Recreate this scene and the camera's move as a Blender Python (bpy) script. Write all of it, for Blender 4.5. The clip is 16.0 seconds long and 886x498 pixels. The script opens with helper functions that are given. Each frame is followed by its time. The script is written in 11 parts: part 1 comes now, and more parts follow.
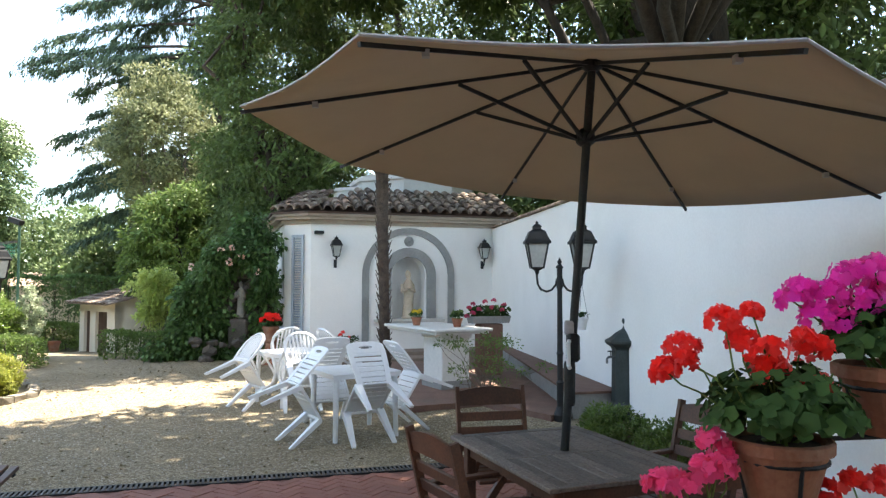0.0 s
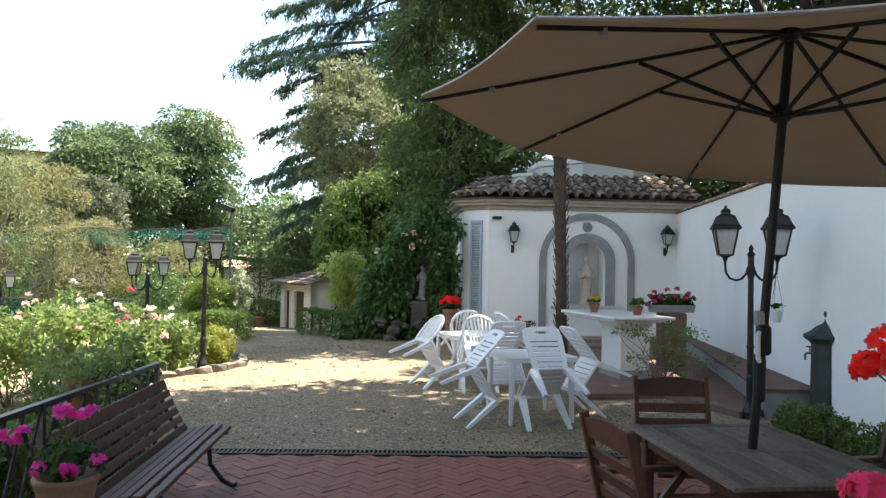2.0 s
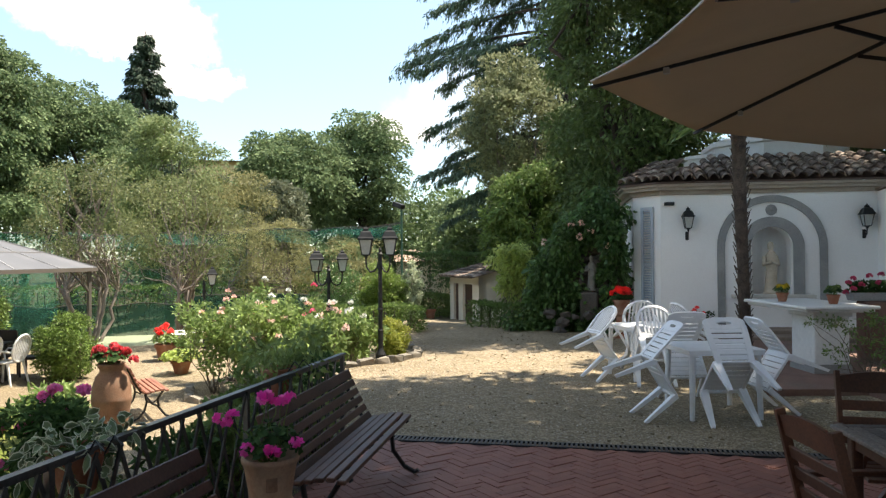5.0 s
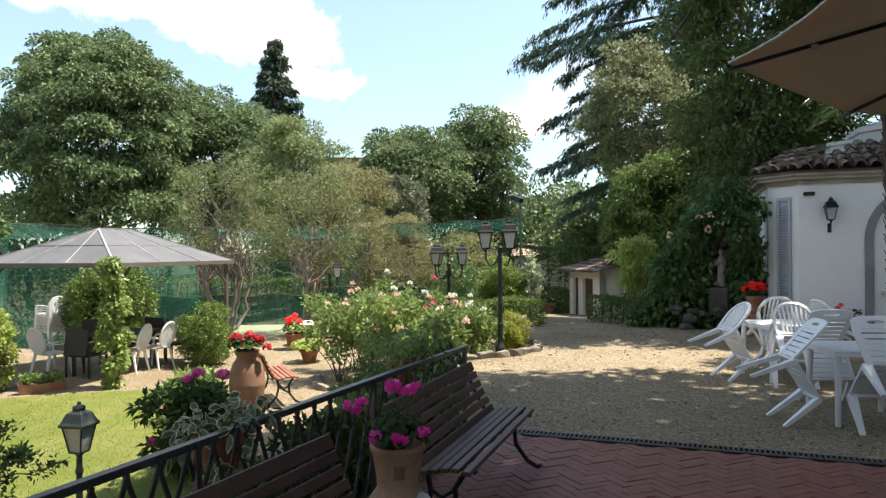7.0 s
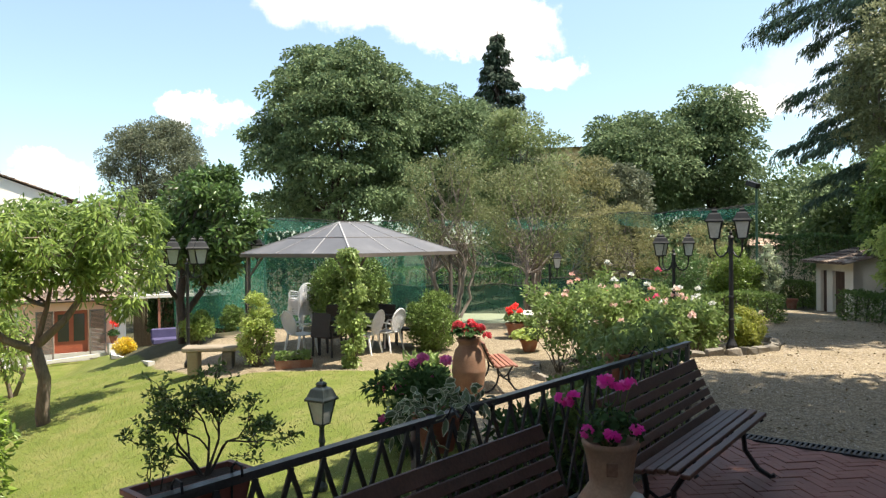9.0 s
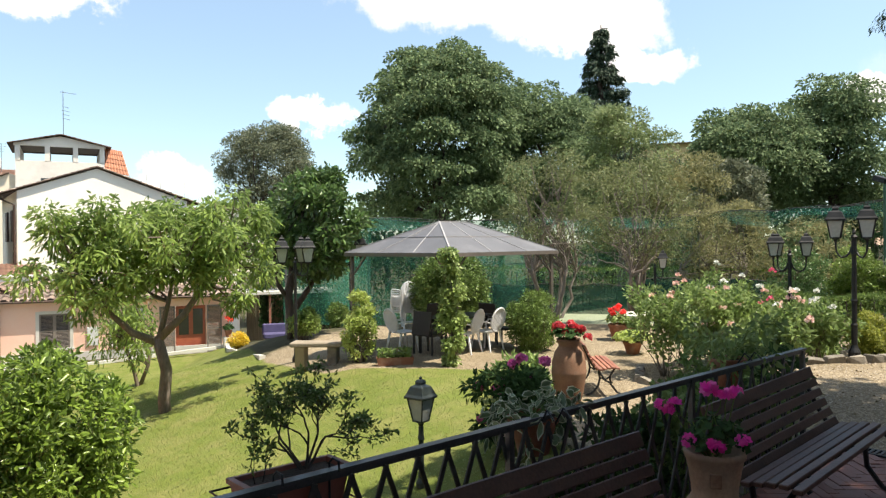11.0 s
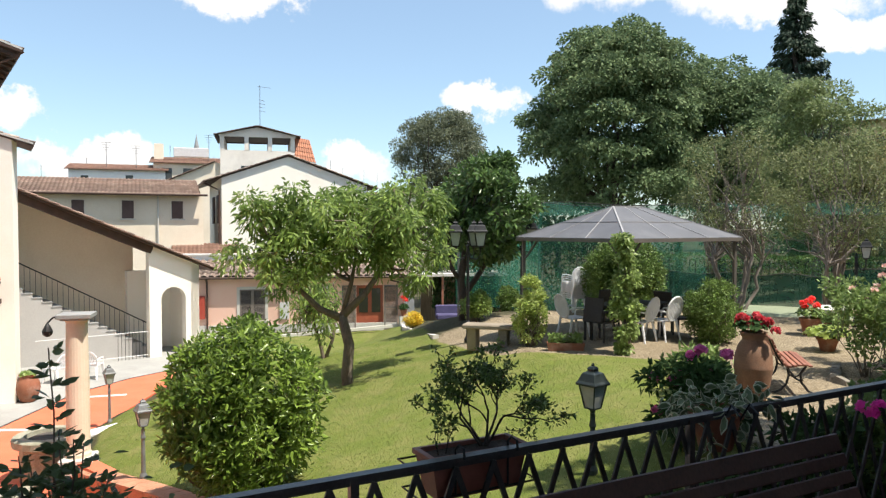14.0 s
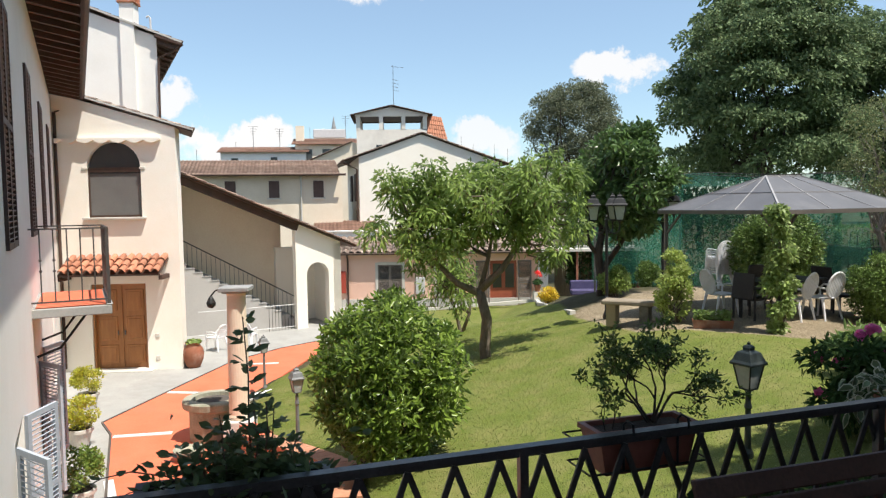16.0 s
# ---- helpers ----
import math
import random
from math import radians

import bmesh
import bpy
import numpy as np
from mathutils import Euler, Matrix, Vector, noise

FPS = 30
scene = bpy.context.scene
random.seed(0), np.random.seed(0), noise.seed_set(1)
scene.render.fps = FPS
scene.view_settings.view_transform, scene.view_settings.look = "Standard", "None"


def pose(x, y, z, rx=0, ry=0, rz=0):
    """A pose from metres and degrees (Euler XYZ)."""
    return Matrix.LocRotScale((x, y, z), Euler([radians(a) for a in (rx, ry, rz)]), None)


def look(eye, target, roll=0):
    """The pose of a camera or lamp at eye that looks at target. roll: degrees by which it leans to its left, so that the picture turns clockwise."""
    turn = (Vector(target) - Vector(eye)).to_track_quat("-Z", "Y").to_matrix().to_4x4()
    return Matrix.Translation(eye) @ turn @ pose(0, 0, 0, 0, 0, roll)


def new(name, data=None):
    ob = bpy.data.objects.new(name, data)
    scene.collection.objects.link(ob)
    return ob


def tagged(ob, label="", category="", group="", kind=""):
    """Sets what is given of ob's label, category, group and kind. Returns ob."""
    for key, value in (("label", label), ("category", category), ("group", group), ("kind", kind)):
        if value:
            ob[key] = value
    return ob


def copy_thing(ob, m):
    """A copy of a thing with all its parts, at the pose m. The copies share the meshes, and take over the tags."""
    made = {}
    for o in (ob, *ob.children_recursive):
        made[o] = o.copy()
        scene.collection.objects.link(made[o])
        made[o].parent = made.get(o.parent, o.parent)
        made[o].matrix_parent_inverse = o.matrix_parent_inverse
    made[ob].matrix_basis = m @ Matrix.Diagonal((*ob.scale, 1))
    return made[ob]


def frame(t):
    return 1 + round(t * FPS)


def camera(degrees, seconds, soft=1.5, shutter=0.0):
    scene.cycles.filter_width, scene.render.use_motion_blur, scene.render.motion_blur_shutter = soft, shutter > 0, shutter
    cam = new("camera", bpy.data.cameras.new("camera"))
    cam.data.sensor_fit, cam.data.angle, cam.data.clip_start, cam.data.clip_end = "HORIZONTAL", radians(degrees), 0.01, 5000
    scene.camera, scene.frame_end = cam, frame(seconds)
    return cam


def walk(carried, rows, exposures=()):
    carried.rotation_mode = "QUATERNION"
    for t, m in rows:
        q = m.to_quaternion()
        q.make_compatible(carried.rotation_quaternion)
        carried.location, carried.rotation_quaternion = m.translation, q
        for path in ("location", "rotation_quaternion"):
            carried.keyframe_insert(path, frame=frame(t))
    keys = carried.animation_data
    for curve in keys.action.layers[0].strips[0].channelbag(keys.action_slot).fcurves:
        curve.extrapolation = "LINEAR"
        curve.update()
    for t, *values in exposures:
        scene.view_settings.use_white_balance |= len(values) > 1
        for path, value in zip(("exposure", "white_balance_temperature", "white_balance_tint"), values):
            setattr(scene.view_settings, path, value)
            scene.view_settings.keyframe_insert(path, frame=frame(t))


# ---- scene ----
cam = camera(63.32, 16.0, 1.3)
PATH = [
    (0.0, pose(0.000, 0.000, 1.700, 92.60, -0.15, -0.00)),
    (0.5, pose(0.000, -0.002, 1.701, 92.40, -0.39, 2.64)),
    (1.0, pose(0.000, -0.010, 1.698, 92.20, -0.23, 5.89)),
    (1.5, pose(0.003, -0.007, 1.695, 91.85, -0.30, 9.69)),
    (2.0, pose(0.014, -0.018, 1.690, 91.33, -1.03, 14.09)),
    (2.5, pose(0.019, -0.015, 1.691, 90.95, -0.74, 17.76)),
    (3.0, pose(0.020, -0.021, 1.690, 90.82, -0.16, 20.99)),
    (3.5, pose(0.020, -0.021, 1.690, 90.79, -0.03, 23.24)),
    (4.0, pose(0.017, -0.027, 1.690, 90.83, 0.21, 24.21)),
    (6.5, pose(-0.086, -0.024, 1.687, 90.20, 0.35, 33.87)),
    (7.0, pose(-0.076, -0.022, 1.680, 90.20, 0.40, 36.55)),
    (7.5, pose(-0.059, -0.009, 1.691, 89.94, 0.57, 41.66)),
    (8.0, pose(-0.046, 0.001, 1.695, 89.65, 0.55, 47.43)),
    (8.5, pose(-0.036, 0.010, 1.696, 89.62, 0.60, 50.90)),
    (9.0, pose(-0.037, 0.018, 1.688, 89.58, 0.58, 54.12)),
    (11.5, pose(-0.005, 0.048, 1.704, 89.46, 0.44, 64.65)),
    (12.0, pose(0.012, 0.033, 1.706, 89.29, 0.28, 67.61)),
    (12.5, pose(0.018, 0.027, 1.706, 89.14, 0.16, 69.85)),
    (13.0, pose(0.032, 0.004, 1.711, 88.88, 0.21, 72.04)),
    (13.5, pose(0.031, 0.001, 1.708, 88.66, -0.07, 73.85)),
    (14.0, pose(0.020, -0.015, 1.707, 88.37, 0.01, 75.67)),
    (14.5, pose(0.009, -0.035, 1.703, 87.86, 0.29, 78.16)),
    (15.0, pose(-0.006, -0.051, 1.701, 87.52, 0.43, 81.59)),
    (15.5, pose(-0.006, -0.103, 1.706, 87.24, 0.61, 83.75)),
    (16.0, pose(-0.008, -0.144, 1.698, 86.50, 0.90, 86.01)),
]
walk(cam, PATH, [(0.0, 2.66, 7300, 10), (2.0, 2.25, 7250, 10), (4.0, 1.8, 7350, 10), (7.0, 1.54, 7200, 10), (9.0, 1.41, 7050, 10), (12.5, 1.18, 7200, 10), (14.5, 0.99, 6650, 10), (16.0, 0.87, 6650, 10)])

# ---- world, sun ----
SUN_DIR = Vector((0.30, 0.36, 1.0)).normalized()
world = bpy.data.worlds.new("sky")
scene.world = world
world.use_nodes = True
wn, wl = world.node_tree.nodes, world.node_tree.links
wn.clear()
w_out = wn.new("ShaderNodeOutputWorld")
w_bg = wn.new("ShaderNodeBackground")
w_sky = wn.new("ShaderNodeTexSky")
w_sky.sky_type = "NISHITA"
w_sky.sun_disc = False
w_sky.sun_elevation = math.asin(SUN_DIR.z)
w_sky.sun_rotation = math.atan2(SUN_DIR.x, SUN_DIR.y)
w_sky.dust_density = 0.4
w_sky.altitude = 600
w_sky.ozone_density = 0.9
w_bg.inputs["Strength"].default_value = 0.12
# fair-weather clouds: each a heap of puffs round one direction (x, y, z, half width, density)
CLOUDS = ((-0.83, 0.46, 0.335, 0.16, 1.0), (-0.745, 0.60, 0.29, 0.10, 1.0), (-0.70, 0.66, 0.24, 0.07, 0.9), (-0.94, 0.30, 0.175, 0.055, 0.9), (-0.485, 0.856, 0.175, 0.058, 1.0), (-0.985, 0.135, 0.085, 0.062, 0.8),
          (-0.955, -0.01, 0.31, 0.10, 1.0), (-0.972, -0.20, 0.085, 0.066, 1.0), (-0.94, -0.30, 0.14, 0.06, 0.9), (-0.36, 0.90, 0.20, 0.16, 0.3),
          (0.5, 0.3, 0.6, 0.35, 1.0), (0.2, -0.7, 0.5, 0.4, 1.0), (-0.3, -0.3, 0.85, 0.3, 0.9), (0.8, -0.4, 0.4, 0.3, 1.0))
w_tc = wn.new("ShaderNodeTexCoord")
w_noise = wn.new("ShaderNodeTexNoise")
w_noise.inputs["Scale"].default_value = 9.0
w_noise.inputs["Detail"].default_value = 9.0
w_noise.inputs["Roughness"].default_value = 0.62
w_bend = wn.new("ShaderNodeVectorMath")
w_bend.operation = "MULTIPLY_ADD"
w_bend.inputs[1].default_value = (0.22, 0.22, 0.16)
wl.new(w_tc.outputs["Generated"], w_noise.inputs["Vector"])
wl.new(w_noise.outputs["Color"], w_bend.inputs[0])
wl.new(w_tc.outputs["Generated"], w_bend.inputs[2])
w_flat = wn.new("ShaderNodeVectorMath")
w_flat.operation = "MULTIPLY"
w_flat.inputs[1].default_value = (1, 1, 2.3)
wl.new(w_bend.outputs[0], w_flat.inputs[0])
w_all = None
for cx, cy, cz, cr, dens in CLOUDS:
    w_d = wn.new("ShaderNodeVectorMath")
    w_d.operation = "DISTANCE"
    w_d.inputs[1].default_value = (cx + 0.11, cy + 0.11, (cz + 0.08) * 2.3)
    wl.new(w_flat.outputs[0], w_d.inputs[0])
    w_r = wn.new("ShaderNodeMapRange")
    w_r.interpolation_type = "SMOOTHSTEP"
    w_r.inputs["From Min"].default_value = cr * 1.08
    w_r.inputs["From Max"].default_value = cr * 0.74
    w_r.inputs["To Max"].default_value = dens
    wl.new(w_d.outputs["Value"], w_r.inputs["Value"])
    if w_all is None:
        w_all = w_r.outputs[0]
    else:
        w_m = wn.new("ShaderNodeMath")
        w_m.operation = "MAXIMUM"
        wl.new(w_all, w_m.inputs[0])
        wl.new(w_r.outputs[0], w_m.inputs[1])
        w_all = w_m.outputs[0]
w_mix = wn.new("ShaderNodeMixRGB")
w_mix.inputs["Color2"].default_value = (4.6, 4.6, 4.65, 1)
wl.new(w_all, w_mix.inputs["Fac"])
w_hs = wn.new("ShaderNodeHueSaturation")
w_hs.inputs["Saturation"].default_value = 0.88
wl.new(w_sky.outputs["Color"], w_hs.inputs["Color"])
w_sep = wn.new("ShaderNodeSeparateXYZ")
w_up = wn.new("ShaderNodeValToRGB")
w_up.color_ramp.elements[0].color = (0.55, 0.635, 0.68, 1)
w_up.color_ramp.elements[1].color = (0.915, 0.98, 0.955, 1)
w_up.color_ramp.elements[1].position = 0.45
w_deep = wn.new("ShaderNodeMixRGB")
w_deep.blend_type = "MULTIPLY"
w_deep.inputs["Fac"].default_value = 1.0
wl.new(w_tc.outputs["Generated"], w_sep.inputs[0])
wl.new(w_sep.outputs["Z"], w_up.inputs["Fac"])
wl.new(w_hs.outputs["Color"], w_deep.inputs["Color1"])
wl.new(w_up.outputs["Color"], w_deep.inputs["Color2"])
wl.new(w_deep.outputs["Color"], w_mix.inputs["Color1"])
wl.new(w_mix.outputs["Color"], w_bg.inputs["Color"])
wl.new(w_bg.outputs["Background"], w_out.inputs["Surface"])

sun_data = bpy.data.lights.new("sun", "SUN")
sun_data.energy = 3.9
sun_data.angle = radians(0.53)
sun_data.color = (1.0, 0.95, 0.87)
sun = new("sun", sun_data)
sun.matrix_world = look(SUN_DIR * 60, (0, 0, 0))

# ---- materials ----


def surf(name, col, col2=None, rough=0.7, scale=4.0, fine=60.0, bump=0.15, metal=0.0, stain=None, stain_scale=0.8,
         stain_amt=0.4, rand=0.0, spec=0.5, stretch=(1, 1, 1), island=False):
    """A weathered surface: two tones mixed by coarse and fine noise, optional stains, relief, and a tone for each piece."""
    m = bpy.data.materials.new(name)
    m.use_nodes = True
    n, l = m.node_tree.nodes, m.node_tree.links
    b = n["Principled BSDF"]
    b.inputs["Roughness"].default_value = rough
    b.inputs["Metallic"].default_value = metal
    b.inputs["Specular IOR Level"].default_value = spec
    tc = n.new("ShaderNodeNewGeometry")
    mp = n.new("ShaderNodeMapping")
    mp.inputs["Scale"].default_value = stretch
    l.new(tc.outputs["Position"], mp.inputs["Vector"])
    n1 = n.new("ShaderNodeTexNoise")
    n1.inputs["Scale"].default_value = scale
    n1.inputs["Detail"].default_value = 6
    n2 = n.new("ShaderNodeTexNoise")
    n2.inputs["Scale"].default_value = fine
    n2.inputs["Detail"].default_value = 4
    for q in (n1, n2):
        l.new(mp.outputs["Vector"], q.inputs["Vector"])
    add = n.new("ShaderNodeMath")
    add.operation = "MULTIPLY_ADD"
    add.inputs[1].default_value = 0.5
    l.new(n2.outputs["Fac"], add.inputs[0])
    half = n.new("ShaderNodeMath")
    half.operation = "MULTIPLY"
    half.inputs[1].default_value = 0.5
    l.new(n1.outputs["Fac"], half.inputs[0])
    l.new(half.outputs[0], add.inputs[2])
    rp = n.new("ShaderNodeValToRGB")
    rp.color_ramp.elements[0].position = 0.36
    rp.color_ramp.elements[1].position = 0.64
    c2 = col2 or tuple(min(1, c * 1.25) for c in col)
    rp.color_ramp.elements[0].color = (*col, 1)
    rp.color_ramp.elements[1].color = (*c2, 1)
    l.new(add.outputs[0], rp.inputs["Fac"])
    out = rp.outputs["Color"]
    if stain:
        n3 = n.new("ShaderNodeTexNoise")
        n3.inputs["Scale"].default_value = stain_scale
        n3.inputs["Detail"].default_value = 8
        n3.inputs["Roughness"].default_value = 0.65
        l.new(tc.outputs["Position"], n3.inputs["Vector"])
        r3 = n.new("ShaderNodeValToRGB")
        r3.color_ramp.elements[0].position = 0.5
        r3.color_ramp.elements[1].position = 0.72
        r3.color_ramp.elements[1].color = (stain_amt, stain_amt, stain_amt, 1)
        l.new(n3.outputs["Fac"], r3.inputs["Fac"])
        mx = n.new("ShaderNodeMixRGB")
        mx.inputs["Color2"].default_value = (*stain, 1)
        l.new(r3.outputs["Color"], mx.inputs["Fac"])
        l.new(out, mx.inputs["Color1"])
        out = mx.outputs["Color"]
    if rand:
        hs = n.new("ShaderNodeHueSaturation")
        mr = n.new("ShaderNodeMapRange")
        mr.inputs["To Min"].default_value = 1 - rand
        mr.inputs["To Max"].default_value = 1 + rand
        if island:
            l.new(tc.outputs["Random Per Island"], mr.inputs["Value"])
        else:
            oi = n.new("ShaderNodeObjectInfo")
            l.new(oi.outputs["Random"], mr.inputs["Value"])
        l.new(mr.outputs[0], hs.inputs["Value"])
        l.new(out, hs.inputs["Color"])
        out = hs.outputs["Color"]
    l.new(out, b.inputs["Base Color"])
    if bump:
        bp = n.new("ShaderNodeBump")
        bp.inputs["Strength"].default_value = bump
        bp.inputs["Distance"].default_value = 0.02
        l.new(add.outputs[0], bp.inputs["Height"])
        l.new(bp.outputs["Normal"], b.inputs["Normal"])
    return m


def leafy(name, col, col2, trans=0.35, rough=0.45, var=0.35):
    """Leaves: each one has its own tone, lets some light through and shines a little."""
    m = bpy.data.materials.new(name)
    m.use_nodes = True
    n, l = m.node_tree.nodes, m.node_tree.links
    b = n["Principled BSDF"]
    b.inputs["Roughness"].default_value = rough
    b.inputs["Specular IOR Level"].default_value = 0.35
    g = n.new("ShaderNodeNewGeometry")
    rp = n.new("ShaderNodeValToRGB")
    rp.color_ramp.elements[0].color = (*col, 1)
    rp.color_ramp.elements[1].color = (*col2, 1)
    nz = n.new("ShaderNodeTexNoise")
    nz.inputs["Scale"].default_value = 0.7
    nz.inputs["Detail"].default_value = 3
    l.new(g.outputs["Position"], nz.inputs["Vector"])
    ma = n.new("ShaderNodeMath")
    ma.operation = "MULTIPLY_ADD"
    ma.inputs[1].default_value = 0.6
    l.new(g.outputs["Random Per Island"], ma.inputs[0])
    mb = n.new("ShaderNodeMath")
    mb.operation = "MULTIPLY_ADD"
    mb.inputs[1].default_value = 1.2
    mb.inputs[2].default_value = -0.4
    l.new(nz.outputs["Fac"], mb.inputs[0])
    l.new(mb.outputs[0], ma.inputs[2])
    l.new(ma.outputs[0], rp.inputs["Fac"])
    l.new(rp.outputs["Color"], b.inputs["Base Color"])
    t = n.new("ShaderNodeBsdfTranslucent")
    hs = n.new("ShaderNodeHueSaturation")
    hs.inputs["Saturation"].default_value = 0.72
    hs.inputs["Value"].default_value = 1.3
    l.new(rp.outputs["Color"], hs.inputs["Color"])
    l.new(hs.outputs["Color"], t.inputs["Color"])
    mx = n.new("ShaderNodeMixShader")
    mx.inputs["Fac"].default_value = trans
    l.new(b.outputs["BSDF"], mx.inputs[1])
    l.new(t.outputs["BSDF"], mx.inputs[2])
    l.new(mx.outputs["Shader"], n["Material Output"].inputs["Surface"])
    return m


# ---- mesh tools ----
HEAD = radians(14.5)                     # the terrace's own heading


def place(x, y, z=0, head=0.0):
    """A pose at a spot, turned by a heading in degrees."""
    return pose(x, y, z, 0, 0, head)


def thing(name, m, label, category, group="", kind=""):
    ob = new(name)
    ob.empty_display_size = 0.1
    ob.matrix_world = m
    return tagged(ob, label, category, group, kind)


def part(name, bm, material, parent=None, label="", smooth=False):
    """Link a bmesh as one mesh object, under a thing or under a part."""
    me = bpy.data.meshes.new(name)
    bmesh.ops.recalc_face_normals(bm, faces=bm.faces)
    bm.to_mesh(me)
    bm.free()
    if smooth:
        me.polygons.foreach_set("use_smooth", [True] * len(me.polygons))
    me.materials.append(material)
    ob = new(name, me)
    if parent:
        ob.parent = parent
    if label:
        ob["label"] = label
    return ob


def pieces(name, bm, material, parent, label=""):
    """Link every separate piece of a bmesh as a part of its own."""
    bm.verts.ensure_lookup_table()
    seen = set()
    out = []
    for v0 in bm.verts:
        if v0 in seen:
            continue
        stack, group = [v0], []
        seen.add(v0)
        while stack:
            v = stack.pop()
            group.append(v)
            for e in v.link_edges:
                w = e.other_vert(v)
                if w not in seen:
                    seen.add(w)
                    stack.append(w)
        one = bmesh.new()
        made = {v: one.verts.new(v.co) for v in group}
        for f in {f for v in group for f in v.link_faces}:
            one.faces.new([made[v] for v in f.verts])
        out.append(part(name, one, material, parent, label))
    bm.free()
    return out


def solo(name, bm, material, label, category, group="", kind="", m=None, smooth=False):
    ob = part(name, bm, material, None, "", smooth)
    if m is not None:
        ob.matrix_world = m
    return tagged(ob, label, category, group, kind)


def box(bm, c, s, rot=None, bevel=0.0):
    mat = Matrix.Translation(c) @ (rot.to_4x4() if rot else Matrix()) @ Matrix.Diagonal((*s, 1))
    r = bmesh.ops.create_cube(bm, size=1, matrix=mat)
    if bevel:
        es = {e for v in r["verts"] for e in v.link_edges}
        bmesh.ops.bevel(bm, geom=list(es), offset=bevel, segments=1, affect="EDGES")
    return bm


def boxes(*items, bevel=0.0):
    bm = bmesh.new()
    for it in items:
        box(bm, *it, bevel=bevel)
    return bm


def beam(bm, p, q, w, h, up=(0, 0, 1)):
    """A bar of rectangular section from p to q; h along up."""
    p, q = Vector(p), Vector(q)
    d = q - p
    y = d.normalized()
    x = y.cross(Vector(up))
    if x.length < 1e-4:
        x = Vector((1, 0, 0))
    x.normalize()
    z = x.cross(y)
    rot = Matrix((x, y, z)).transposed()
    return box(bm, (p + q) / 2, (w, d.length, h), rot)


def tube(bm, pts, radii, seg=8, cap=True):
    """A round tube through points; one radius or one each."""
    pts = [Vector(p) for p in pts]
    if not hasattr(radii, "__len__"):
        radii = [radii] * len(pts)
    rings = []
    ref = None
    for i, p in enumerate(pts):
        d = (pts[min(i + 1, len(pts) - 1)] - pts[max(i - 1, 0)]).normalized()
        if ref is None:
            ref = d.orthogonal().normalized()
        ref = (ref - d * ref.dot(d))
        ref = ref.normalized() if ref.length > 1e-5 else d.orthogonal().normalized()
        o = d.cross(ref)
        rings.append([bm.verts.new(p + (ref * math.cos(a) + o * math.sin(a)) * radii[i])
                      for a in (2 * math.pi * k / seg for k in range(seg))])
    for a, b in zip(rings, rings[1:]):
        for k in range(seg):
            bm.faces.new((a[k], a[(k + 1) % seg], b[(k + 1) % seg], b[k]))
    if cap:
        bm.faces.new(rings[0][::-1])
        bm.faces.new(rings[-1])
    return bm


def lathe(bm, prof, seg=20, at=(0, 0, 0), sx=1.0, sy=1.0, twist=0.0):
    """A turned shape from (radius, height) rows."""
    rings = []
    for r, z in prof:
        rings.append([bm.verts.new((at[0] + sx * r * math.cos(2 * math.pi * k / seg + twist),
                                    at[1] + sy * r * math.sin(2 * math.pi * k / seg + twist), at[2] + z)) for k in range(seg)])
    for a, b in zip(rings, rings[1:]):
        for k in range(seg):
            bm.faces.new((a[k], a[(k + 1) % seg], b[(k + 1) % seg], b[k]))
    bm.faces.new(rings[0][::-1])
    bm.faces.new(rings[-1])
    return bm


def prism(bm, outline, depth_vec):
    """Extrude a flat outline of 3D points along a vector."""
    d = Vector(depth_vec)
    a = [bm.verts.new(p) for p in outline]
    b = [bm.verts.new(Vector(p) + d) for p in outline]
    n = len(a)
    bm.faces.new(a)
    bm.faces.new(b[::-1])
    for i in range(n):
        bm.faces.new((a[i], b[i], b[(i + 1) % n], a[(i + 1) % n]))
    return bm


def fast_mesh(name, co, faces_n, idx, material):
    """A mesh from numpy arrays; all faces have faces_n corners."""
    me = bpy.data.meshes.new(name)
    nv, nf = len(co), len(idx) // faces_n
    me.vertices.add(nv)
    me.vertices.foreach_set("co", np.asarray(co, np.float32).ravel())
    me.loops.add(nf * faces_n)
    me.loops.foreach_set("vertex_index", np.asarray(idx, np.int32).ravel())
    me.polygons.add(nf)
    me.polygons.foreach_set("loop_start", np.arange(0, nf * faces_n, faces_n, dtype=np.int32))
    me.update(calc_edges=True)
    me.materials.append(material)
    return me


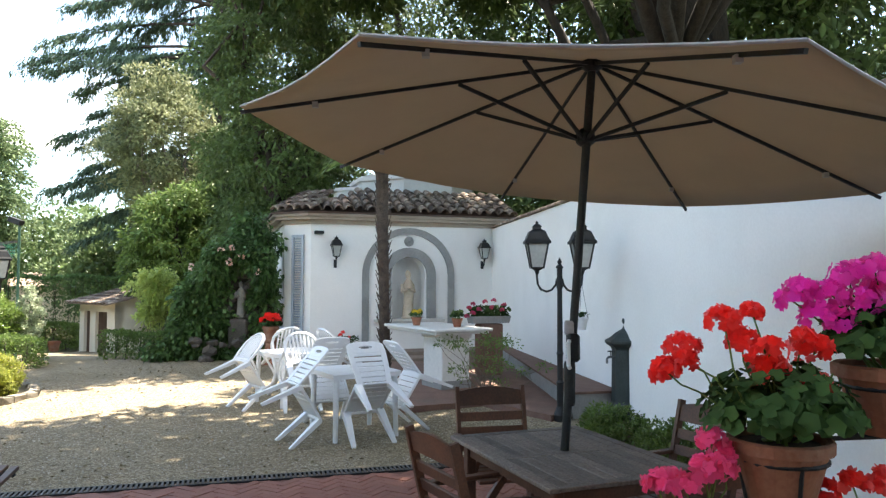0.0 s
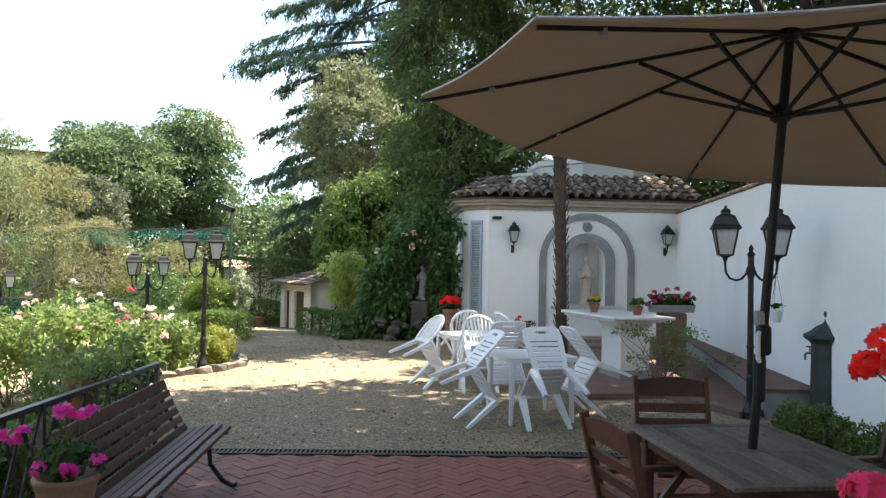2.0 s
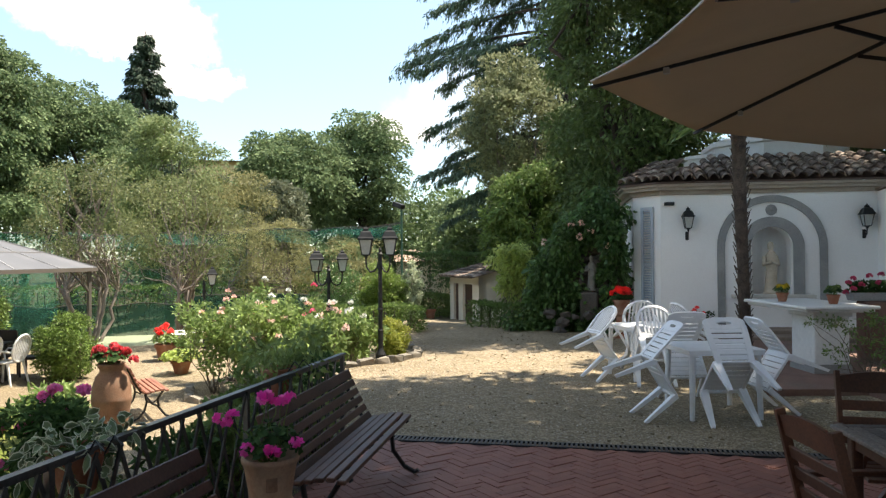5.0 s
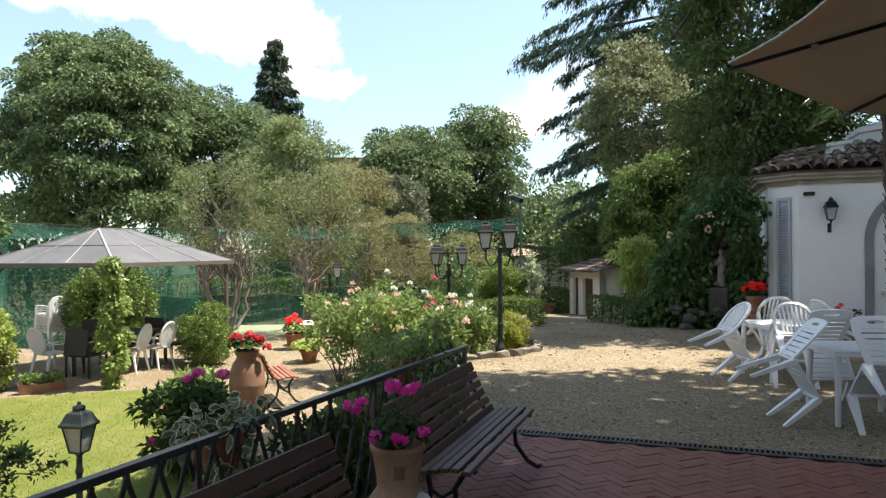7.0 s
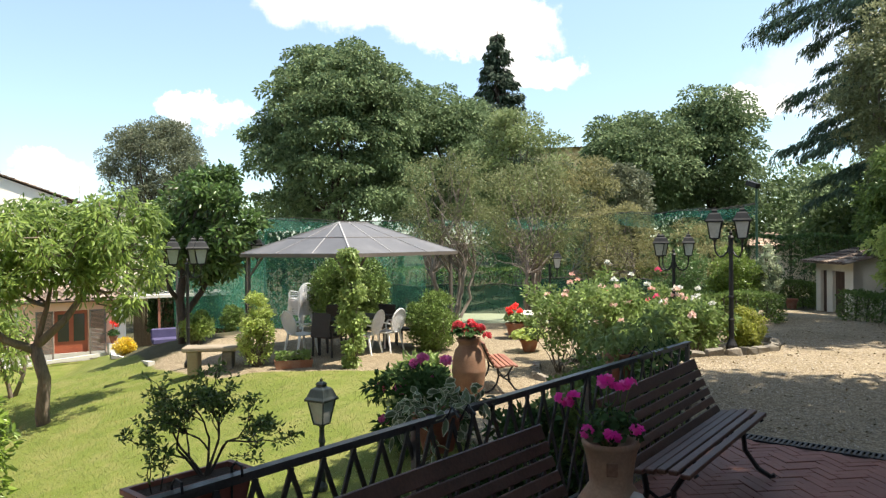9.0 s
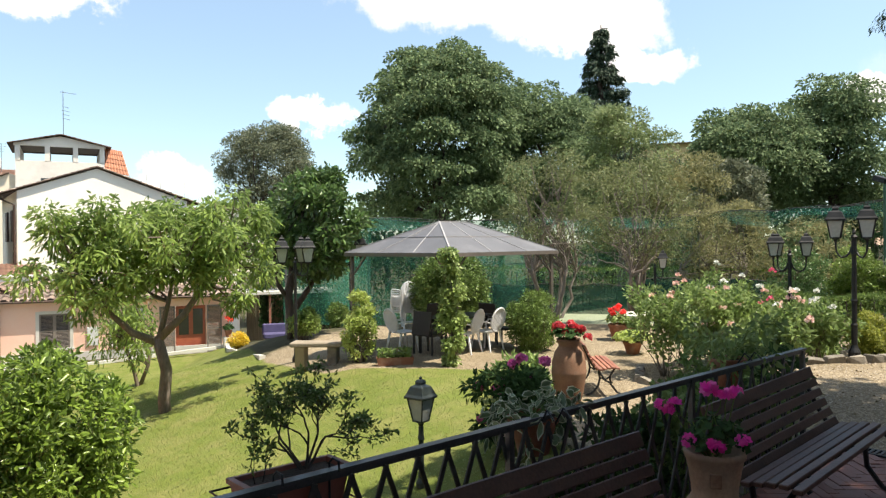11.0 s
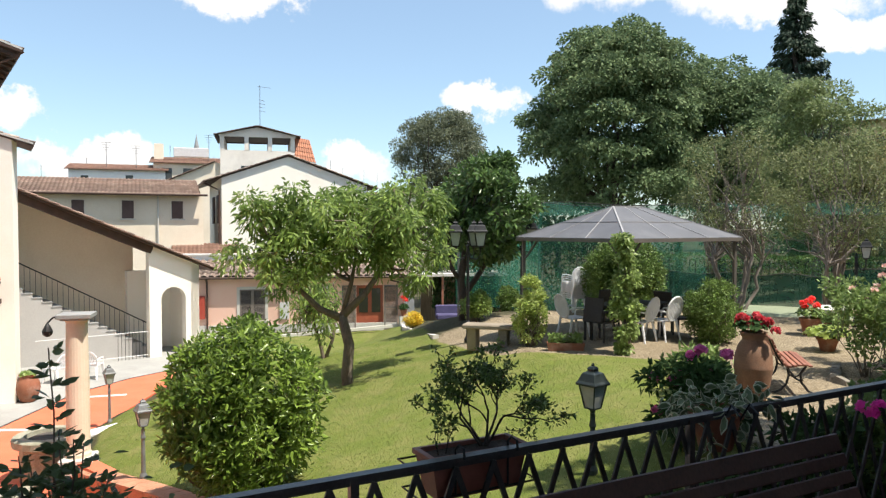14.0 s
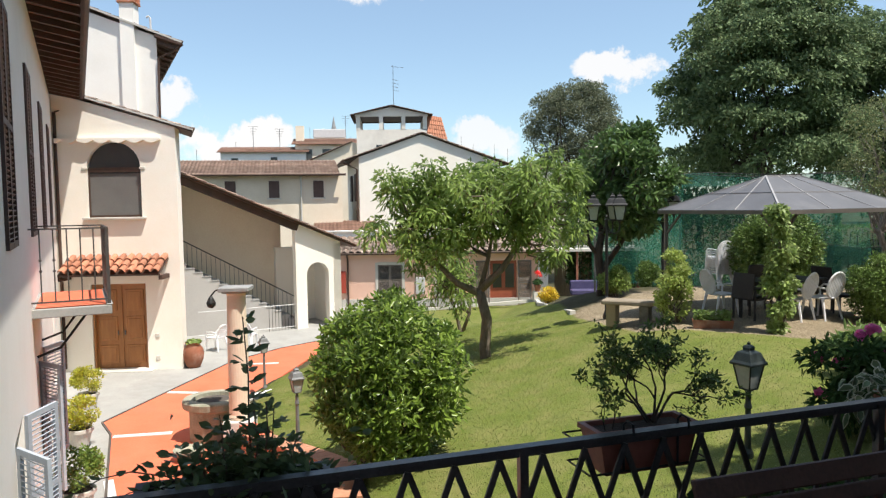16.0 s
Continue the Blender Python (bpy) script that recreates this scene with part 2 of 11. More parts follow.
def leaf_cloud(name, pos, out, length, width, material, parent=None, label="", droop=0.0, rng=None, fold=0.25, spread=0.9, fine=False, inset=0.0, lift=0.0):
    """Leaves at pos, each a folded blade of two faces, turned roughly outwards."""
    rng = rng or np.random.default_rng(1)
    n = len(pos)
    d = out + rng.normal(0, spread, (n, 3))
    d[:, 2] -= droop
    d /= np.linalg.norm(d, axis=1)[:, None] + 1e-9
    s = rng.normal(0, 1, (n, 3))
    s -= d * np.sum(s * d, 1)[:, None]
    s /= np.linalg.norm(s, axis=1)[:, None] + 1e-9
    u = np.cross(d, s)
    ln = length * rng.uniform(0.7, 1.3, n)[:, None]
    wd = width * rng.uniform(0.7, 1.3, n)[:, None]
    pos = pos + d * ln * inset * 0.5 + u * lift
    ln, wd = ln * (1 - inset), wd * (1 - 1.5 * inset)
    base = pos
    tip = pos + d * ln - np.array([0, 0, 1]) * ln * droop * 0.3
    mid = pos + d * ln * 0.45
    lf = mid + s * wd * 0.5 + u * wd * fold
    rt = mid - s * wd * 0.5 + u * wd * fold
    if fine:                                          # near leaves: a rounded blade with a midrib
        def edge(f, w, side):
            return pos + d * ln * f + s * wd * w * side + u * wd * fold * w * 2 - np.array([0, 0, 1]) * ln * droop * 0.3 * f * f
        co = np.stack([base, edge(0.25, 0.40, 1), edge(0.62, 0.44, 1), tip, edge(0.62, 0.44, -1), edge(0.25, 0.40, -1), edge(0.5, 0.0, 1)], 1).reshape(-1, 3)
        k = np.arange(n)[:, None] * 7
        idx = np.concatenate([np.concatenate([k + a, k + (a + 1) % 6, k + 6], 1) for a in range(6)], 1)
        me = fast_mesh(name, co, 3, idx.ravel(), material)
        ob = new(name, me)
        if parent:
            ob.parent = parent
        if label:
            ob["label"] = label
        return ob
    co = np.stack([base, lf, tip, rt], 1).reshape(-1, 3)
    k = np.arange(n)[:, None] * 4
    idx = np.concatenate([k, k + 1, k + 2, k, k + 2, k + 3], 1)
    me = fast_mesh(name, co, 3, idx.ravel(), material)
    ob = new(name, me)
    if parent:
        ob.parent = parent
    if label:
        ob["label"] = label
    return ob


def clump_points(rng, clumps, n, shell=0.55, under=0.35):
    """Points and outward directions spread over round clumps (x, y, z, rx, ry, rz)."""
    c = np.array(clumps, float)
    area = (c[:, 3] * c[:, 4] * c[:, 5]) ** (2 / 3)
    which = rng.choice(len(c), n, p=area / area.sum())
    d = rng.normal(0, 1, (n, 3))
    d /= np.linalg.norm(d, axis=1)[:, None]
    low = (d[:, 2] < -0.2) & (rng.random(n) > under)
    d[low, 2] *= -1
    r = shell + (1.08 - shell) * rng.random(n) ** 0.6
    pos = c[which, :3] + d * c[which, 3:] * r[:, None]
    return pos, d


def crown_clumps(rng, centre, radii, count, size, bottom=-0.5, jitter=0.18, flat=0.75):
    """Sub-clumps over the skin of an uneven crown."""
    res = []
    for i in range(count):
        d = rng.normal(0, 1, 3)
        d /= np.linalg.norm(d)
        if d[2] < bottom:
            d[2] = -d[2] * 0.5
            d /= np.linalg.norm(d)
        k = rng.uniform(0.62, 0.95) + rng.normal(0, jitter) * 0.5
        k = min(k, 0.97)
        s = size * rng.uniform(0.65, 1.35)
        res.append((*(np.array(centre) + d * np.array(radii) * k), s, s, s * flat))
    return res


def limb(bm, p, q, r0, r1, rng, wob=0.06, n=5, seg=7):
    p, q = np.array(p, float), np.array(q, float)
    ln = np.linalg.norm(q - p)
    pts = [p + (q - p) * i / n + (rng.normal(0, wob * ln, 3) * math.sin(math.pi * i / n)) for i in range(n + 1)]
    tube(bm, pts, [r0 + (r1 - r0) * i / n for i in range(n + 1)], seg)
    return pts


def tree(name, x, y, z, height, crown_c, crown_r, clumps, clump_size, leaves, leaf_len, leaf_w, leaf_mat, bark, label, category="tree",
         trunk_r=0.25, seed=1, bottom=-0.5, droop=0.2, shell=0.5, stems=1, fork=0.35, limbs=9, group="", spread=0.9, under=0.35, flat=0.75):
    """A tree: a tapered trunk with limbs that reach into the crown, and a crown of leafy clumps with gaps."""
    rng = np.random.default_rng(seed)
    t = thing(name, place(x, y, z), label, category, group)
    cs = crown_clumps(rng, crown_c, crown_r, clumps, clump_size, bottom, flat=flat)
    lb = bmesh.new()
    for s in range(stems):
        bm = bmesh.new()
        off = rng.normal(0, 0.12, 2) * (stems > 1)
        top = np.array([crown_c[0] * fork + off[0] * 4, crown_c[1] * fork + off[1] * 4, height * fork])
        limb(bm, (off[0], off[1], -0.25), top, trunk_r, trunk_r * 0.72, rng, 0.03, 6, 10)
        part("trunk", bm, bark, t, smooth=True)
        for i in range(limbs):
            k = cs[rng.integers(len(cs))]
            limb(lb, top - np.array([0, 0, 0.1 * height * fork * rng.random()]), k[:3], trunk_r * rng.uniform(0.3, 0.55), trunk_r * 0.1, rng, 0.07, 5, 6)
    pieces("limb", lb, bark, t)
    pos, d = clump_points(rng, cs, leaves, shell, under)
    leaf_cloud("crown", pos, d, leaf_len, leaf_w, leaf_mat, t, droop=droop, rng=rng, spread=spread)
    return t

PLASTER = surf("white_plaster", (0.82, 0.81, 0.785), (0.88, 0.87, 0.845), 0.85, 1.2, 40, 0.08, stain=(0.60, 0.59, 0.555), stain_scale=0.7, stain_amt=0.22)
CREAM = surf("cream_plaster", (0.86, 0.81, 0.715), (0.90, 0.86, 0.775), 0.85, 1.0, 30, 0.1, stain=(0.70, 0.62, 0.51), stain_scale=0.4, stain_amt=0.22)
OCHRE = surf("ochre_plaster", (0.74, 0.64, 0.50), (0.81, 0.72, 0.585), 0.9, 0.5, 18, 0.1, stain=(0.60, 0.49, 0.36), stain_scale=0.3, stain_amt=0.5)
PINK = surf("pink_plaster", (0.76, 0.47, 0.36), (0.80, 0.54, 0.43), 0.88, 0.9, 30, 0.08, stain=(0.70, 0.56, 0.48), stain_scale=0.5, stain_amt=0.3)
YELLOW = surf("yellow_plaster", (0.62, 0.50, 0.28), (0.70, 0.58, 0.34), 0.9, 0.4, 12, 0.05)
GREYSTONE = surf("grey_stone", (0.22, 0.22, 0.22), (0.33, 0.33, 0.32), 0.8, 3, 50, 0.2, stain=(0.14, 0.14, 0.13), stain_amt=0.4)
PALESTONE = surf("pale_stone", (0.50, 0.48, 0.44), (0.62, 0.60, 0.55), 0.8, 2, 45, 0.2, stain=(0.33, 0.31, 0.27), stain_amt=0.45)
MARBLE = surf("marble", (0.66, 0.66, 0.65), (0.76, 0.76, 0.74), 0.45, 3, 25, 0.04, stain=(0.42, 0.42, 0.42), stain_scale=3.0, stain_amt=0.45)
# near-black tone carries the shade of the grotto; other old stone shares it
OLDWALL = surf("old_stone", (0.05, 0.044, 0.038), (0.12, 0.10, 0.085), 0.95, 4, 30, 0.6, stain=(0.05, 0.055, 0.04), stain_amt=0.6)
# pale patches and wide tone spread paint in lichen and sun dapples
TILE = surf("roof_tile", (0.085, 0.062, 0.050), (0.22, 0.155, 0.12), 0.9, 5, 40, 0.3, stain=(0.52, 0.46, 0.37), stain_scale=4.5, stain_amt=0.9, rand=0.5)
TILE_RED = surf("red_roof_tile", (0.36, 0.14, 0.08), (0.50, 0.22, 0.13), 0.85, 6, 40, 0.3, stain=(0.35, 0.22, 0.15), stain_scale=5, stain_amt=0.5, rand=0.25)
TILE_TOWN = surf("town_roof_tile", (0.20, 0.105, 0.072), (0.33, 0.19, 0.135), 0.9, 2, 20, 0.2, stain=(0.22, 0.16, 0.12), stain_scale=1.0, stain_amt=0.5, rand=0.25)
TILE_FAR = surf("weathered_roof_tile", (0.075, 0.050, 0.040), (0.15, 0.10, 0.076), 0.95, 1.2, 14, 0.2, spec=0.15, stain=(0.13, 0.11, 0.09), stain_scale=0.6, stain_amt=0.6, rand=0.25, island=True)
BRICK = surf("floor_brick", (0.205, 0.072, 0.048), (0.262, 0.102, 0.070), 0.62, 6, 60, 0.2, stain=(0.15, 0.066, 0.052), stain_scale=1.2, stain_amt=0.5, rand=0.08)
MORTAR = surf("mortar", (0.150, 0.066, 0.050), (0.19, 0.088, 0.066), 0.9, 8, 80, 0.3)
REDPAVE = surf("red_paving", (0.64, 0.135, 0.062), (0.71, 0.185, 0.095), 0.7, 1.5, 40, 0.1, stain=(0.52, 0.17, 0.10), stain_scale=0.9, stain_amt=0.5)
TERRACOTTA = surf("terracotta", (0.225, 0.078, 0.040), (0.30, 0.12, 0.066), 0.8, 6, 60, 0.15, stain=(0.40, 0.31, 0.24), stain_scale=3.5, stain_amt=0.6)
TERRA_PALE = surf("pale_terracotta", (0.30, 0.18, 0.115), (0.42, 0.275, 0.18), 0.85, 5, 60, 0.2, stain=(0.20, 0.17, 0.13), stain_scale=4, stain_amt=0.6)
JAR_CLAY = surf("old_jar_clay", (0.17, 0.085, 0.048), (0.26, 0.145, 0.088), 0.85, 5, 60, 0.2, stain=(0.14, 0.11, 0.08), stain_scale=4, stain_amt=0.6)
PAVING = surf("grey_paving", (0.285, 0.285, 0.27), (0.375, 0.37, 0.35), 0.85, 1.5, 40, 0.15, stain=(0.26, 0.25, 0.23), stain_scale=1.2, stain_amt=0.6)
MOSSY = surf("mossy_stone", (0.25, 0.24, 0.18), (0.38, 0.37, 0.29), 0.9, 4, 40, 0.3, stain=(0.14, 0.15, 0.09), stain_scale=3, stain_amt=0.6)
RAIL_IRON = surf("weathered_rail_iron", (0.05, 0.043, 0.04), (0.09, 0.08, 0.072), 0.6, 8, 60, 0.1)
# base colour lifted towards grey for the sheen on the rails
RAILING_IRON = surf("greyed_black_railing", (0.024, 0.026, 0.027), (0.058, 0.060, 0.060), 0.36, 8, 70, 0.12, spec=0.6)
IRON = surf("black_iron", (0.012, 0.013, 0.014), (0.03, 0.031, 0.032), 0.5, 8, 80, 0.1, metal=0.4)
# paler copy of the lamp iron, with sunlight put into its grey
SUNLIT_IRON = surf("sunlit_grey_iron", (0.10, 0.105, 0.105), (0.19, 0.195, 0.195), 0.5, 6, 60, 0.12)
GREEN_IRON = surf("green_cast_iron", (0.022, 0.032, 0.030), (0.045, 0.058, 0.055), 0.5, 6, 60, 0.12, metal=0.2)
STEEL = surf("dull_steel", (0.12, 0.12, 0.12), (0.22, 0.22, 0.22), 0.45, 6, 50, 0.1, metal=0.7)
BENCHWOOD = surf("brown_painted_wood", (0.064, 0.030, 0.021), (0.112, 0.054, 0.037), 0.52, 5, 60, 0.15, rand=0.2)
REDWOOD = surf("red_brown_wood", (0.22, 0.085, 0.055), (0.33, 0.14, 0.09), 0.6, 5, 60, 0.15, rand=0.2)
CHAIRWOOD = surf("oiled_wood", (0.070, 0.028, 0.016), (0.138, 0.057, 0.030), 0.5, 6, 70, 0.12, rand=0.2)
GREYWOOD = surf("weathered_wood", (0.085, 0.062, 0.050), (0.235, 0.188, 0.155), 0.7, 5, 70, 0.3, stain=(0.045, 0.033, 0.028), stain_scale=5, stain_amt=0.65, rand=0.25)
DOORWOOD = surf("varnished_door_wood", (0.27, 0.105, 0.028), (0.40, 0.17, 0.05), 0.4, 3, 40, 0.1, stretch=(3, 3, 0.5))
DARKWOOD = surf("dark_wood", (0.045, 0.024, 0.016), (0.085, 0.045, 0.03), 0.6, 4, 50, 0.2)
SHUT_BROWN = surf("brown_shutter_paint", (0.075, 0.042, 0.035), (0.11, 0.065, 0.055), 0.6, 4, 50, 0.1)
SHUT_GREY = surf("grey_shutter_paint", (0.34, 0.385, 0.44), (0.43, 0.475, 0.53), 0.6, 4, 50, 0.1)
SHUT_TAUPE = surf("taupe_shutter_paint", (0.15, 0.125, 0.105), (0.21, 0.18, 0.155), 0.6, 4, 50, 0.1)
PLASTIC = surf("white_plastic", (0.76, 0.77, 0.79), (0.82, 0.83, 0.84), 0.35, 4, 30, 0.02, stain=(0.55, 0.54, 0.50), stain_scale=5, stain_amt=0.25)
RATTAN = surf("dark_woven_resin", (0.018, 0.016, 0.017), (0.04, 0.036, 0.036), 0.55, 30, 150, 0.5)
GAZ_ROOF = surf("grey_gazebo_sheet", (0.098, 0.098, 0.104), (0.130, 0.130, 0.137), 0.5, 1.5, 60, 0.05, stain=(0.22, 0.215, 0.215), stain_scale=2, stain_amt=0.4)
TAUPE_METAL = surf("taupe_metal", (0.10, 0.088, 0.078), (0.14, 0.122, 0.108), 0.45, 3, 50, 0.03)
SEAM = surf("pale_seam", (0.30, 0.295, 0.295), (0.38, 0.37, 0.37), 0.5, 3, 50, 0.03)
SOIL = surf("potting_soil", (0.03, 0.02, 0.014), (0.06, 0.042, 0.03), 0.95, 12, 90, 0.8)
BARK = surf("bark", (0.10, 0.075, 0.055), (0.19, 0.155, 0.12), 0.9, 8, 40, 0.8, stretch=(1, 1, 0.3))
BARK_DARK = surf("dark_bark", (0.035, 0.026, 0.022), (0.085, 0.065, 0.055), 0.95, 8, 40, 0.9, stretch=(1, 1, 0.3))
BARK_GREY = surf("grey_bark", (0.13, 0.105, 0.09), (0.24, 0.205, 0.175), 0.85, 5, 30, 0.5, stretch=(1, 1, 0.3))
ROCK = surf("edging_stone", (0.12, 0.107, 0.086), (0.25, 0.222, 0.18), 0.9, 6, 50, 0.4, stain=(0.12, 0.11, 0.085), stain_scale=5, stain_amt=0.6, rand=0.25)
# stained statue stone, toned down to carry the niche's shade
STATUE_SHADED = surf("shaded_statue_stone", (0.20, 0.185, 0.16), (0.31, 0.29, 0.255), 0.9, 5, 40, 0.2, stain=(0.10, 0.095, 0.08), stain_scale=4, stain_amt=0.7)
STATUE = surf("statue_stone", (0.46, 0.385, 0.29), (0.62, 0.53, 0.41), 0.8, 4, 40, 0.15, stain=(0.25, 0.24, 0.21), stain_scale=5, stain_amt=0.5)
BLUEPAINT = surf("violet_cloth", (0.055, 0.05, 0.12), (0.085, 0.075, 0.17), 0.85, 6, 60, 0.1)
STRAW = surf("reed_screen", (0.36, 0.25, 0.16), (0.50, 0.37, 0.25), 0.9, 3, 90, 0.3, stretch=(6, 6, 0.4))
DARKGLASS = surf("dark_window", (0.035, 0.035, 0.037), (0.045, 0.045, 0.047), 0.12, 2, 30, 0.0, spec=0.6)
LAMPGLASS = surf("frosted_lamp_glass", (0.36, 0.38, 0.36), (0.46, 0.48, 0.46), 0.25, 4, 30, 0.0, spec=0.6)
WHITEMETAL = surf("pale_galvanised_metal", (0.52, 0.52, 0.52), (0.62, 0.62, 0.62), 0.5, 4, 40, 0.03)
REDPAINT = surf("red_paint", (0.38, 0.05, 0.03), (0.45, 0.08, 0.05), 0.5, 4, 40, 0.05)

LEAF_BAY = leafy("bay_leaf", (0.062, 0.120, 0.014), (0.275, 0.39, 0.066), 0.32, 0.28)
LEAF_DARK = leafy("evergreen_leaf", (0.038, 0.076, 0.020), (0.125, 0.205, 0.058), 0.35, 0.45)
LEAF_MAG = leafy("glossy_leaf", (0.040, 0.085, 0.020), (0.120, 0.210, 0.055), 0.25, 0.3)
LEAF_OAK = leafy("dull_evergreen_leaf", (0.050, 0.088, 0.022), (0.140, 0.215, 0.060), 0.3, 0.45)
LEAF_PALE = leafy("pale_sunlit_leaf", (0.105, 0.130, 0.052), (0.30, 0.33, 0.155), 0.35)
LEAF_LIME = leafy("lime_tree_leaf", (0.050, 0.094, 0.034), (0.210, 0.292, 0.122), 0.25, 0.7)
LEAF_PEACH = leafy("peach_leaf", (0.085, 0.158, 0.022), (0.32, 0.435, 0.090), 0.42, 0.5)
LEAF_MYRT = leafy("olive_green_leaf", (0.090, 0.118, 0.036), (0.235, 0.260, 0.092), 0.4)
LEAF_AUTUMN = leafy("yellowing_leaf", (0.125, 0.145, 0.050), (0.315, 0.285, 0.110), 0.4)
LEAF_CEDAR = leafy("cedar_needles", (0.034, 0.068, 0.044), (0.115, 0.185, 0.105), 0.12, 0.55)
TILE_MIX = surf("brown_pan_tile", (0.125, 0.078, 0.058), (0.27, 0.175, 0.13), 0.9, 2, 20, 0.2, stain=(0.40, 0.33, 0.26), stain_scale=2.2, stain_amt=0.55, rand=0.3)
PALM_BARK = surf("shaggy_palm_bark", (0.040, 0.029, 0.024), (0.115, 0.085, 0.066), 0.95, 9, 45, 0.9)
HOUSE_WHITE = surf("warm_white_plaster", (0.85, 0.82, 0.765), (0.90, 0.875, 0.825), 0.85, 1.2, 40, 0.08, stain=(0.66, 0.62, 0.55), stain_scale=0.7, stain_amt=0.2)
LOGGIA = surf("bleached_plaster", (0.74, 0.68, 0.60), (0.82, 0.77, 0.70), 0.9, 0.6, 18, 0.1, stain=(0.52, 0.46, 0.40), stain_scale=0.5, stain_amt=0.5)
PET_CRIMSON = leafy("crimson_petal", (0.42, 0.012, 0.06), (0.66, 0.05, 0.14), 0.3)
OLD_BRICK = surf("dusty_old_brick", (0.135, 0.072, 0.054), (0.205, 0.118, 0.090), 0.9, 5, 60, 0.3, stain=(0.12, 0.095, 0.075), stain_scale=1.6, stain_amt=0.6)
# bark and leaf tones darkened further for the deep shade of the crown
BARK_SHADE = surf("shaded_bark", (0.012, 0.010, 0.008), (0.040, 0.032, 0.026), 0.95, 8, 40, 0.9, stretch=(1, 1, 0.3))
LEAF_SHADE = leafy("shaded_leaf", (0.022, 0.048, 0.012), (0.085, 0.145, 0.036), 0.25, 0.6)
LEAF_TALL = leafy("soft_green_leaf", (0.095, 0.140, 0.042), (0.255, 0.325, 0.115), 0.4)
LEAF_CYP = leafy("cypress_needles", (0.024, 0.046, 0.028), (0.060, 0.098, 0.055), 0.05, 0.7)
LEAF_GREYG = leafy("grey_green_leaf", (0.080, 0.098, 0.055), (0.200, 0.225, 0.130), 0.3)
LEAF_IVY = leafy("ivy_leaf", (0.036, 0.085, 0.024), (0.125, 0.235, 0.066), 0.25, 0.35)
LEAF_HEDGE = leafy("hedge_leaf", (0.054, 0.108, 0.018), (0.175, 0.27, 0.052), 0.25)
LEAF_YELLOW = leafy("golden_leaf", (0.24, 0.27, 0.02), (0.58, 0.55, 0.05), 0.35)
LEAF_GOLDGREEN = leafy("golden_green_leaf", (0.15, 0.20, 0.018), (0.43, 0.44, 0.050), 0.35)
LEAF_ROSE = leafy("rose_leaf", (0.080, 0.150, 0.026), (0.27, 0.37, 0.095), 0.35)
LEAF_GER = leafy("geranium_leaf", (0.014, 0.042, 0.010), (0.056, 0.120, 0.026), 0.2, 0.85)
LEAF_FEATHER = leafy("feathery_leaf", (0.25, 0.34, 0.06), (0.52, 0.60, 0.15), 0.45)
LEAF_SHOOT = leafy("camellia_leaf", (0.048, 0.090, 0.034), (0.185, 0.260, 0.105), 0.35, 0.35)
LEAF_EDGE = leafy("pale_leaf_margin", (0.52, 0.55, 0.40), (0.70, 0.72, 0.56), 0.3)
LEAF_GREYBLADE = leafy("grey_green_blade", (0.13, 0.19, 0.09), (0.27, 0.36, 0.19), 0.3)
LEAF_VAR = leafy("variegated_leaf", (0.13, 0.22, 0.09), (0.68, 0.70, 0.50), 0.3)
PET_RED = leafy("red_petal", (0.86, 0.006, 0.005), (0.96, 0.022, 0.012), 0.40, 0.95)
# deep red, with the part shade over the jar put into the colour
PET_DEEP = leafy("deep_red_petal", (0.44, 0.010, 0.022), (0.72, 0.040, 0.060), 0.3)
PET_MAG = leafy("magenta_petal", (0.72, 0.006, 0.31), (0.95, 0.035, 0.52), 0.40, 0.95)
PET_PINK = leafy("pink_petal", (0.78, 0.02, 0.14), (0.93, 0.08, 0.27), 0.35)
PET_PEONY = leafy("peony_petal", (0.55, 0.03, 0.24), (0.78, 0.16, 0.42), 0.3)
PET_ROSE = leafy("pale_rose_petal", (0.70, 0.28, 0.24), (0.85, 0.68, 0.58), 0.3)
PET_WHITE = leafy("white_petal", (0.72, 0.72, 0.66), (0.82, 0.82, 0.78), 0.3)
PET_YELLOW = leafy("yellow_petal", (0.62, 0.42, 0.01), (0.75, 0.58, 0.03), 0.3)


def cloth_light(m, amount, col):
    """Thin cloth: lets part of the light through."""
    n, l = m.node_tree.nodes, m.node_tree.links
    t = n.new("ShaderNodeBsdfTranslucent")
    t.inputs["Color"].default_value = (*col, 1)
    mx = n.new("ShaderNodeMixShader")
    mx.inputs["Fac"].default_value = amount
    l.new(n["Principled BSDF"].outputs["BSDF"], mx.inputs[1])
    l.new(t.outputs["BSDF"], mx.inputs[2])
    l.new(mx.outputs["Shader"], n["Material Output"].inputs["Surface"])


CANVAS = surf("umbrella_canvas", (0.42, 0.322, 0.235), (0.49, 0.378, 0.275), 0.9, 3, 200, 0.06, stain=(0.32, 0.25, 0.185), stain_scale=2, stain_amt=0.5)
cloth_light(CANVAS, 0.48, (0.54, 0.43, 0.31))


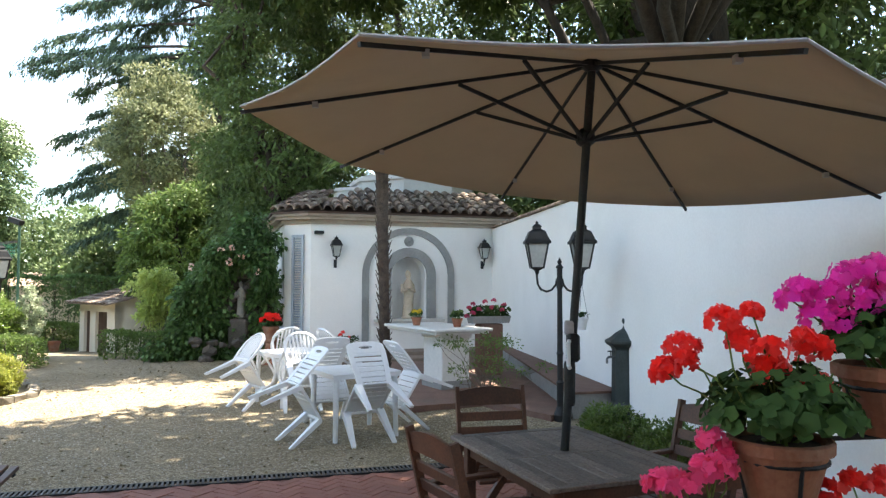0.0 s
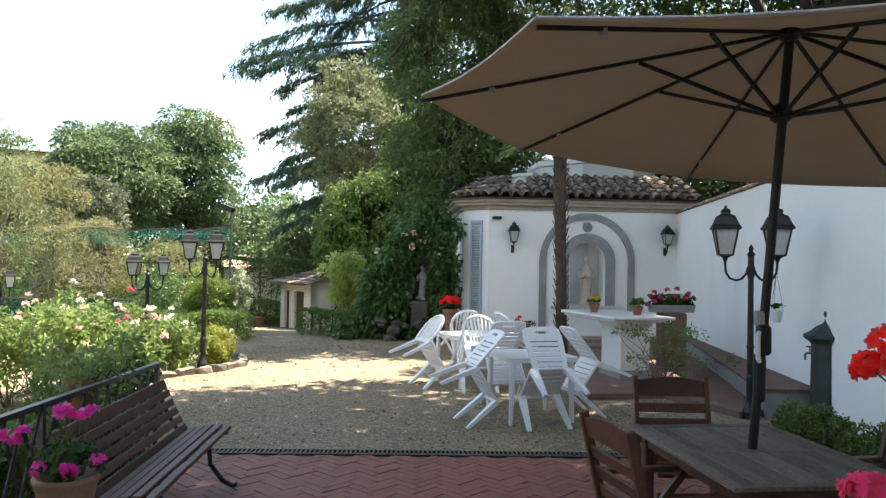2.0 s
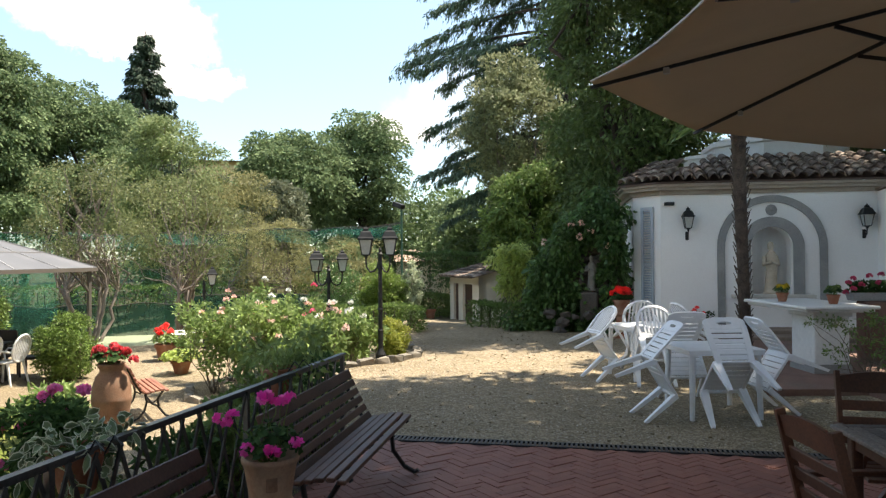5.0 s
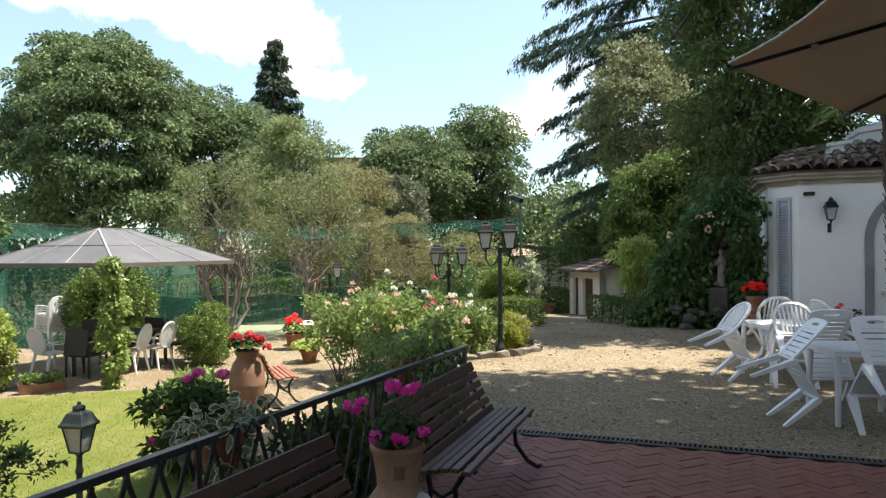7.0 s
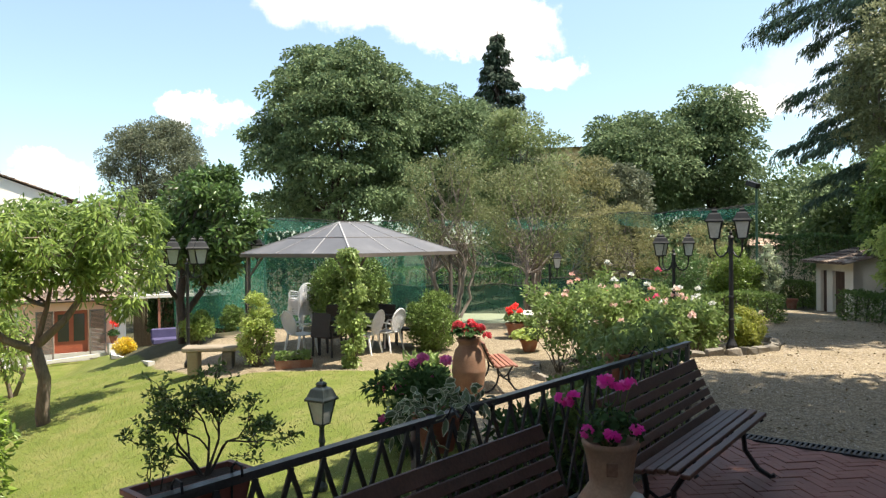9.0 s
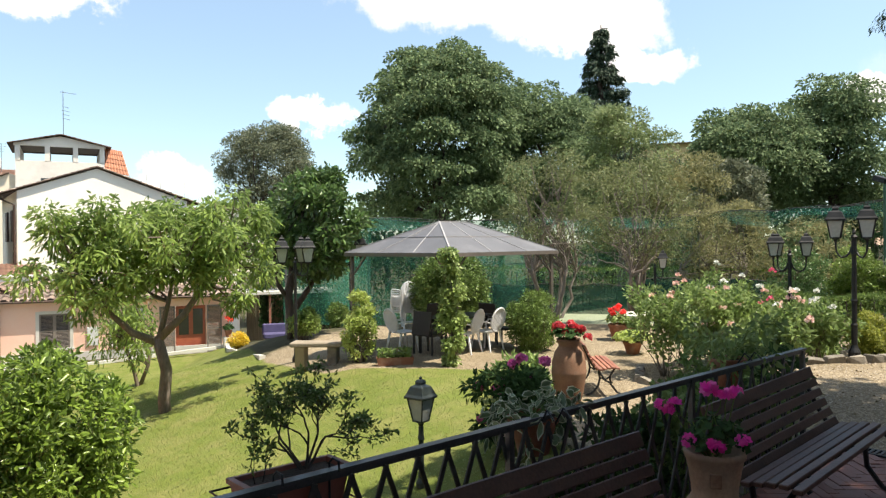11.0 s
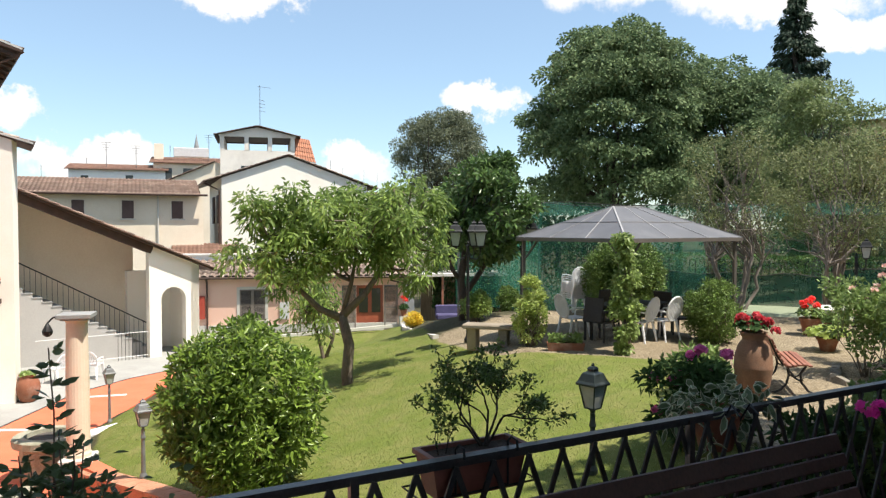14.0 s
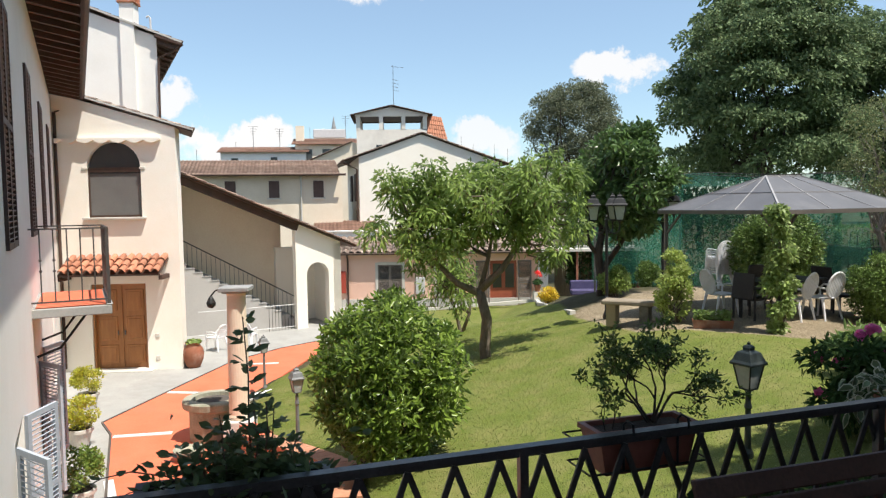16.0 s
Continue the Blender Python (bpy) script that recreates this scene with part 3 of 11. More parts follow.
def green_net(name, col, least, most):
    """Fine green netting: threads with open holes."""
    m = bpy.data.materials.new(name)
    m.use_nodes = True
    n, l = m.node_tree.nodes, m.node_tree.links
    b = n["Principled BSDF"]
    b.inputs["Base Color"].default_value = (*col, 1)
    b.inputs["Roughness"].default_value = 0.7
    tr = n.new("ShaderNodeBsdfTransparent")
    mx = n.new("ShaderNodeMixShader")
    nz = n.new("ShaderNodeTexNoise")
    nz.inputs["Scale"].default_value = 1.4
    nz.inputs["Detail"].default_value = 4
    rg = n.new("ShaderNodeMapRange")
    rg.inputs["To Min"].default_value = least
    rg.inputs["To Max"].default_value = most
    g = n.new("ShaderNodeNewGeometry")
    l.new(g.outputs["Position"], nz.inputs["Vector"])
    l.new(nz.outputs["Fac"], rg.inputs["Value"])
    l.new(rg.outputs[0], mx.inputs["Fac"])
    l.new(tr.outputs["BSDF"], mx.inputs[1])
    l.new(b.outputs["BSDF"], mx.inputs[2])
    l.new(mx.outputs["Shader"], n["Material Output"].inputs["Surface"])
    return m


NET = green_net("green_net", (0.008, 0.13, 0.085), 0.0, 0.72)
NET_DENSE = green_net("dense_green_net", (0.006, 0.065, 0.042), 0.6, 1.0)

# ---- ground ----
FENCE_A = Vector((-2.04, -1.62, 0))          # the railing's two ends on the terrace
FENCE_B = Vector((-3.66, 5.12, 0))


def sm(a, b, v):
    k = np.clip((v - a) / (b - a), 0, 1)
    return k * k * (3 - 2 * k)


def edge_x(y):
    """The left edge of the terrace and of the drive."""
    return np.interp(y, [-8, 5.1, 7.0, 9.0, 11.0, 14.0, 20.0, 40.0], [-0.5, -3.68, -5.2, -6.2, -6.3, -8.0, -11.0, -20.0])


def bank(x, d):
    """How far the ground has dropped to the yard: a slope, or a step where the low wall stands."""
    k = sm(-14.6, -13.8, x)
    return k * sm(-0.16, 0.06, d) + (1 - k) * sm(-0.9, 0.25, d)


def ground_z(x, y):
    x, y = np.asarray(x, float), np.asarray(y, float)
    lawn = -0.62 - 0.22 * np.maximum(0, 5 - y) - 0.03 * np.maximum(0, -x - 10) * sm(6.5, 3.5, y)
    lawn = lawn - 0.16 * np.maximum(0, -x - 19) * sm(40, 14, y)
    lawn = np.maximum(lawn, -2.9)
    lawn = lawn + (-2.96 - lawn) * bank(x, poly_dist(x, y, YARD))
    gap = edge_x(y) - x
    wide = np.where(y < 5.2, 0.12, 2.4)
    w = sm(0, 1, gap / wide)
    drive = -0.075 * np.clip(y - 15.5, 0, 11)
    return lawn * w + drive * (1 - w)


YARD = [(-7.4, -5.0), (-8.4, -0.85), (-9.6, -0.9), (-11.2, -1.78), (-12.85, -2.82), (-13.6, -3.3), (-14.2, -3.75), (-17.5, -4.0), (-22.4, -2.9), (-26.0, -1.2), (-33.5, -1.6), (-34, -16), (-8, -9)]


def poly_dist(px, py, poly):
    """Signed distance to a closed outline: positive inside."""
    inside = np.zeros(px.shape, bool)
    best = np.full(px.shape, 1e9)
    for (x0, y0), (x1, y1) in zip(poly, poly[1:] + poly[:1]):
        dx, dy = x1 - x0, y1 - y0
        t = np.clip(((px - x0) * dx + (py - y0) * dy) / (dx * dx + dy * dy), 0, 1)
        best = np.minimum(best, np.hypot(px - x0 - t * dx, py - y0 - t * dy))
        hit = ((y0 > py) != (y1 > py)) & (px < (x1 - x0) * (py - y0) / (y1 - y0 + 1e-12) + x0)
        inside ^= hit
    return np.where(inside, best, -best)


LAWN = [(-3.4, 4.6), (-2.2, -1.4), (-8.4, -0.6), (-9.6, -0.7), (-11.3, -1.5), (-12.95, -2.55), (-13.8, -3.0), (-17.6, -3.5), (-22.6, -2.3), (-31.5, 0.5), (-32.2, 6.2), (-24, 4.7),
        (-16.5, 4.1), (-13.4, 4.5), (-12.4, 5.5), (-11.2, 7.0), (-10.2, 6.7), (-8.6, 5.6), (-6.0, 4.9)]
COURT = [(-19.5, 11.2), (-30, 10.5), (-42, 28), (-28, 36), (-15.5, 21.5), (-13.7, 17.0), (-15.2, 14.6), (-16.4, 12.6)]
GRAVEL = [(-3.6, 5.0), (-8.6, 5.4), (-12, 4.2), (-17, 3.9), (-19.5, 9), (-18.8, 15), (-13, 20), (-10, 24), (-8, 30), (-5, 30), (-6, 17), (6, 22), (6, 5)]


def build_ground():
    gx = np.concatenate([-np.geomspace(34.25, 2500, 26)[::-1], np.arange(-34, 9.01, 0.25), np.geomspace(9.5, 2500, 24)])
    gy = np.concatenate([-np.geomspace(12.25, 2500, 24)[::-1], np.arange(-12, 38.01, 0.25), np.geomspace(39, 2500, 24)])
    X, Y = np.meshgrid(gx, gy)
    Z = ground_z(X, Y)
    rng = np.random.default_rng(5)
    Z = Z + np.where((np.abs(X) < 35) & (np.abs(Y) < 40), rng.normal(0, 0.006, Z.shape), 0)
    past = Y - 5.70 - 0.2825 * (X + 3.72)
    Z = np.where((X > edge_x(Y) - 0.3) & (np.abs(past + 0.2) < 0.55), np.minimum(Z, -0.014), Z)
    Z = np.where((X > edge_x(Y)) & (past < -0.5), -0.05, Z)           # below the paved terrace
    nx, ny = len(gx), len(gy)
    k = (np.arange(ny - 1)[:, None] * nx + np.arange(nx - 1)[None, :]).ravel()
    idx = np.stack([k, k + 1, k + 1 + nx, k + nx], 1)
    co = np.stack([X.ravel(), Y.ravel(), Z.ravel()], 1)
    m = bpy.data.materials.new("ground")
    me = fast_mesh("ground", co, 4, idx.ravel(), m)
    for nm, poly in (("lawn", LAWN), ("hard_court", COURT), ("gravel", GRAVEL)):
        at = me.attributes.new(nm, "FLOAT", "POINT")
        at.data.foreach_set("value", np.clip(poly_dist(X.ravel(), Y.ravel(), poly), -3, 3).astype(np.float32))
    me.polygons.foreach_set("use_smooth", [True] * len(me.polygons))
    m.use_nodes = True
    n, l = m.node_tree.nodes, m.node_tree.links
    b = n["Principled BSDF"]
    b.inputs["Roughness"].default_value = 0.95
    b.inputs["Specular IOR Level"].default_value = 0.2
    g = n.new("ShaderNodeNewGeometry")

    def nse(scale, detail=5, rough=0.6):
        q = n.new("ShaderNodeTexNoise")
        q.inputs["Scale"].default_value = scale
        q.inputs["Detail"].default_value = detail
        q.inputs["Roughness"].default_value = rough
        l.new(g.outputs["Position"], q.inputs["Vector"])
        return q.outputs["Fac"]

    def ramp(v, *stops):
        q = n.new("ShaderNodeValToRGB")
        while len(q.color_ramp.elements) < len(stops):
            q.color_ramp.elements.new(0.5)
        for e, (p, c) in zip(q.color_ramp.elements, stops):
            e.position, e.color = p, (*c, 1)
        l.new(v, q.inputs["Fac"])
        return q.outputs["Color"]

    def mix(f, a, c, mode="MIX"):
        q = n.new("ShaderNodeMixRGB")
        q.blend_type = mode
        if isinstance(f, float):
            q.inputs["Fac"].default_value = f
        else:
            l.new(f, q.inputs["Fac"])
        l.new(a, q.inputs["Color1"])
        l.new(c, q.inputs["Color2"])
        return q.outputs["Color"]

    def mask(nm, soft, wob):
        a = n.new("ShaderNodeAttribute")
        a.attribute_name = nm
        w = n.new("ShaderNodeMath")
        w.operation = "MULTIPLY_ADD"
        w.inputs[1].default_value = wob
        l.new(nse(3.0), w.inputs[0])
        l.new(a.outputs["Fac"], w.inputs[2])
        r = n.new("ShaderNodeMapRange")
        r.inputs["From Min"].default_value = wob * 0.5 - soft
        r.inputs["From Max"].default_value = wob * 0.5 + soft
        l.new(w.outputs[0], r.inputs["Value"])
        return r.outputs[0]

    soil = ramp(nse(1.5), (0.35, (0.040, 0.042, 0.020)), (0.65, (0.085, 0.075, 0.042)))
    vor = n.new("ShaderNodeTexVoronoi")
    vor.inputs["Scale"].default_value = 64
    l.new(g.outputs["Position"], vor.inputs["Vector"])
    sep = n.new("ShaderNodeSeparateColor")
    l.new(vor.outputs["Color"], sep.inputs["Color"])
    stones = ramp(sep.outputs[0], (0.0, (0.142, 0.113, 0.076)), (0.45, (0.262, 0.212, 0.145)), (1.0, (0.44, 0.372, 0.262)))
    litter = ramp(nse(11, 6, 0.7), (0.50, (0.0, 0.0, 0.0)), (0.64, (0.55, 0.55, 0.55)))
    brown = ramp(nse(30), (0.3, (0.09, 0.065, 0.035)), (0.7, (0.20, 0.15, 0.085)))
    patch = ramp(nse(0.6, 4), (0.3, (0.72, 0.70, 0.66)), (0.7, (1.0, 1.0, 1.0)))
    grav = mix(1.0, mix(litter, stones, brown), patch, "MULTIPLY")
    grass = mix(0.5, ramp(nse(75, 4, 0.7), (0.3, (0.066, 0.100, 0.016)), (0.7, (0.170, 0.198, 0.044))), ramp(nse(5, 5, 0.7), (0.32, (0.078, 0.112, 0.018)), (0.68, (0.158, 0.180, 0.038))))
    dry = ramp(nse(1.6, 7, 0.7), (0.44, (0.0, 0.0, 0.0)), (0.72, (0.70, 0.70, 0.70)))
    straw = ramp(nse(40), (0.3, (0.18, 0.165, 0.060)), (0.7, (0.29, 0.25, 0.11)))
    turf = mix(dry, grass, straw)
    hard = ramp(nse(2), (0.3, (0.215, 0.25, 0.165)), (0.7, (0.265, 0.30, 0.21)))
    c = mix(mask("gravel", 0.2, 0.8), soil, grav)
    c = mix(mask("lawn", 0.05, 0.25), c, turf)
    c = mix(mask("hard_court", 0.05, 0.02), c, hard)
    l.new(c, b.inputs["Base Color"])
    bp = n.new("ShaderNodeBump")
    bp.inputs["Strength"].default_value = 0.4
    bp.inputs["Distance"].default_value = 0.02
    l.new(vor.outputs["Distance"], bp.inputs["Height"])
    l.new(bp.outputs["Normal"], b.inputs["Normal"])
    ob = new("ground", me)
    return tagged(ob, "gravel drive, mown lawn and earth in one sheet", "ground", kind="structure")


build_ground()

# ---- walls that close the terrace ----


def wall_line(name, pts, z0, z1, thick, material, label):
    """A plain wall along a line, its face on the line and its thickness to the right of the way it runs."""
    bm = bmesh.new()
    for (x0, y0), (x1, y1) in zip(pts, pts[1:]):
        d = Vector((x1 - x0, y1 - y0, 0)).normalized()
        o = Vector((d.y, -d.x, 0)) * thick
        prism(bm, [(x0, y0, z0), (x1, y1, z0), (x1 + o.x, y1 + o.y, z0), (x0 + o.x, y0 + o.y, z0)], (0, 0, z1 - z0))
    return solo(name, bm, material, label, "wall", kind="structure")


wall_line("wall_east", [(1.47, 17.12), (2.52, 9.45), (3.55, 1.9)], -0.3, 2.95, 0.32, PLASTER, "white plastered garden wall with faint stains")
cop = bmesh.new()
for (x0, y0), (x1, y1) in (((1.47, 17.12), (2.52, 9.45)), ((2.52, 9.45), (3.55, 1.9))):
    d = Vector((x1 - x0, y1 - y0, 0)).normalized()
    o = Vector((d.y, -d.x, 0))
    n_t = int((Vector((x1, y1, 0)) - Vector((x0, y0, 0))).length / 0.3)
    for i in range(n_t):
        a = Vector((x0, y0, 2.985)) + d * (i + 0.5) * 0.3
        rot = Matrix((o, d, Vector((0, 0, 1)))).transposed()
        box(cop, a - (-o) * 0.16, (0.42, 0.285, 0.045), rot, 0.008)
solo("coping", cop, TILE, "brown tile coping on the garden wall", "coping", kind="structure")
skirt = bmesh.new()
prism(skirt, [(1.50, 16.9, 0.30), (2.515, 9.5, 0.05), (2.515, 9.5, 0.28), (1.50, 16.9, 0.56)], (-0.02, -0.003, 0))
prism(skirt, [(2.52, 9.44, 0.0), (3.54, 2.0, 0.0), (3.54, 2.0, 0.2), (2.52, 9.44, 0.2)], (-0.02, -0.003, 0))
solo("baseboard", skirt, GREYSTONE, "grey cement skirting along the white wall", "skirting", kind="structure")

# ---- chapel ----
CH = place(-2.89, 15.68, 0, 18)
chapel = thing("chapel", CH, "small white garden chapel with arched niche and tiled roof", "chapel")


def arch_pts(cx, r, spring, n=24, a0=180, a1=0):
    return [(cx + r * math.cos(radians(a0 + (a1 - a0) * i / n)), spring + r * math.sin(radians(a0 + (a1 - a0) * i / n))) for i in range(n + 1)]


def arched_face(bm, x0, x1, z0, z1, cx, half, sill, spring, y0, thick):
    """A wall from x0 to x1 with an arched opening through it."""
    ring = [(x0, sill), (cx - half, sill)] + arch_pts(cx, half, spring) + [(cx + half, sill), (x1, sill), (x1, z1), (x0, z1)]
    prism(bm, [(x, y0, z) for x, z in ring], (0, thick, 0))
    if sill > z0 + 0.01:
        prism(bm, [(x0, y0, z0), (x1, y0, z0), (x1, y0, sill), (x0, y0, sill)], (0, thick, 0))
    return bm


ch_wall = bmesh.new()
arched_face(ch_wall, 0, 4.58, -0.2, 3.0, 2.22, 0.38, 0.86, 1.88, 0.0, 0.35)
prism(ch_wall, [(0, 0, -0.2), (-0.52, 0.52, -0.2), (-0.27, 0.77, -0.2), (0.1, 0.34, -0.2)], (0, 0, 3.2))
prism(ch_wall, [(-0.52, 0.52, -0.2), (-0.52, 3.6, -0.2), (-0.2, 3.6, -0.2), (-0.2, 0.75, -0.2)], (0, 0, 3.2))
prism(ch_wall, [(-0.52, 3.6, -0.2), (4.9, 3.6, -0.2), (4.9, 3.95, -0.2), (-0.52, 3.95, -0.2)], (0, 0, 3.2))
pieces("wall", ch_wall, PLASTER, chapel)
nb = bmesh.new()                                    # the niche's rounded back
ring = [(2.22 + 0.40 * math.cos(radians(a)), 0.30 + 0.40 * math.sin(radians(a))) for a in range(0, 181, 15)]
for (xa, ya), (xb, yb) in zip(ring, ring[1:]):
    nb.faces.new([nb.verts.new(p) for p in ((xa, ya, 0.80), (xb, yb, 0.80), (xb, yb, 2.4), (xa, ya, 2.4))])
prism(nb, [(1.80, 0.30, 2.30), (2.64, 0.30, 2.30), (2.64, 0.78, 2.30), (1.80, 0.78, 2.30)], (0, 0, 0.1))
part("niche", nb, PLASTER, chapel)


def arch_band(cx, r_in, r_out, spring, foot, y, proud):
    bm = bmesh.new()
    a = [(cx - r_out, foot)] + arch_pts(cx, r_out, spring) + [(cx + r_out, foot)]
    c = [(cx + r_in, foot)] + arch_pts(cx, r_in, spring, a0=0, a1=180) + [(cx - r_in, foot)]
    prism(bm, [(x, y, z) for x, z in a + c], (0, -proud, 0))
    return bm


part("arch_moulding", arch_band(2.22, 0.93, 1.08, 1.84, -0.1, 0.003, 0.05), GREYSTONE, chapel, "grey stone arch moulding")
part("arch_moulding", arch_band(2.22, 0.42, 0.63, 1.84, 0.86, 0.003, 0.06), GREYSTONE, chapel, "grey stone arch moulding")
part("sill", boxes(((2.22, -0.08, 0.82), (1.62, 0.2, 0.07)), bevel=0.01), PALESTONE, chapel)
md = bmesh.new()
lathe(md, [(0.0, -0.05), (0.07, -0.05), (0.085, -0.03), (0.105, -0.03), (0.115, 0.0)], 20)
bmesh.ops.create_uvsphere(md, u_segments=10, v_segments=6, radius=0.05, matrix=Matrix.Translation((0, 0, -0.045)))
bmesh.ops.rotate(md, verts=md.verts, matrix=Matrix.Rotation(radians(-90), 3, "X"))
bmesh.ops.translate(md, verts=md.verts, vec=(2.22, -0.002, 2.61))
part("medallion", md, GREYSTONE, chapel, "round grey relief medallion")
cn = bmesh.new()                                    # cornice in two steps along the front and the side
FOOT = [(4.75, 0), (0, 0), (-0.52, 0.52), (-0.52, 3.7)]
for off, z0, z1 in ((0.06, 2.96, 3.05), (0.20, 3.05, 3.12), (0.27, 3.12, 3.17)):
    o = off
    outline = [(4.75, -o), (-0.41 * o, -o), (-0.52 - o, 0.52 - 0.41 * o), (-0.52 - o, 3.7), (4.75, 3.7)]
    prism(cn, [(x, y, z0) for x, y in outline], (0, 0, z1 - z0))
pieces("cornice", cn, surf("cornice_stone", (0.30, 0.25, 0.20), (0.40, 0.34, 0.28), 0.85, 3, 40, 0.2), chapel, "brown stone cornice")
dr = bmesh.new()
lathe(dr, [(1.62, 3.1), (1.62, 4.22), (1.70, 4.24), (1.70, 4.34), (0.2, 4.8)], 8, (3.05, 2.75, 0), twist=radians(22.5))
lathe(dr, [(0.8, 3.3), (0.8, 4.02), (0.86, 4.02), (0.86, 4.10), (0.05, 4.2)], 8, (1.75, 2.9, 0), twist=radians(22.5))
part("drum", dr, surf("grey_plaster", (0.50, 0.50, 0.49), (0.60, 0.60, 0.58), 0.85, 1, 40, 0.05, stain=(0.35, 0.35, 0.33), stain_amt=0.4), chapel, "grey-white octagonal drum")


def tile_mesh(length=0.42, r0=0.085, r1=0.105, thick=0.014, seg=6):
    """One half-round clay tile, narrow end uphill, lying along +y."""
    bm = bmesh.new()
    rows = []
    for y, r in ((0, r1), (length, r0)):
        rows.append([[bm.verts.new((rr * math.cos(math.pi * k / seg), y, rr * math.sin(math.pi * k / seg))) for k in range(seg + 1)] for rr in (r, r - thick)])
    (o0, i0), (o1, i1) = rows
    for k in range(seg):
        bm.faces.new((o0[k], o0[k + 1], o1[k + 1], o1[k]))
        bm.faces.new((i0[k + 1], i0[k], i1[k], i1[k + 1]))
        bm.faces.new((o0[k + 1], o0[k], i0[k], i0[k + 1]))
    return bm


def tiled(parent, origin, along, up, cols, rows, material, name="roof_tile", step=0.32, pitch=0.22, seed=1, skip=None):
    """Rows of single clay tiles: channel tiles below, cover tiles above."""
    rng = np.random.default_rng(seed)
    along, up = Vector(along).normalized(), Vector(up).normalized()
    nrm = along.cross(up).normalized()
    bm = tile_mesh()
    me = bpy.data.meshes.new(name)
    bmesh.ops.recalc_face_normals(bm, faces=bm.faces)
    bm.to_mesh(me)
    bm.free()
    me.materials.append(material)
    rot = Matrix((along, up, nrm)).transposed().to_4x4()
    for c in range(cols):
        for r in range(rows):
            if skip and skip(c, r):
                continue
            p = Vector(origin) + along * pitch * (c + 0.5) + up * step * r + nrm * (0.035 + rng.uniform(0, 0.012))
            ob = new(name, me)
            ob.parent = parent
            ob.matrix_local = Matrix.Translation(p) @ rot @ pose(rng.uniform(-0.008, 0.008), rng.uniform(-0.02, 0.02), 0, -4, rng.uniform(-4, 4), rng.uniform(-3, 3))


def roof_sheet(name, corners, material, parent, pitch=0.22, step=0.35, amp=0.045, label=""):
    """A far tiled slope: rounded ridges that run downhill, stepped row by row. Corners: low left, low right, high right, high left."""
    a, b, c, d = [np.array(q, float) for q in corners]
    wide = np.linalg.norm(b - a)
    tall = np.linalg.norm(d - a)
    cols, rows = max(2, int(wide / pitch)), max(1, int(tall / step))
    nrm = np.cross(b - a, d - a)
    nrm = nrm / np.linalg.norm(nrm)
    nrm = nrm if nrm[2] > 0 else -nrm
    prof = [(0.0, 0.0), (0.18, 0.75), (0.4, 1.0), (0.6, 0.9), (0.8, 0.3)]
    us = [(i + p, h) for i in range(cols) for p, h in prof] + [(cols, 0.0)]
    rng = np.random.default_rng(len(name) + cols)
    under = bmesh.new()
    prism(under, [Vector(q) - Vector(nrm) * 0.012 for q in corners], tuple(nrm * 0.01))
    ob = part(name, under, material, parent, label)
    for r in range(rows):                             # one course of tiles after another
        co, idx = [], []
        for e, lift in ((0.0, 0.03), (1.0, 0.0)):
            v = (r + e) / rows
            for u, h in us:
                s = u / cols
                p = (a + (b - a) * s) * (1 - v) + (d + (c - d) * s) * v
                co.append(p + nrm * (amp * h + lift + rng.uniform(0, 0.006)))
        for k in range(len(us) - 1):
            idx += [k, k + 1, len(us) + k + 1, len(us) + k]
        row = new("tile_course", fast_mesh("tile_course", co, 4, idx, material))
        row.parent = ob
    return ob


rf = bmesh.new()                                     # roof boards under the tiles
for quad in ([(4.8, -0.30, 3.17), (-0.12, -0.30, 3.17), (1.6, 1.0, 3.72), (4.8, 1.0, 3.72)],
             [(-0.12, -0.30, 3.17), (-0.83, 0.39, 3.17), (0.6, 1.9, 3.72), (1.6, 1.0, 3.72)],
             [(-0.83, 0.39, 3.17), (-0.83, 3.7, 3.17), (0.6, 3.7, 3.72), (0.6, 1.9, 3.72)]):
    prism(rf, quad, (0, 0, 0.04))
chapel_roof = part("roof", rf, DARKWOOD, chapel)
tiled(chapel_roof, (-0.05, -0.33, 3.215), (1, 0, 0), (0, 1.3, 0.55), 20, 5, TILE, pitch=0.242, skip=lambda c, r: c < r * 1.2)
tiled(chapel_roof, (-0.85, 0.36, 3.215), (0.71, -0.69, 0), (0.69, 0.71, 0.42), 5, 4, TILE, seed=3, skip=lambda c, r: c > 4.4 - r * 0.4)

# ---- main house beside the terrace ----
HD = Vector((-0.9212, -0.3891, 0))                   # along the house, away from the terrace
HN = Vector((-0.3891, 0.9212, 0))                    # out of its face
H0 = Vector((0.276, -0.654, 0))


def hp(s, out=0.0, z=0.0):
    return H0 + HD * s + HN * out + Vector((0, 0, z))


house = thing("house", Matrix(), "long white plastered house with brown shutters and deep eaves", "house")
HROT = Matrix((HD, HN, Vector((0, 0, 1)))).transposed()
hw = bmesh.new()
for s0, s1, z0, z1 in ((-3.7, 24.0, 0.3, 1.35), (-3.7, 24.0, 3.68, 4.85), (-3.7, 24.0, -3.2, -2.1), (-3.7, 24.0, -0.35, 0.3)):
    c = hp((s0 + s1) / 2, -0.2, (z0 + z1) / 2)
    box(hw, c, (s1 - s0, 0.4, z1 - z0), HROT)
UP = [(-0.6, 0.5), (3.4, 4.5), (7.4, 8.5), (11.2, 12.3), (15.0, 16.1), (18.8, 19.9)]
prev = -3.7
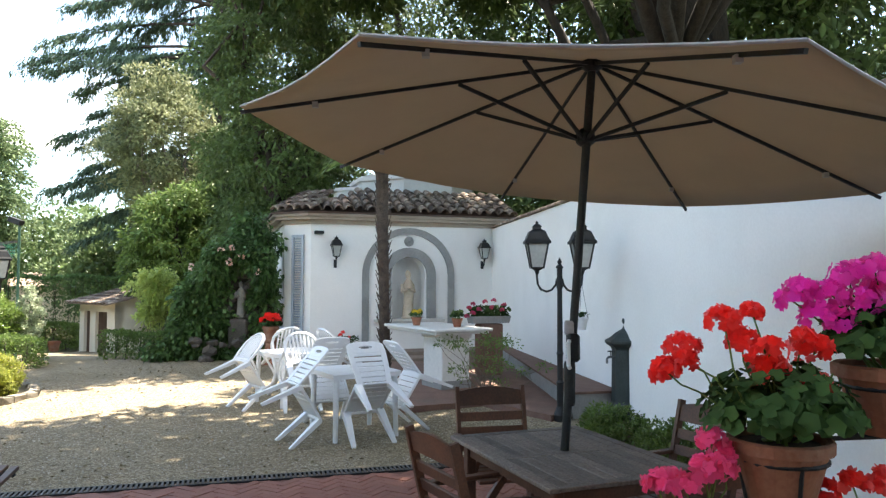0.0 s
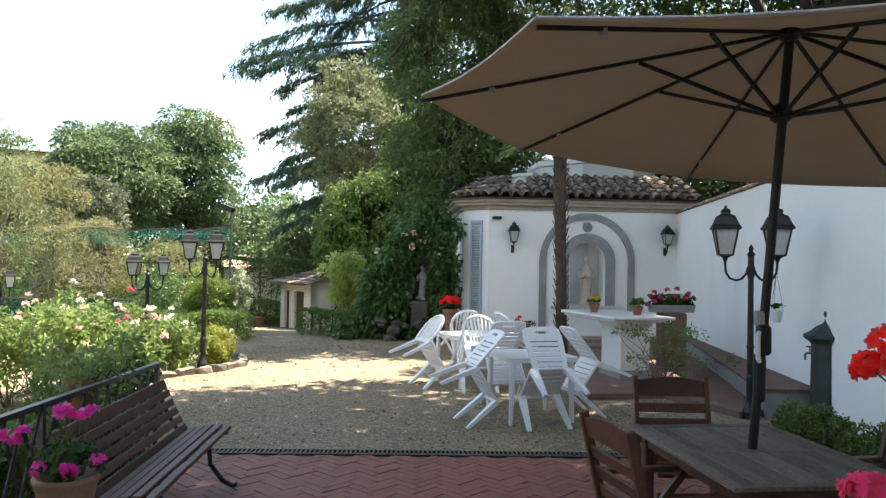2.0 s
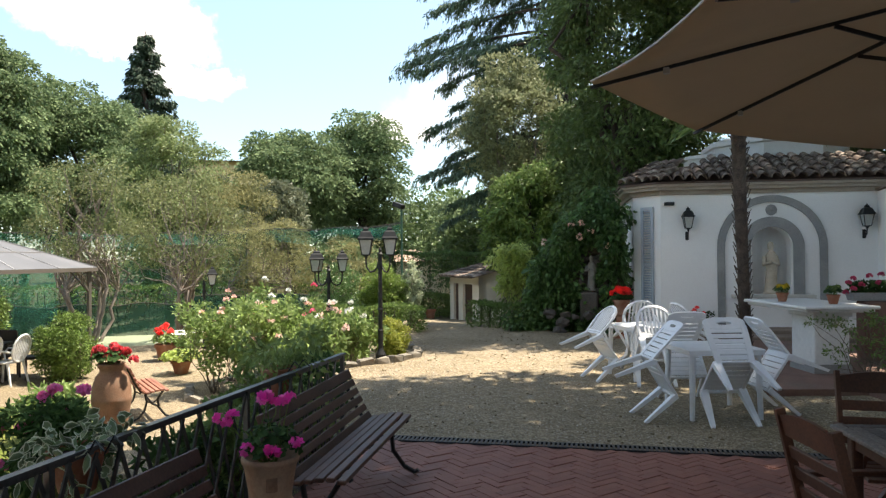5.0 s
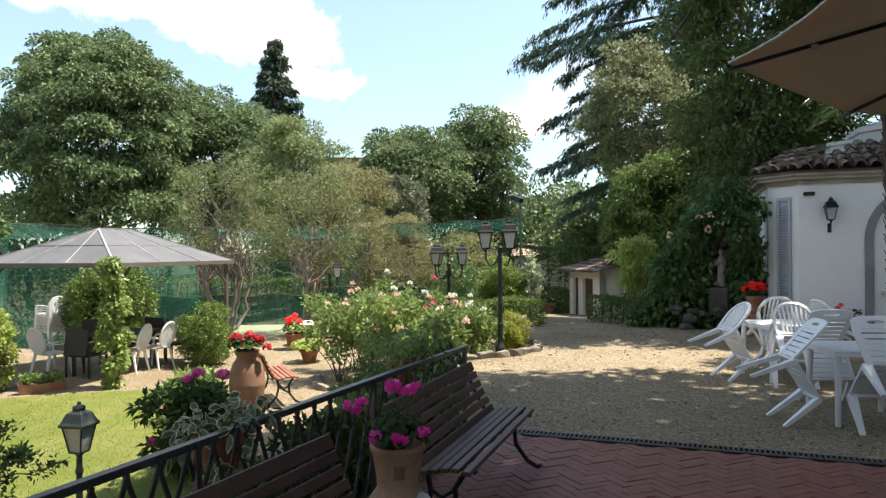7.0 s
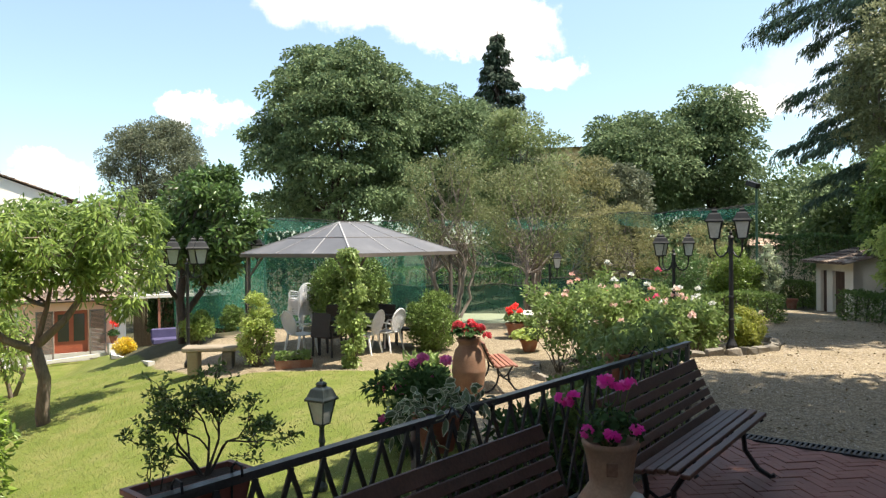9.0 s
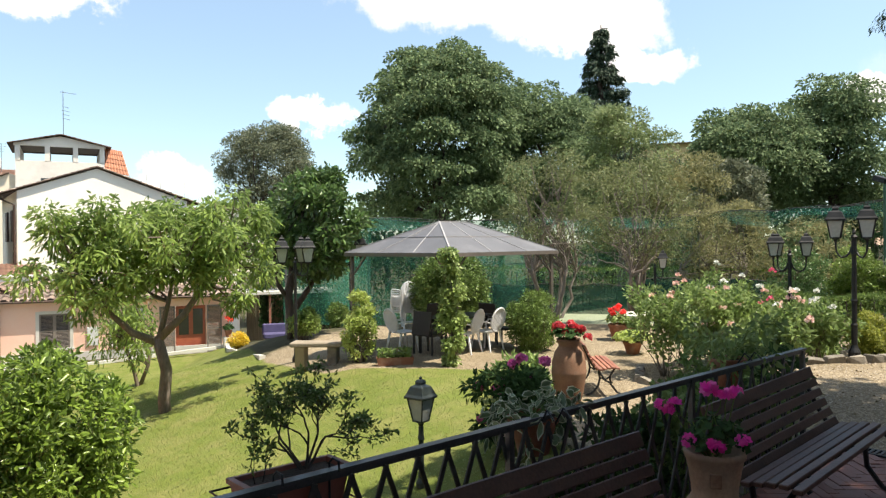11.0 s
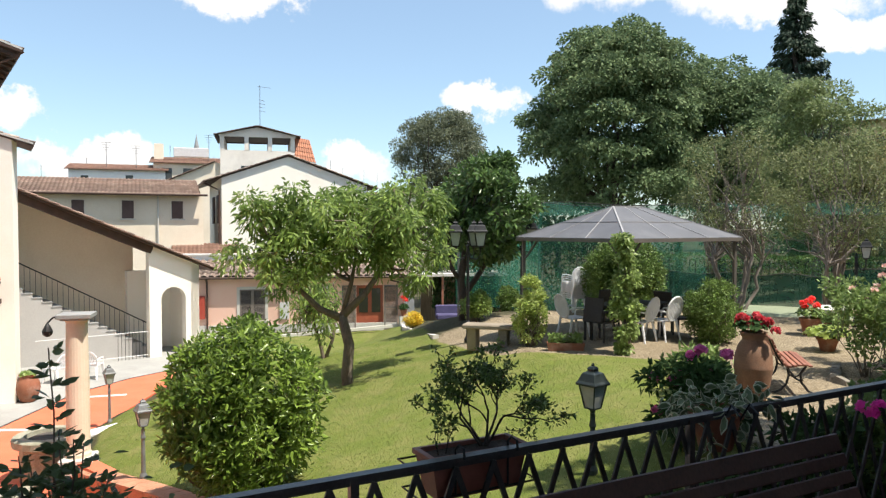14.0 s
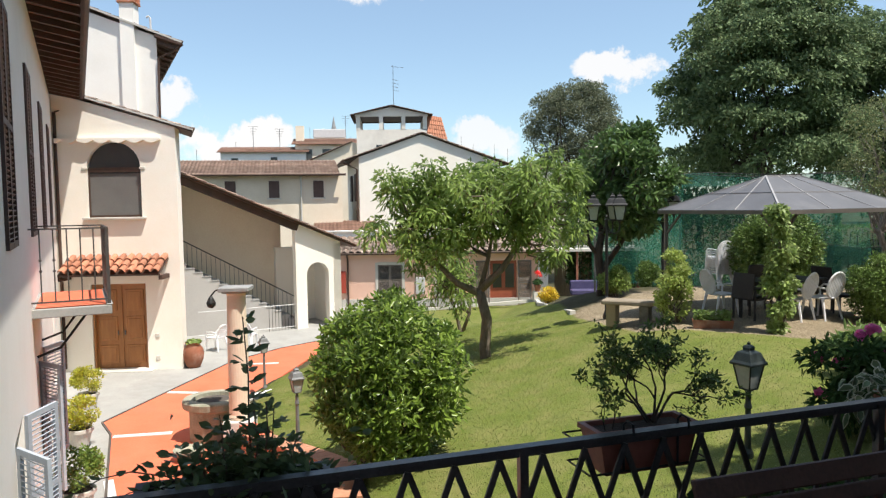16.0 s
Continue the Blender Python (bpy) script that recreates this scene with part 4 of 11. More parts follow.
for a, b in UP + [(24.0, 24.0)]:
    box(hw, hp((prev + a) / 2, -0.2, 2.515), (a - prev, 0.4, 2.33), HROT)
    prev = b
LOW = [(7.3, 8.4), (11.4, 12.5), (17.2, 18.2)]
prev = -3.7
for a, b in LOW + [(24.0, 24.0)]:
    box(hw, hp((prev + a) / 2, -0.2, -1.225), (a - prev, 0.4, 1.75), HROT)
    prev = b
pieces("wall", hw, HOUSE_WHITE, house)
# dark sheets added behind the openings in place of unlit rooms
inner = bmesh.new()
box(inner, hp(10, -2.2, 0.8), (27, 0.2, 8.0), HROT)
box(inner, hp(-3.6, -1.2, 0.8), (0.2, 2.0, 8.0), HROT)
part("dark_backing", inner, DARKWOOD, house)


def louvre_leaf(w, h, material, parent, m, n=None, name="shutter"):
    """One louvred shutter leaf, lower left corner at the pose m, in its xz plane."""
    bm = bmesh.new()
    st = 0.06
    for x in (st / 2, w - st / 2):
        box(bm, (x, 0, h / 2), (st, 0.035, h))
    for z in (st / 2, h / 2, h - st / 2):
        box(bm, (w / 2, 0, z), (w - 2 * st, 0.033, st))
    n = n or int(h / 0.055)
    ob = part(name, bm, material, parent)
    ob.matrix_local = m
    slat = None
    for i in range(n):
        z = st + (h - 2 * st) * (i + 0.5) / n
        if slat is None:
            slat = part("slat", box(bmesh.new(), (0, 0, 0), (w - 2 * st, 0.036, 0.010), Matrix.Rotation(radians(38), 3, "X")), material, ob)
            o = slat
        else:
            o = new("slat", slat.data)
            o.parent = ob
        o.location = (w / 2, 0, z)
    return ob


def on_house(s, out, z, turn=0.0):
    return Matrix.Translation(hp(s, out, z)) @ HROT.to_4x4() @ pose(0, 0, 0, 0, 0, turn)


for a, b in UP[2:]:                                   # closed pairs upstairs
    w = (b - a) / 2
    for k in range(2):
        louvre_leaf(w, 2.32, SHUT_BROWN, house, on_house(a + k * w, 0.015, 1.355))
for a, b in UP[:2]:
    w = (b - a) / 2
    for k in range(2):
        louvre_leaf(w, 2.32, SHUT_BROWN, house, on_house(a + k * w, 0.015, 1.355))
for a, b in LOW[:2]:                                  # open pairs downstairs
    w = (b - a) / 2
    louvre_leaf(w, 1.72, SHUT_GREY, house, on_house(a, 0.02, -2.09, 152))
    louvre_leaf(w, 1.72, SHUT_GREY, house, on_house(b, 0.02, -2.09, 28))
ev = bmesh.new()
prism(ev, [hp(-3.7, -0.4, 5.05), hp(23.2, -0.4, 5.05), hp(23.2, 0.78, 4.86), hp(-3.7, 0.78, 4.86)], (0, 0, 0.05))
part("eave_soffit", ev, REDWOOD, house, "reddish soffit boards")
for i in range(44):
    s = -3.4 + i * 0.6
    r = part("rafter", beam(bmesh.new(), hp(s, -0.1, 4.95), hp(s, 0.74, 4.80), 0.09, 0.11), DARKWOOD, house)
gt = bmesh.new()
tube(gt, [hp(-3.7, 0.80, 4.86), hp(23.1, 0.80, 4.86)], 0.07, 8)
tube(gt, [hp(23.0, 0.80, 4.82), hp(23.0, 0.5, 4.60), hp(23.0, 0.08, 4.45), hp(23.0, 0.08, -2.8)], 0.045, 8)
part("gutter", gt, DARKWOOD, house, "dark brown metal gutter and downpipe")
roof_sheet("roof", [hp(-3.7, 0.82, 4.93), hp(23.2, 0.82, 4.93), hp(23.2, -3.2, 6.1), hp(-3.7, -3.2, 6.1)], TILE_FAR, house)

# balcony
bal = thing("balcony", on_house(10.5, 0, 0.33), "small balcony with red tiled floor and wrought iron rail", "balcony")
part("slab", boxes(((1.05, 0.46, 0.06), (2.1, 0.94, 0.12)), ((1.05, 0.90, 0.13), (2.1, 0.08, 0.02)), bevel=0.01), PAVING, bal)
part("floor_tiles", boxes(((1.05, 0.45, 0.125), (2.0, 0.82, 0.012))), REDPAVE, bal, "red clay floor tiles")
for name, p, q in (("handrail", (0.03, 0, 1.14), (0.03, 0.9, 1.14)), ("handrail", (0.03, 0.9, 1.14), (2.07, 0.9, 1.14)), ("handrail", (2.07, 0.9, 1.14), (2.07, 0, 1.14)),
                   ("lower_rail", (0.03, 0, 0.2), (0.03, 0.9, 0.2)), ("lower_rail", (0.03, 0.9, 0.2), (2.07, 0.9, 0.2))):
    part(name, beam(bmesh.new(), p, q, 0.03, 0.02), RAIL_IRON, bal)


def baluster():
    bm = bmesh.new()
    tube(bm, [(0, 0, 0), (0, 0, 0.42)], 0.009, 6)
    tube(bm, [(0, 0, 0.52), (0, 0, 0.94)], 0.009, 6)
    for s in (-1, 1):
        tube(bm, [(0, 0, 0.40), (0.03 * s, 0, 0.43), (0.03 * s, 0, 0.51), (0, 0, 0.54)], 0.007, 5)
    for z in (0.40, 0.54):
        bmesh.ops.create_uvsphere(bm, u_segments=8, v_segments=5, radius=0.019, matrix=Matrix.Translation((0, 0, z)))
    return bm


b0 = part("baluster", baluster(), RAIL_IRON, bal)
b0.location = (0.03, 0.12, 0.2)
spots = [(0.03, 0.12 + 0.155 * k) for k in range(1, 5)] + [(0.12 + 0.15 * k, 0.9) for k in range(14)]
for x, y in spots:
    o = new("baluster", b0.data)
    o.parent = bal
    o.location = (x, y, 0.2)
for x, y in ((0.03, 0.9), (2.07, 0.9)):
    part("post", boxes(((x, y, 0.62), (0.04, 0.04, 1.06))), RAIL_IRON, bal)
for x in (0.35, 1.75):
    part("bracket", tube(bmesh.new(), [(x, 0.02, -0.55), (x, 0.3, -0.45), (x, 0.62, -0.02)], 0.018, 6), IRON, bal)

# ---- wing with the door ----
wing = thing("house_wing", place(-20.96, -9.7, -2.9, 90), "cream plastered house wing with arched window and wooden door", "house")
# local x runs along the face, local y into the house
wf = bmesh.new()
W_R = 3.45
# wall around the door and the window
for x0, x1, z0, z1 in ((-0.6, 0.95, -0.3, 4.4), (2.47, W_R, -0.3, 4.4), (0.95, 2.47, 2.50, 4.4)):
    prism(wf, [(x0, 0, z0), (x1, 0, z0), (x1, 0, z1), (x0, 0, z1)], (0, 0.4, 0))
arched_face(wf, -0.6, W_R, 4.4, 6.62, 1.72, 0.74, 4.4, 5.78, 0, 0.4)
prism(wf, [(W_R, 0, -0.3), (W_R - 1.75, 4.5, -0.3), (W_R - 2.15, 4.5, -0.3), (W_R - 0.5, 0.4, -0.3)], (0, 0, 6.9))
prism(wf, [(-0.6, 0, 6.62), (W_R, 0, 6.62), (W_R, 0, 6.92), (-0.6, 0, 8.12)], (0, 0.4, 0))
pieces("wall", wf, CREAM, wing)
up = bmesh.new()                                      # the higher wall set back behind
prism(up, [(-0.6, 1.1, 6.4), (2.70, 1.1, 6.4), (2.70, 1.1, 9.70), (-0.6, 1.1, 10.90)], (-2.1, 5.3, 0))
part("upper_wall", up, HOUSE_WHITE, wing)
chm = bmesh.new()
box(chm, (1.90, 1.22, 8.6), (0.40, 0.46, 4.1))
part("chimney", chm, HOUSE_WHITE, wing)
part("chimney_cap", boxes(((1.90, 1.22, 10.67), (0.52, 0.56, 0.05)), ((1.90, 1.22, 11.24), (0.54, 0.58, 0.06)), bevel=0.01), TILE_RED, wing)
for x_ in (1.72, 2.08):
    for y_ in (1.02, 1.42):
        for k_ in range(6):
            part("chimney_brick", boxes(((x_, y_, 10.74 + 0.08 * k_), (0.13, 0.15, 0.07)), bevel=0.006), TILE_RED, wing)
er = bmesh.new()
prism(er, [(2.70, 0.92, 9.66), (3.46, 0.92, 9.40), (0.84, 7.4, 9.40), (0.18, 7.4, 9.66)], (0, 0, 0.07))
part("eave_soffit", er, DARKWOOD, wing)
for k_ in range(9):
    f_ = 0.04 + k_ * 0.115
    part("rafter", beam(bmesh.new(), (2.66 - 2.5 * f_, 0.95 + 6.3 * f_, 9.60), (3.42 - 2.6 * f_, 0.95 + 6.3 * f_, 9.34), 0.08, 0.09), DARKWOOD, wing)
part("downpipe", tube(bmesh.new(), [(3.48, 1.0, 9.44), (3.2, 1.03, 9.25), (2.75, 1.05, 9.05), (2.73, 1.05, 6.95)], 0.035, 6), DARKWOOD, wing, "dark metal downpipe")
part("vent_pipe", tube(bmesh.new(), [(2.42, 1.5, 9.7), (2.42, 1.5, 10.33), (2.36, 1.5, 10.38), (2.30, 1.5, 10.34)], 0.03, 8), WHITEMETAL, wing, "pale vent pipe with a bent top")
wr = bmesh.new()
prism(wr, [(-0.6, -0.06, 8.20), (3.98, -0.06, 6.76), (3.52, 1.4, 6.76), (-0.6, 1.4, 8.20)], (0, 0, 0.05))
part("roof_soffit", wr, DARKWOOD, wing)
roof_sheet("roof", [(3.56, 1.38, 6.83), (4.02, -0.08, 6.83), (-0.6, -0.08, 8.28), (-0.6, 1.38, 8.28)], TILE, wing)
roof_sheet("roof", [(0.9, 7.4, 9.49), (3.50, 0.98, 9.49), (-0.6, 0.98, 11.08), (-3.2, 7.4, 11.08)], TILE, wing)
part("verge_mortar", beam(bmesh.new(), (3.98, -0.085, 6.83), (-0.6, -0.085, 8.265), 0.03, 0.05), PALESTONE, wing, "pale mortar along the verge")
part("verge_mortar", beam(bmesh.new(), (3.46, 0.975, 9.50), (-0.6, 0.975, 11.07), 0.03, 0.05), PALESTONE, wing, "pale mortar along the verge")
drip = bmesh.new()
edge_ = [(0.2, 6.62), (3.05, 6.62)] + [(3.05 - 0.05 * k, 6.56 - 0.085 * abs(math.sin(math.pi * k / 9))) for k in range(58)]
prism(drip, [(x, -0.17, z) for x, z in edge_], (0, 0.168, 0))
part("drip_course", drip, CREAM, wing, "row of half-round tiles under the eave")
# arched window
wn_ = part("window", boxes(((1.72, 0.16, 5.08), (1.46, 0.02, 1.34))), DARKGLASS, wing, "arched dark window with lowered grey blind")
ab = bmesh.new()
prism(ab, [(x, 0.15, z) for x, z in [(1.72 - 0.73, 5.76)] + arch_pts(1.72, 0.73, 5.78) + [(1.72 + 0.73, 5.76)]], (0, 0.02, 0))
part("pane", ab, DARKGLASS, wn_)
part("blind", boxes(((1.72, 0.12, 5.03), (1.42, 0.02, 1.22))), surf("grey_blind", (0.13, 0.125, 0.12), (0.16, 0.155, 0.15), 0.7, 2, 40, 0.03), wn_, "grey roller blind")
part("window_frame", boxes(((1.72, 0.10, 5.74), (1.48, 0.06, 0.13)), ((1.0, 0.11, 5.05), (0.05, 0.06, 1.3)), ((2.44, 0.11, 5.05), (0.05, 0.06, 1.3)), ((1.72, 0.11, 4.43), (1.48, 0.06, 0.06))), DARKWOOD, wn_)
part("sill", boxes(((1.72, -0.05, 4.37), (1.72, 0.2, 0.06)), bevel=0.01), PALESTONE, wing)
for x in (0.93, 2.51):
    part("capital", boxes(((x, 0.0, 5.78), (0.16, 0.06, 0.07)), bevel=0.01), PALESTONE, wing)
# door of two leaves
dr_ = part("door", boxes(((1.71, 0.2, 1.23), (1.50, 0.05, 2.5))), DOORWOOD, wing, "panelled brown double door")
for x in (1.34, 2.09):
    for z, h in ((0.45, 0.55), (1.2, 0.7), (2.02, 0.62)):
        fr = bmesh.new()
        box(fr, (x, 0.165, z), (0.52, 0.03, h), None, 0.012)
        box(fr, (x, 0.148, z), (0.38, 0.02, h - 0.14), None, 0.008)
        part("panel", fr, DOORWOOD, dr_)
part("meeting_stile", boxes(((1.715, 0.16, 1.23), (0.07, 0.04, 2.48))), DOORWOOD, dr_)
part("door_frame", boxes(((0.985, 0.12, 1.25), (0.05, 0.14, 2.5)), ((2.445, 0.12, 1.25), (0.05, 0.14, 2.5)), ((1.715, 0.12, 2.475), (1.5, 0.14, 0.05))), DOORWOOD, wing)
for x in (1.62, 1.81):
    part("door_handle", boxes(((x, 0.12, 1.08), (0.02, 0.06, 0.14)), bevel=0.005), STEEL, dr_)
part("doorstep", boxes(((1.72, -0.1, 0.02), (1.9, 0.5, 0.07)), bevel=0.01), PALESTONE, wing)
for x in (0.38, 3.1):
    part("canopy_bracket", boxes(((x, -0.3, 2.72), (0.1, 0.7, 0.12))), DARKWOOD, wing)
can = bmesh.new()
prism(can, [(0.42, -0.86, 2.80), (3.14, -0.86, 2.80), (3.14, 0, 3.18), (0.42, 0, 3.18)], (0, 0, 0.05))
canopy = part("canopy", can, DARKWOOD, wing, "small tiled canopy over the door")
tiled(canopy, (0.42, -0.90, 2.86), (1, 0, 0), (0, 0.9, 0.4), 12, 3, TILE_RED, pitch=0.227, seed=8)
for z in (0.35, 1.0):
    part("vent_cover", boxes(((2.75, -0.01, z), (0.12, 0.03, 0.12)), bevel=0.01), PALESTONE, wing)

# ---- outside stair building ----
# its front with the arch
SA = Vector((-27.24, -3.82, -2.9))
sd = Vector((-0.4384, 0.8988, 0))
stair = thing("stair_house", Matrix.Translation(SA) @ pose(0, 0, 0, 0, 0, math.degrees(math.atan2(sd.y, sd.x))), "cream stair house with open stair and sloping tiled roof", "house")
sw = bmesh.new()
ring_ = [(0, 0), (0.42, 0)] + arch_pts(0.86, 0.44, 2.05) + [(1.30, 0), (1.80, 0), (1.80, 3.25), (0, 4.05)]
prism(sw, [(x, 0, z) for x, z in ring_], (0, -0.35, 0))
prism(sw, [(1.80, 0, 0), (1.80, 2.4, 0), (1.5, 2.4, 0), (1.5, 0, 0)], (0, 0, 3.2))
prism(sw, [(-0.1, 2.2, 0), (1.8, 2.2, 0), (1.8, 2.5, 0), (-0.1, 2.5, 0)], (0, 0, 3.0))
for v in sw.verts:
    v.co.y = -v.co.y if v.co.y < 0 else v.co.y
pieces("wall", sw, CREAM, stair)
# the back wall behind the flight, the flight and the slope of the roof, in the stair house's frame
bw = bmesh.new()
prism(bw, [(-7.0, 2.45, 0), (0.2, 2.45, 0), (0.2, 2.45, 3.9), (-7.0, 2.45, 7.2)], (0, 0.3, 0))
part("back_wall", bw, OCHRE, stair)
rb = bmesh.new()
prism(rb, [(2.35, -0.25, 3.02), (-7.2, -0.25, 7.10), (-7.2, 2.9, 7.10), (2.35, 2.9, 3.02)], (0, 0, 0.06))
part("roof_soffit", rb, DARKWOOD, stair)
rbb = bmesh.new()
beam(rbb, (0.1, 0.05, 3.84), (-7.1, 0.05, 6.92), 0.2, 0.26)
part("roof_beam", rbb, DARKWOOD, stair, "dark timber roof beam")
roof_sheet("roof", [(2.42, 2.9, 3.08), (2.42, -0.32, 3.08), (-7.2, -0.32, 7.19), (-7.2, 2.9, 7.19)], TILE_MIX, stair)
NS, S0 = 19, 0.55
for i in range(NS):
    x = S0 - i * 0.29
    part("step", boxes(((x - 0.16, 1.6, 0.165 * (i + 1) - 0.02), (0.34, 1.6, 0.04))), GREYSTONE, stair, "" if i else "grey stone tread")
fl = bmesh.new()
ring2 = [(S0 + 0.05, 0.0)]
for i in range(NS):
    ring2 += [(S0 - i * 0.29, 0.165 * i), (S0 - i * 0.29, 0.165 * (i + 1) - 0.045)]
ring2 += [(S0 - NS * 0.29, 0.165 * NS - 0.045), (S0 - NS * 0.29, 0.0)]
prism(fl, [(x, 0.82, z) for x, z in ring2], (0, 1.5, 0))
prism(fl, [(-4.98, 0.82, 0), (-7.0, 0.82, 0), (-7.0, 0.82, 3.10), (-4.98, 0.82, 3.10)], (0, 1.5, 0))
# the grey stands for shade under the stair roof, put into the colour
part("flight", fl, surf("shaded_render", (0.36, 0.345, 0.33), (0.43, 0.415, 0.395), 0.9, 1, 30, 0.1), stair, "rendered side of the stair, coloured grey for shade")
rl = part("handrail", tube(bmesh.new(), [(S0, 0.86, 0.95), (S0 - 19 * 0.29, 0.86, 0.95 + 3.135), (-6.9, 0.86, 4.06)], 0.02, 6), IRON, stair)
for i in range(33):
    x = S0 - i * 0.165
    part("stair_baluster", tube(bmesh.new(), [(x, 0.86, (S0 - x) / 0.29 * 0.165), (x, 0.86, 0.97 + (S0 - x) / 0.29 * 0.165)], 0.008, 4), IRON, stair)
for z in (0.95, 0.12):
    part("yard_rail", tube(bmesh.new(), [(-0.05, 0.05, z), (-3.6, 0.05, z)], 0.015, 6), WHITEMETAL, stair)
for i in range(9):
    x = -0.1 - i * 0.12
    part("yard_baluster", tube(bmesh.new(), [(x, 0.05, 0.0), (x, 0.05, 0.95)], 0.009, 4), IRON, stair)

# ---- pink house beyond the lawn ----
PK = Vector((-32.98, -2.49, -2.9))
pd = Vector((0.0995, 0.995, 0)).normalized()
pink = thing("pink_house", Matrix.Translation(PK) @ pose(0, 0, 0, 0, 0, math.degrees(math.atan2(pd.y, pd.x))), "low pink plastered house with tiled roof and louvred shutters", "house")
pw = bmesh.new()
prev = -1.5
for a, b, z0, z1 in ((1.62, 2.72, 0.55, 1.92), (4.3, 5.4, 0.55, 1.92), (6.72, 7.95, 0.0, 2.05)):
    prism(pw, [(prev, 0, -0.5), (a, 0, -0.5), (a, 0, 2.42), (prev, 0, 2.42)], (0, 0.35, 0))
    if z0 > 0:
        prism(pw, [(a, 0, -0.5), (b, 0, -0.5), (b, 0, z0), (a, 0, z0)], (0, 0.35, 0))
    prism(pw, [(a, 0, z1), (b, 0, z1), (b, 0, 2.42), (a, 0, 2.42)], (0, 0.35, 0))
    prev = b
prism(pw, [(prev, 0, -0.5), (8.9, 0, -0.5), (8.9, 0, 2.42), (prev, 0, 2.42)], (0, 0.35, 0))
pieces("wall", pw, PINK, pink)
pq = bmesh.new()
prism(pq, [(8.9, -0.03, -0.5), (9.35, -0.03, -0.5), (9.35, -0.03, 2.5), (8.9, -0.03, 2.5)], (0, 5, 0))
part("side_wall", pq, PLASTER, pink)
part("skirting", boxes(((3.6, -0.02, 0.1), (10.2, 0.05, 0.5))), PALESTONE, pink)
for a, b, z0, z1 in ((1.62, 2.72, 0.55, 1.92), (4.3, 5.4, 0.55, 1.92)):
    w = (b - a) / 2
    for k in range(2):
        louvre_leaf(w, z1 - z0, SHUT_TAUPE, pink, pose(a + k * w, -0.01, z0))
    # dark backing panel added so the gaps between the louvres stay dark
    part("window", boxes((((a + b) / 2, 0.12, (z0 + z1) / 2), (b - a, 0.02, z1 - z0))), DARKGLASS, pink)
    fr = boxes(((a - 0.06, -0.015, (z0 + z1) / 2), (0.12, 0.04, z1 - z0 + 0.2)), ((b + 0.06, -0.015, (z0 + z1) / 2), (0.12, 0.04, z1 - z0 + 0.2)),
               ((a / 2 + b / 2, -0.015, z1 + 0.06), (b - a, 0.04, 0.12)), ((a / 2 + b / 2, -0.03, z0 - 0.05), (b - a + 0.3, 0.1, 0.08)))
    part("window_frame", fr, PALESTONE, pink)
gd = part("door", boxes(((7.33, 0.15, 1.02), (1.2, 0.05, 2.03))), surf("red_brown_door_paint", (0.28, 0.065, 0.035), (0.36, 0.10, 0.05), 0.5, 3, 40, 0.05), pink, "red-brown glazed door")
for x in (7.05, 7.62):
    part("pane", boxes(((x, 0.12, 1.35), (0.40, 0.02, 1.1))), DARKGLASS, gd)
louvre_leaf(0.62, 2.03, SHUT_TAUPE, pink, pose(6.08, -0.03, 0.02))
louvre_leaf(0.62, 2.03, SHUT_TAUPE, pink, pose(7.98, -0.03, 0.02))
roof_sheet("roof", [(-1.6, -0.26, 2.46), (9.3, -0.26, 2.46), (9.3, 1.5, 3.12), (-1.6, 1.5, 3.12)], TILE, pink, pitch=0.32, amp=0.09)
part("gutter", tube(bmesh.new(), [(-1.6, -0.30, 2.44), (9.3, -0.30, 2.44)], 0.05, 6), DARKWOOD, pink)
part("downpipe", tube(bmesh.new(), [(0.25, -0.28, 2.40), (0.25, -0.1, 2.2), (0.25, -0.06, -0.2)], 0.045, 6), DARKWOOD, pink)
part("parapet", boxes(((3.9, 1.7, 3.12), (11.0, 0.3, 0.55)), ((3.9, 1.7, 3.42), (11.0, 0.45, 0.06))), PLASTER, pink)
part("annex_wall", boxes(((-0.55, -0.02, 1.0), (0.5, 0.06, 2.2))), PINK, pink)
part("hose_cabinet", boxes(((-0.1, -0.06, 1.15), (0.5, 0.1, 1.0)), bevel=0.01), REDPAINT, pink, "red wall cabinet")
part("notice_board", boxes(((3.55, -0.04, 0.95), (0.42, 0.05, 0.75)), bevel=0.01), WHITEMETAL, pink, "pale notice board")


# ---- town beyond ----
def window_in(parent, x, z, w, h, face, shutters=None):
    f = face
    wdw = part("window", boxes(((x, f - 0.02, z), (w, 0.08, h))), shutters or DARKGLASS, parent)
    part("sill", boxes(((x, f - 0.05, z - h / 2 - 0.05), (w + 0.2, 0.12, 0.08))), PALESTONE, wdw)
    return wdw


gab = thing("gable_house", place(-45.0, -2.19, -3.0, 98), "tall cream house with bare gable wall", "house")
gb = bmesh.new()
prism(gb, [(0, 0, 0), (9.0, 0, 0), (9.0, 0, 7.42), (3.97, 0, 9.16), (0, 0, 7.76)], (0, 9, 0))
part("wall", gb, CREAM, gab)
for x0, z0, x1, z1 in ((-0.95, 7.46, 3.97, 9.19), (9.7, 7.22, 3.97, 9.19)):
    sf = bmesh.new()
    prism(sf, [(x0, 0.02, z0), (x1, 0.02, z1), (x1, 9, z1), (x0, 9, z0)], (0, 0, 0.06))
    part("roof_soffit", sf, DARKWOOD, gab)
roof_sheet("roof", [(-1.0, 9, 7.52), (-1.0, -0.22, 7.52), (3.97, -0.22, 9.27), (3.97, 9, 9.27)], TILE, gab)
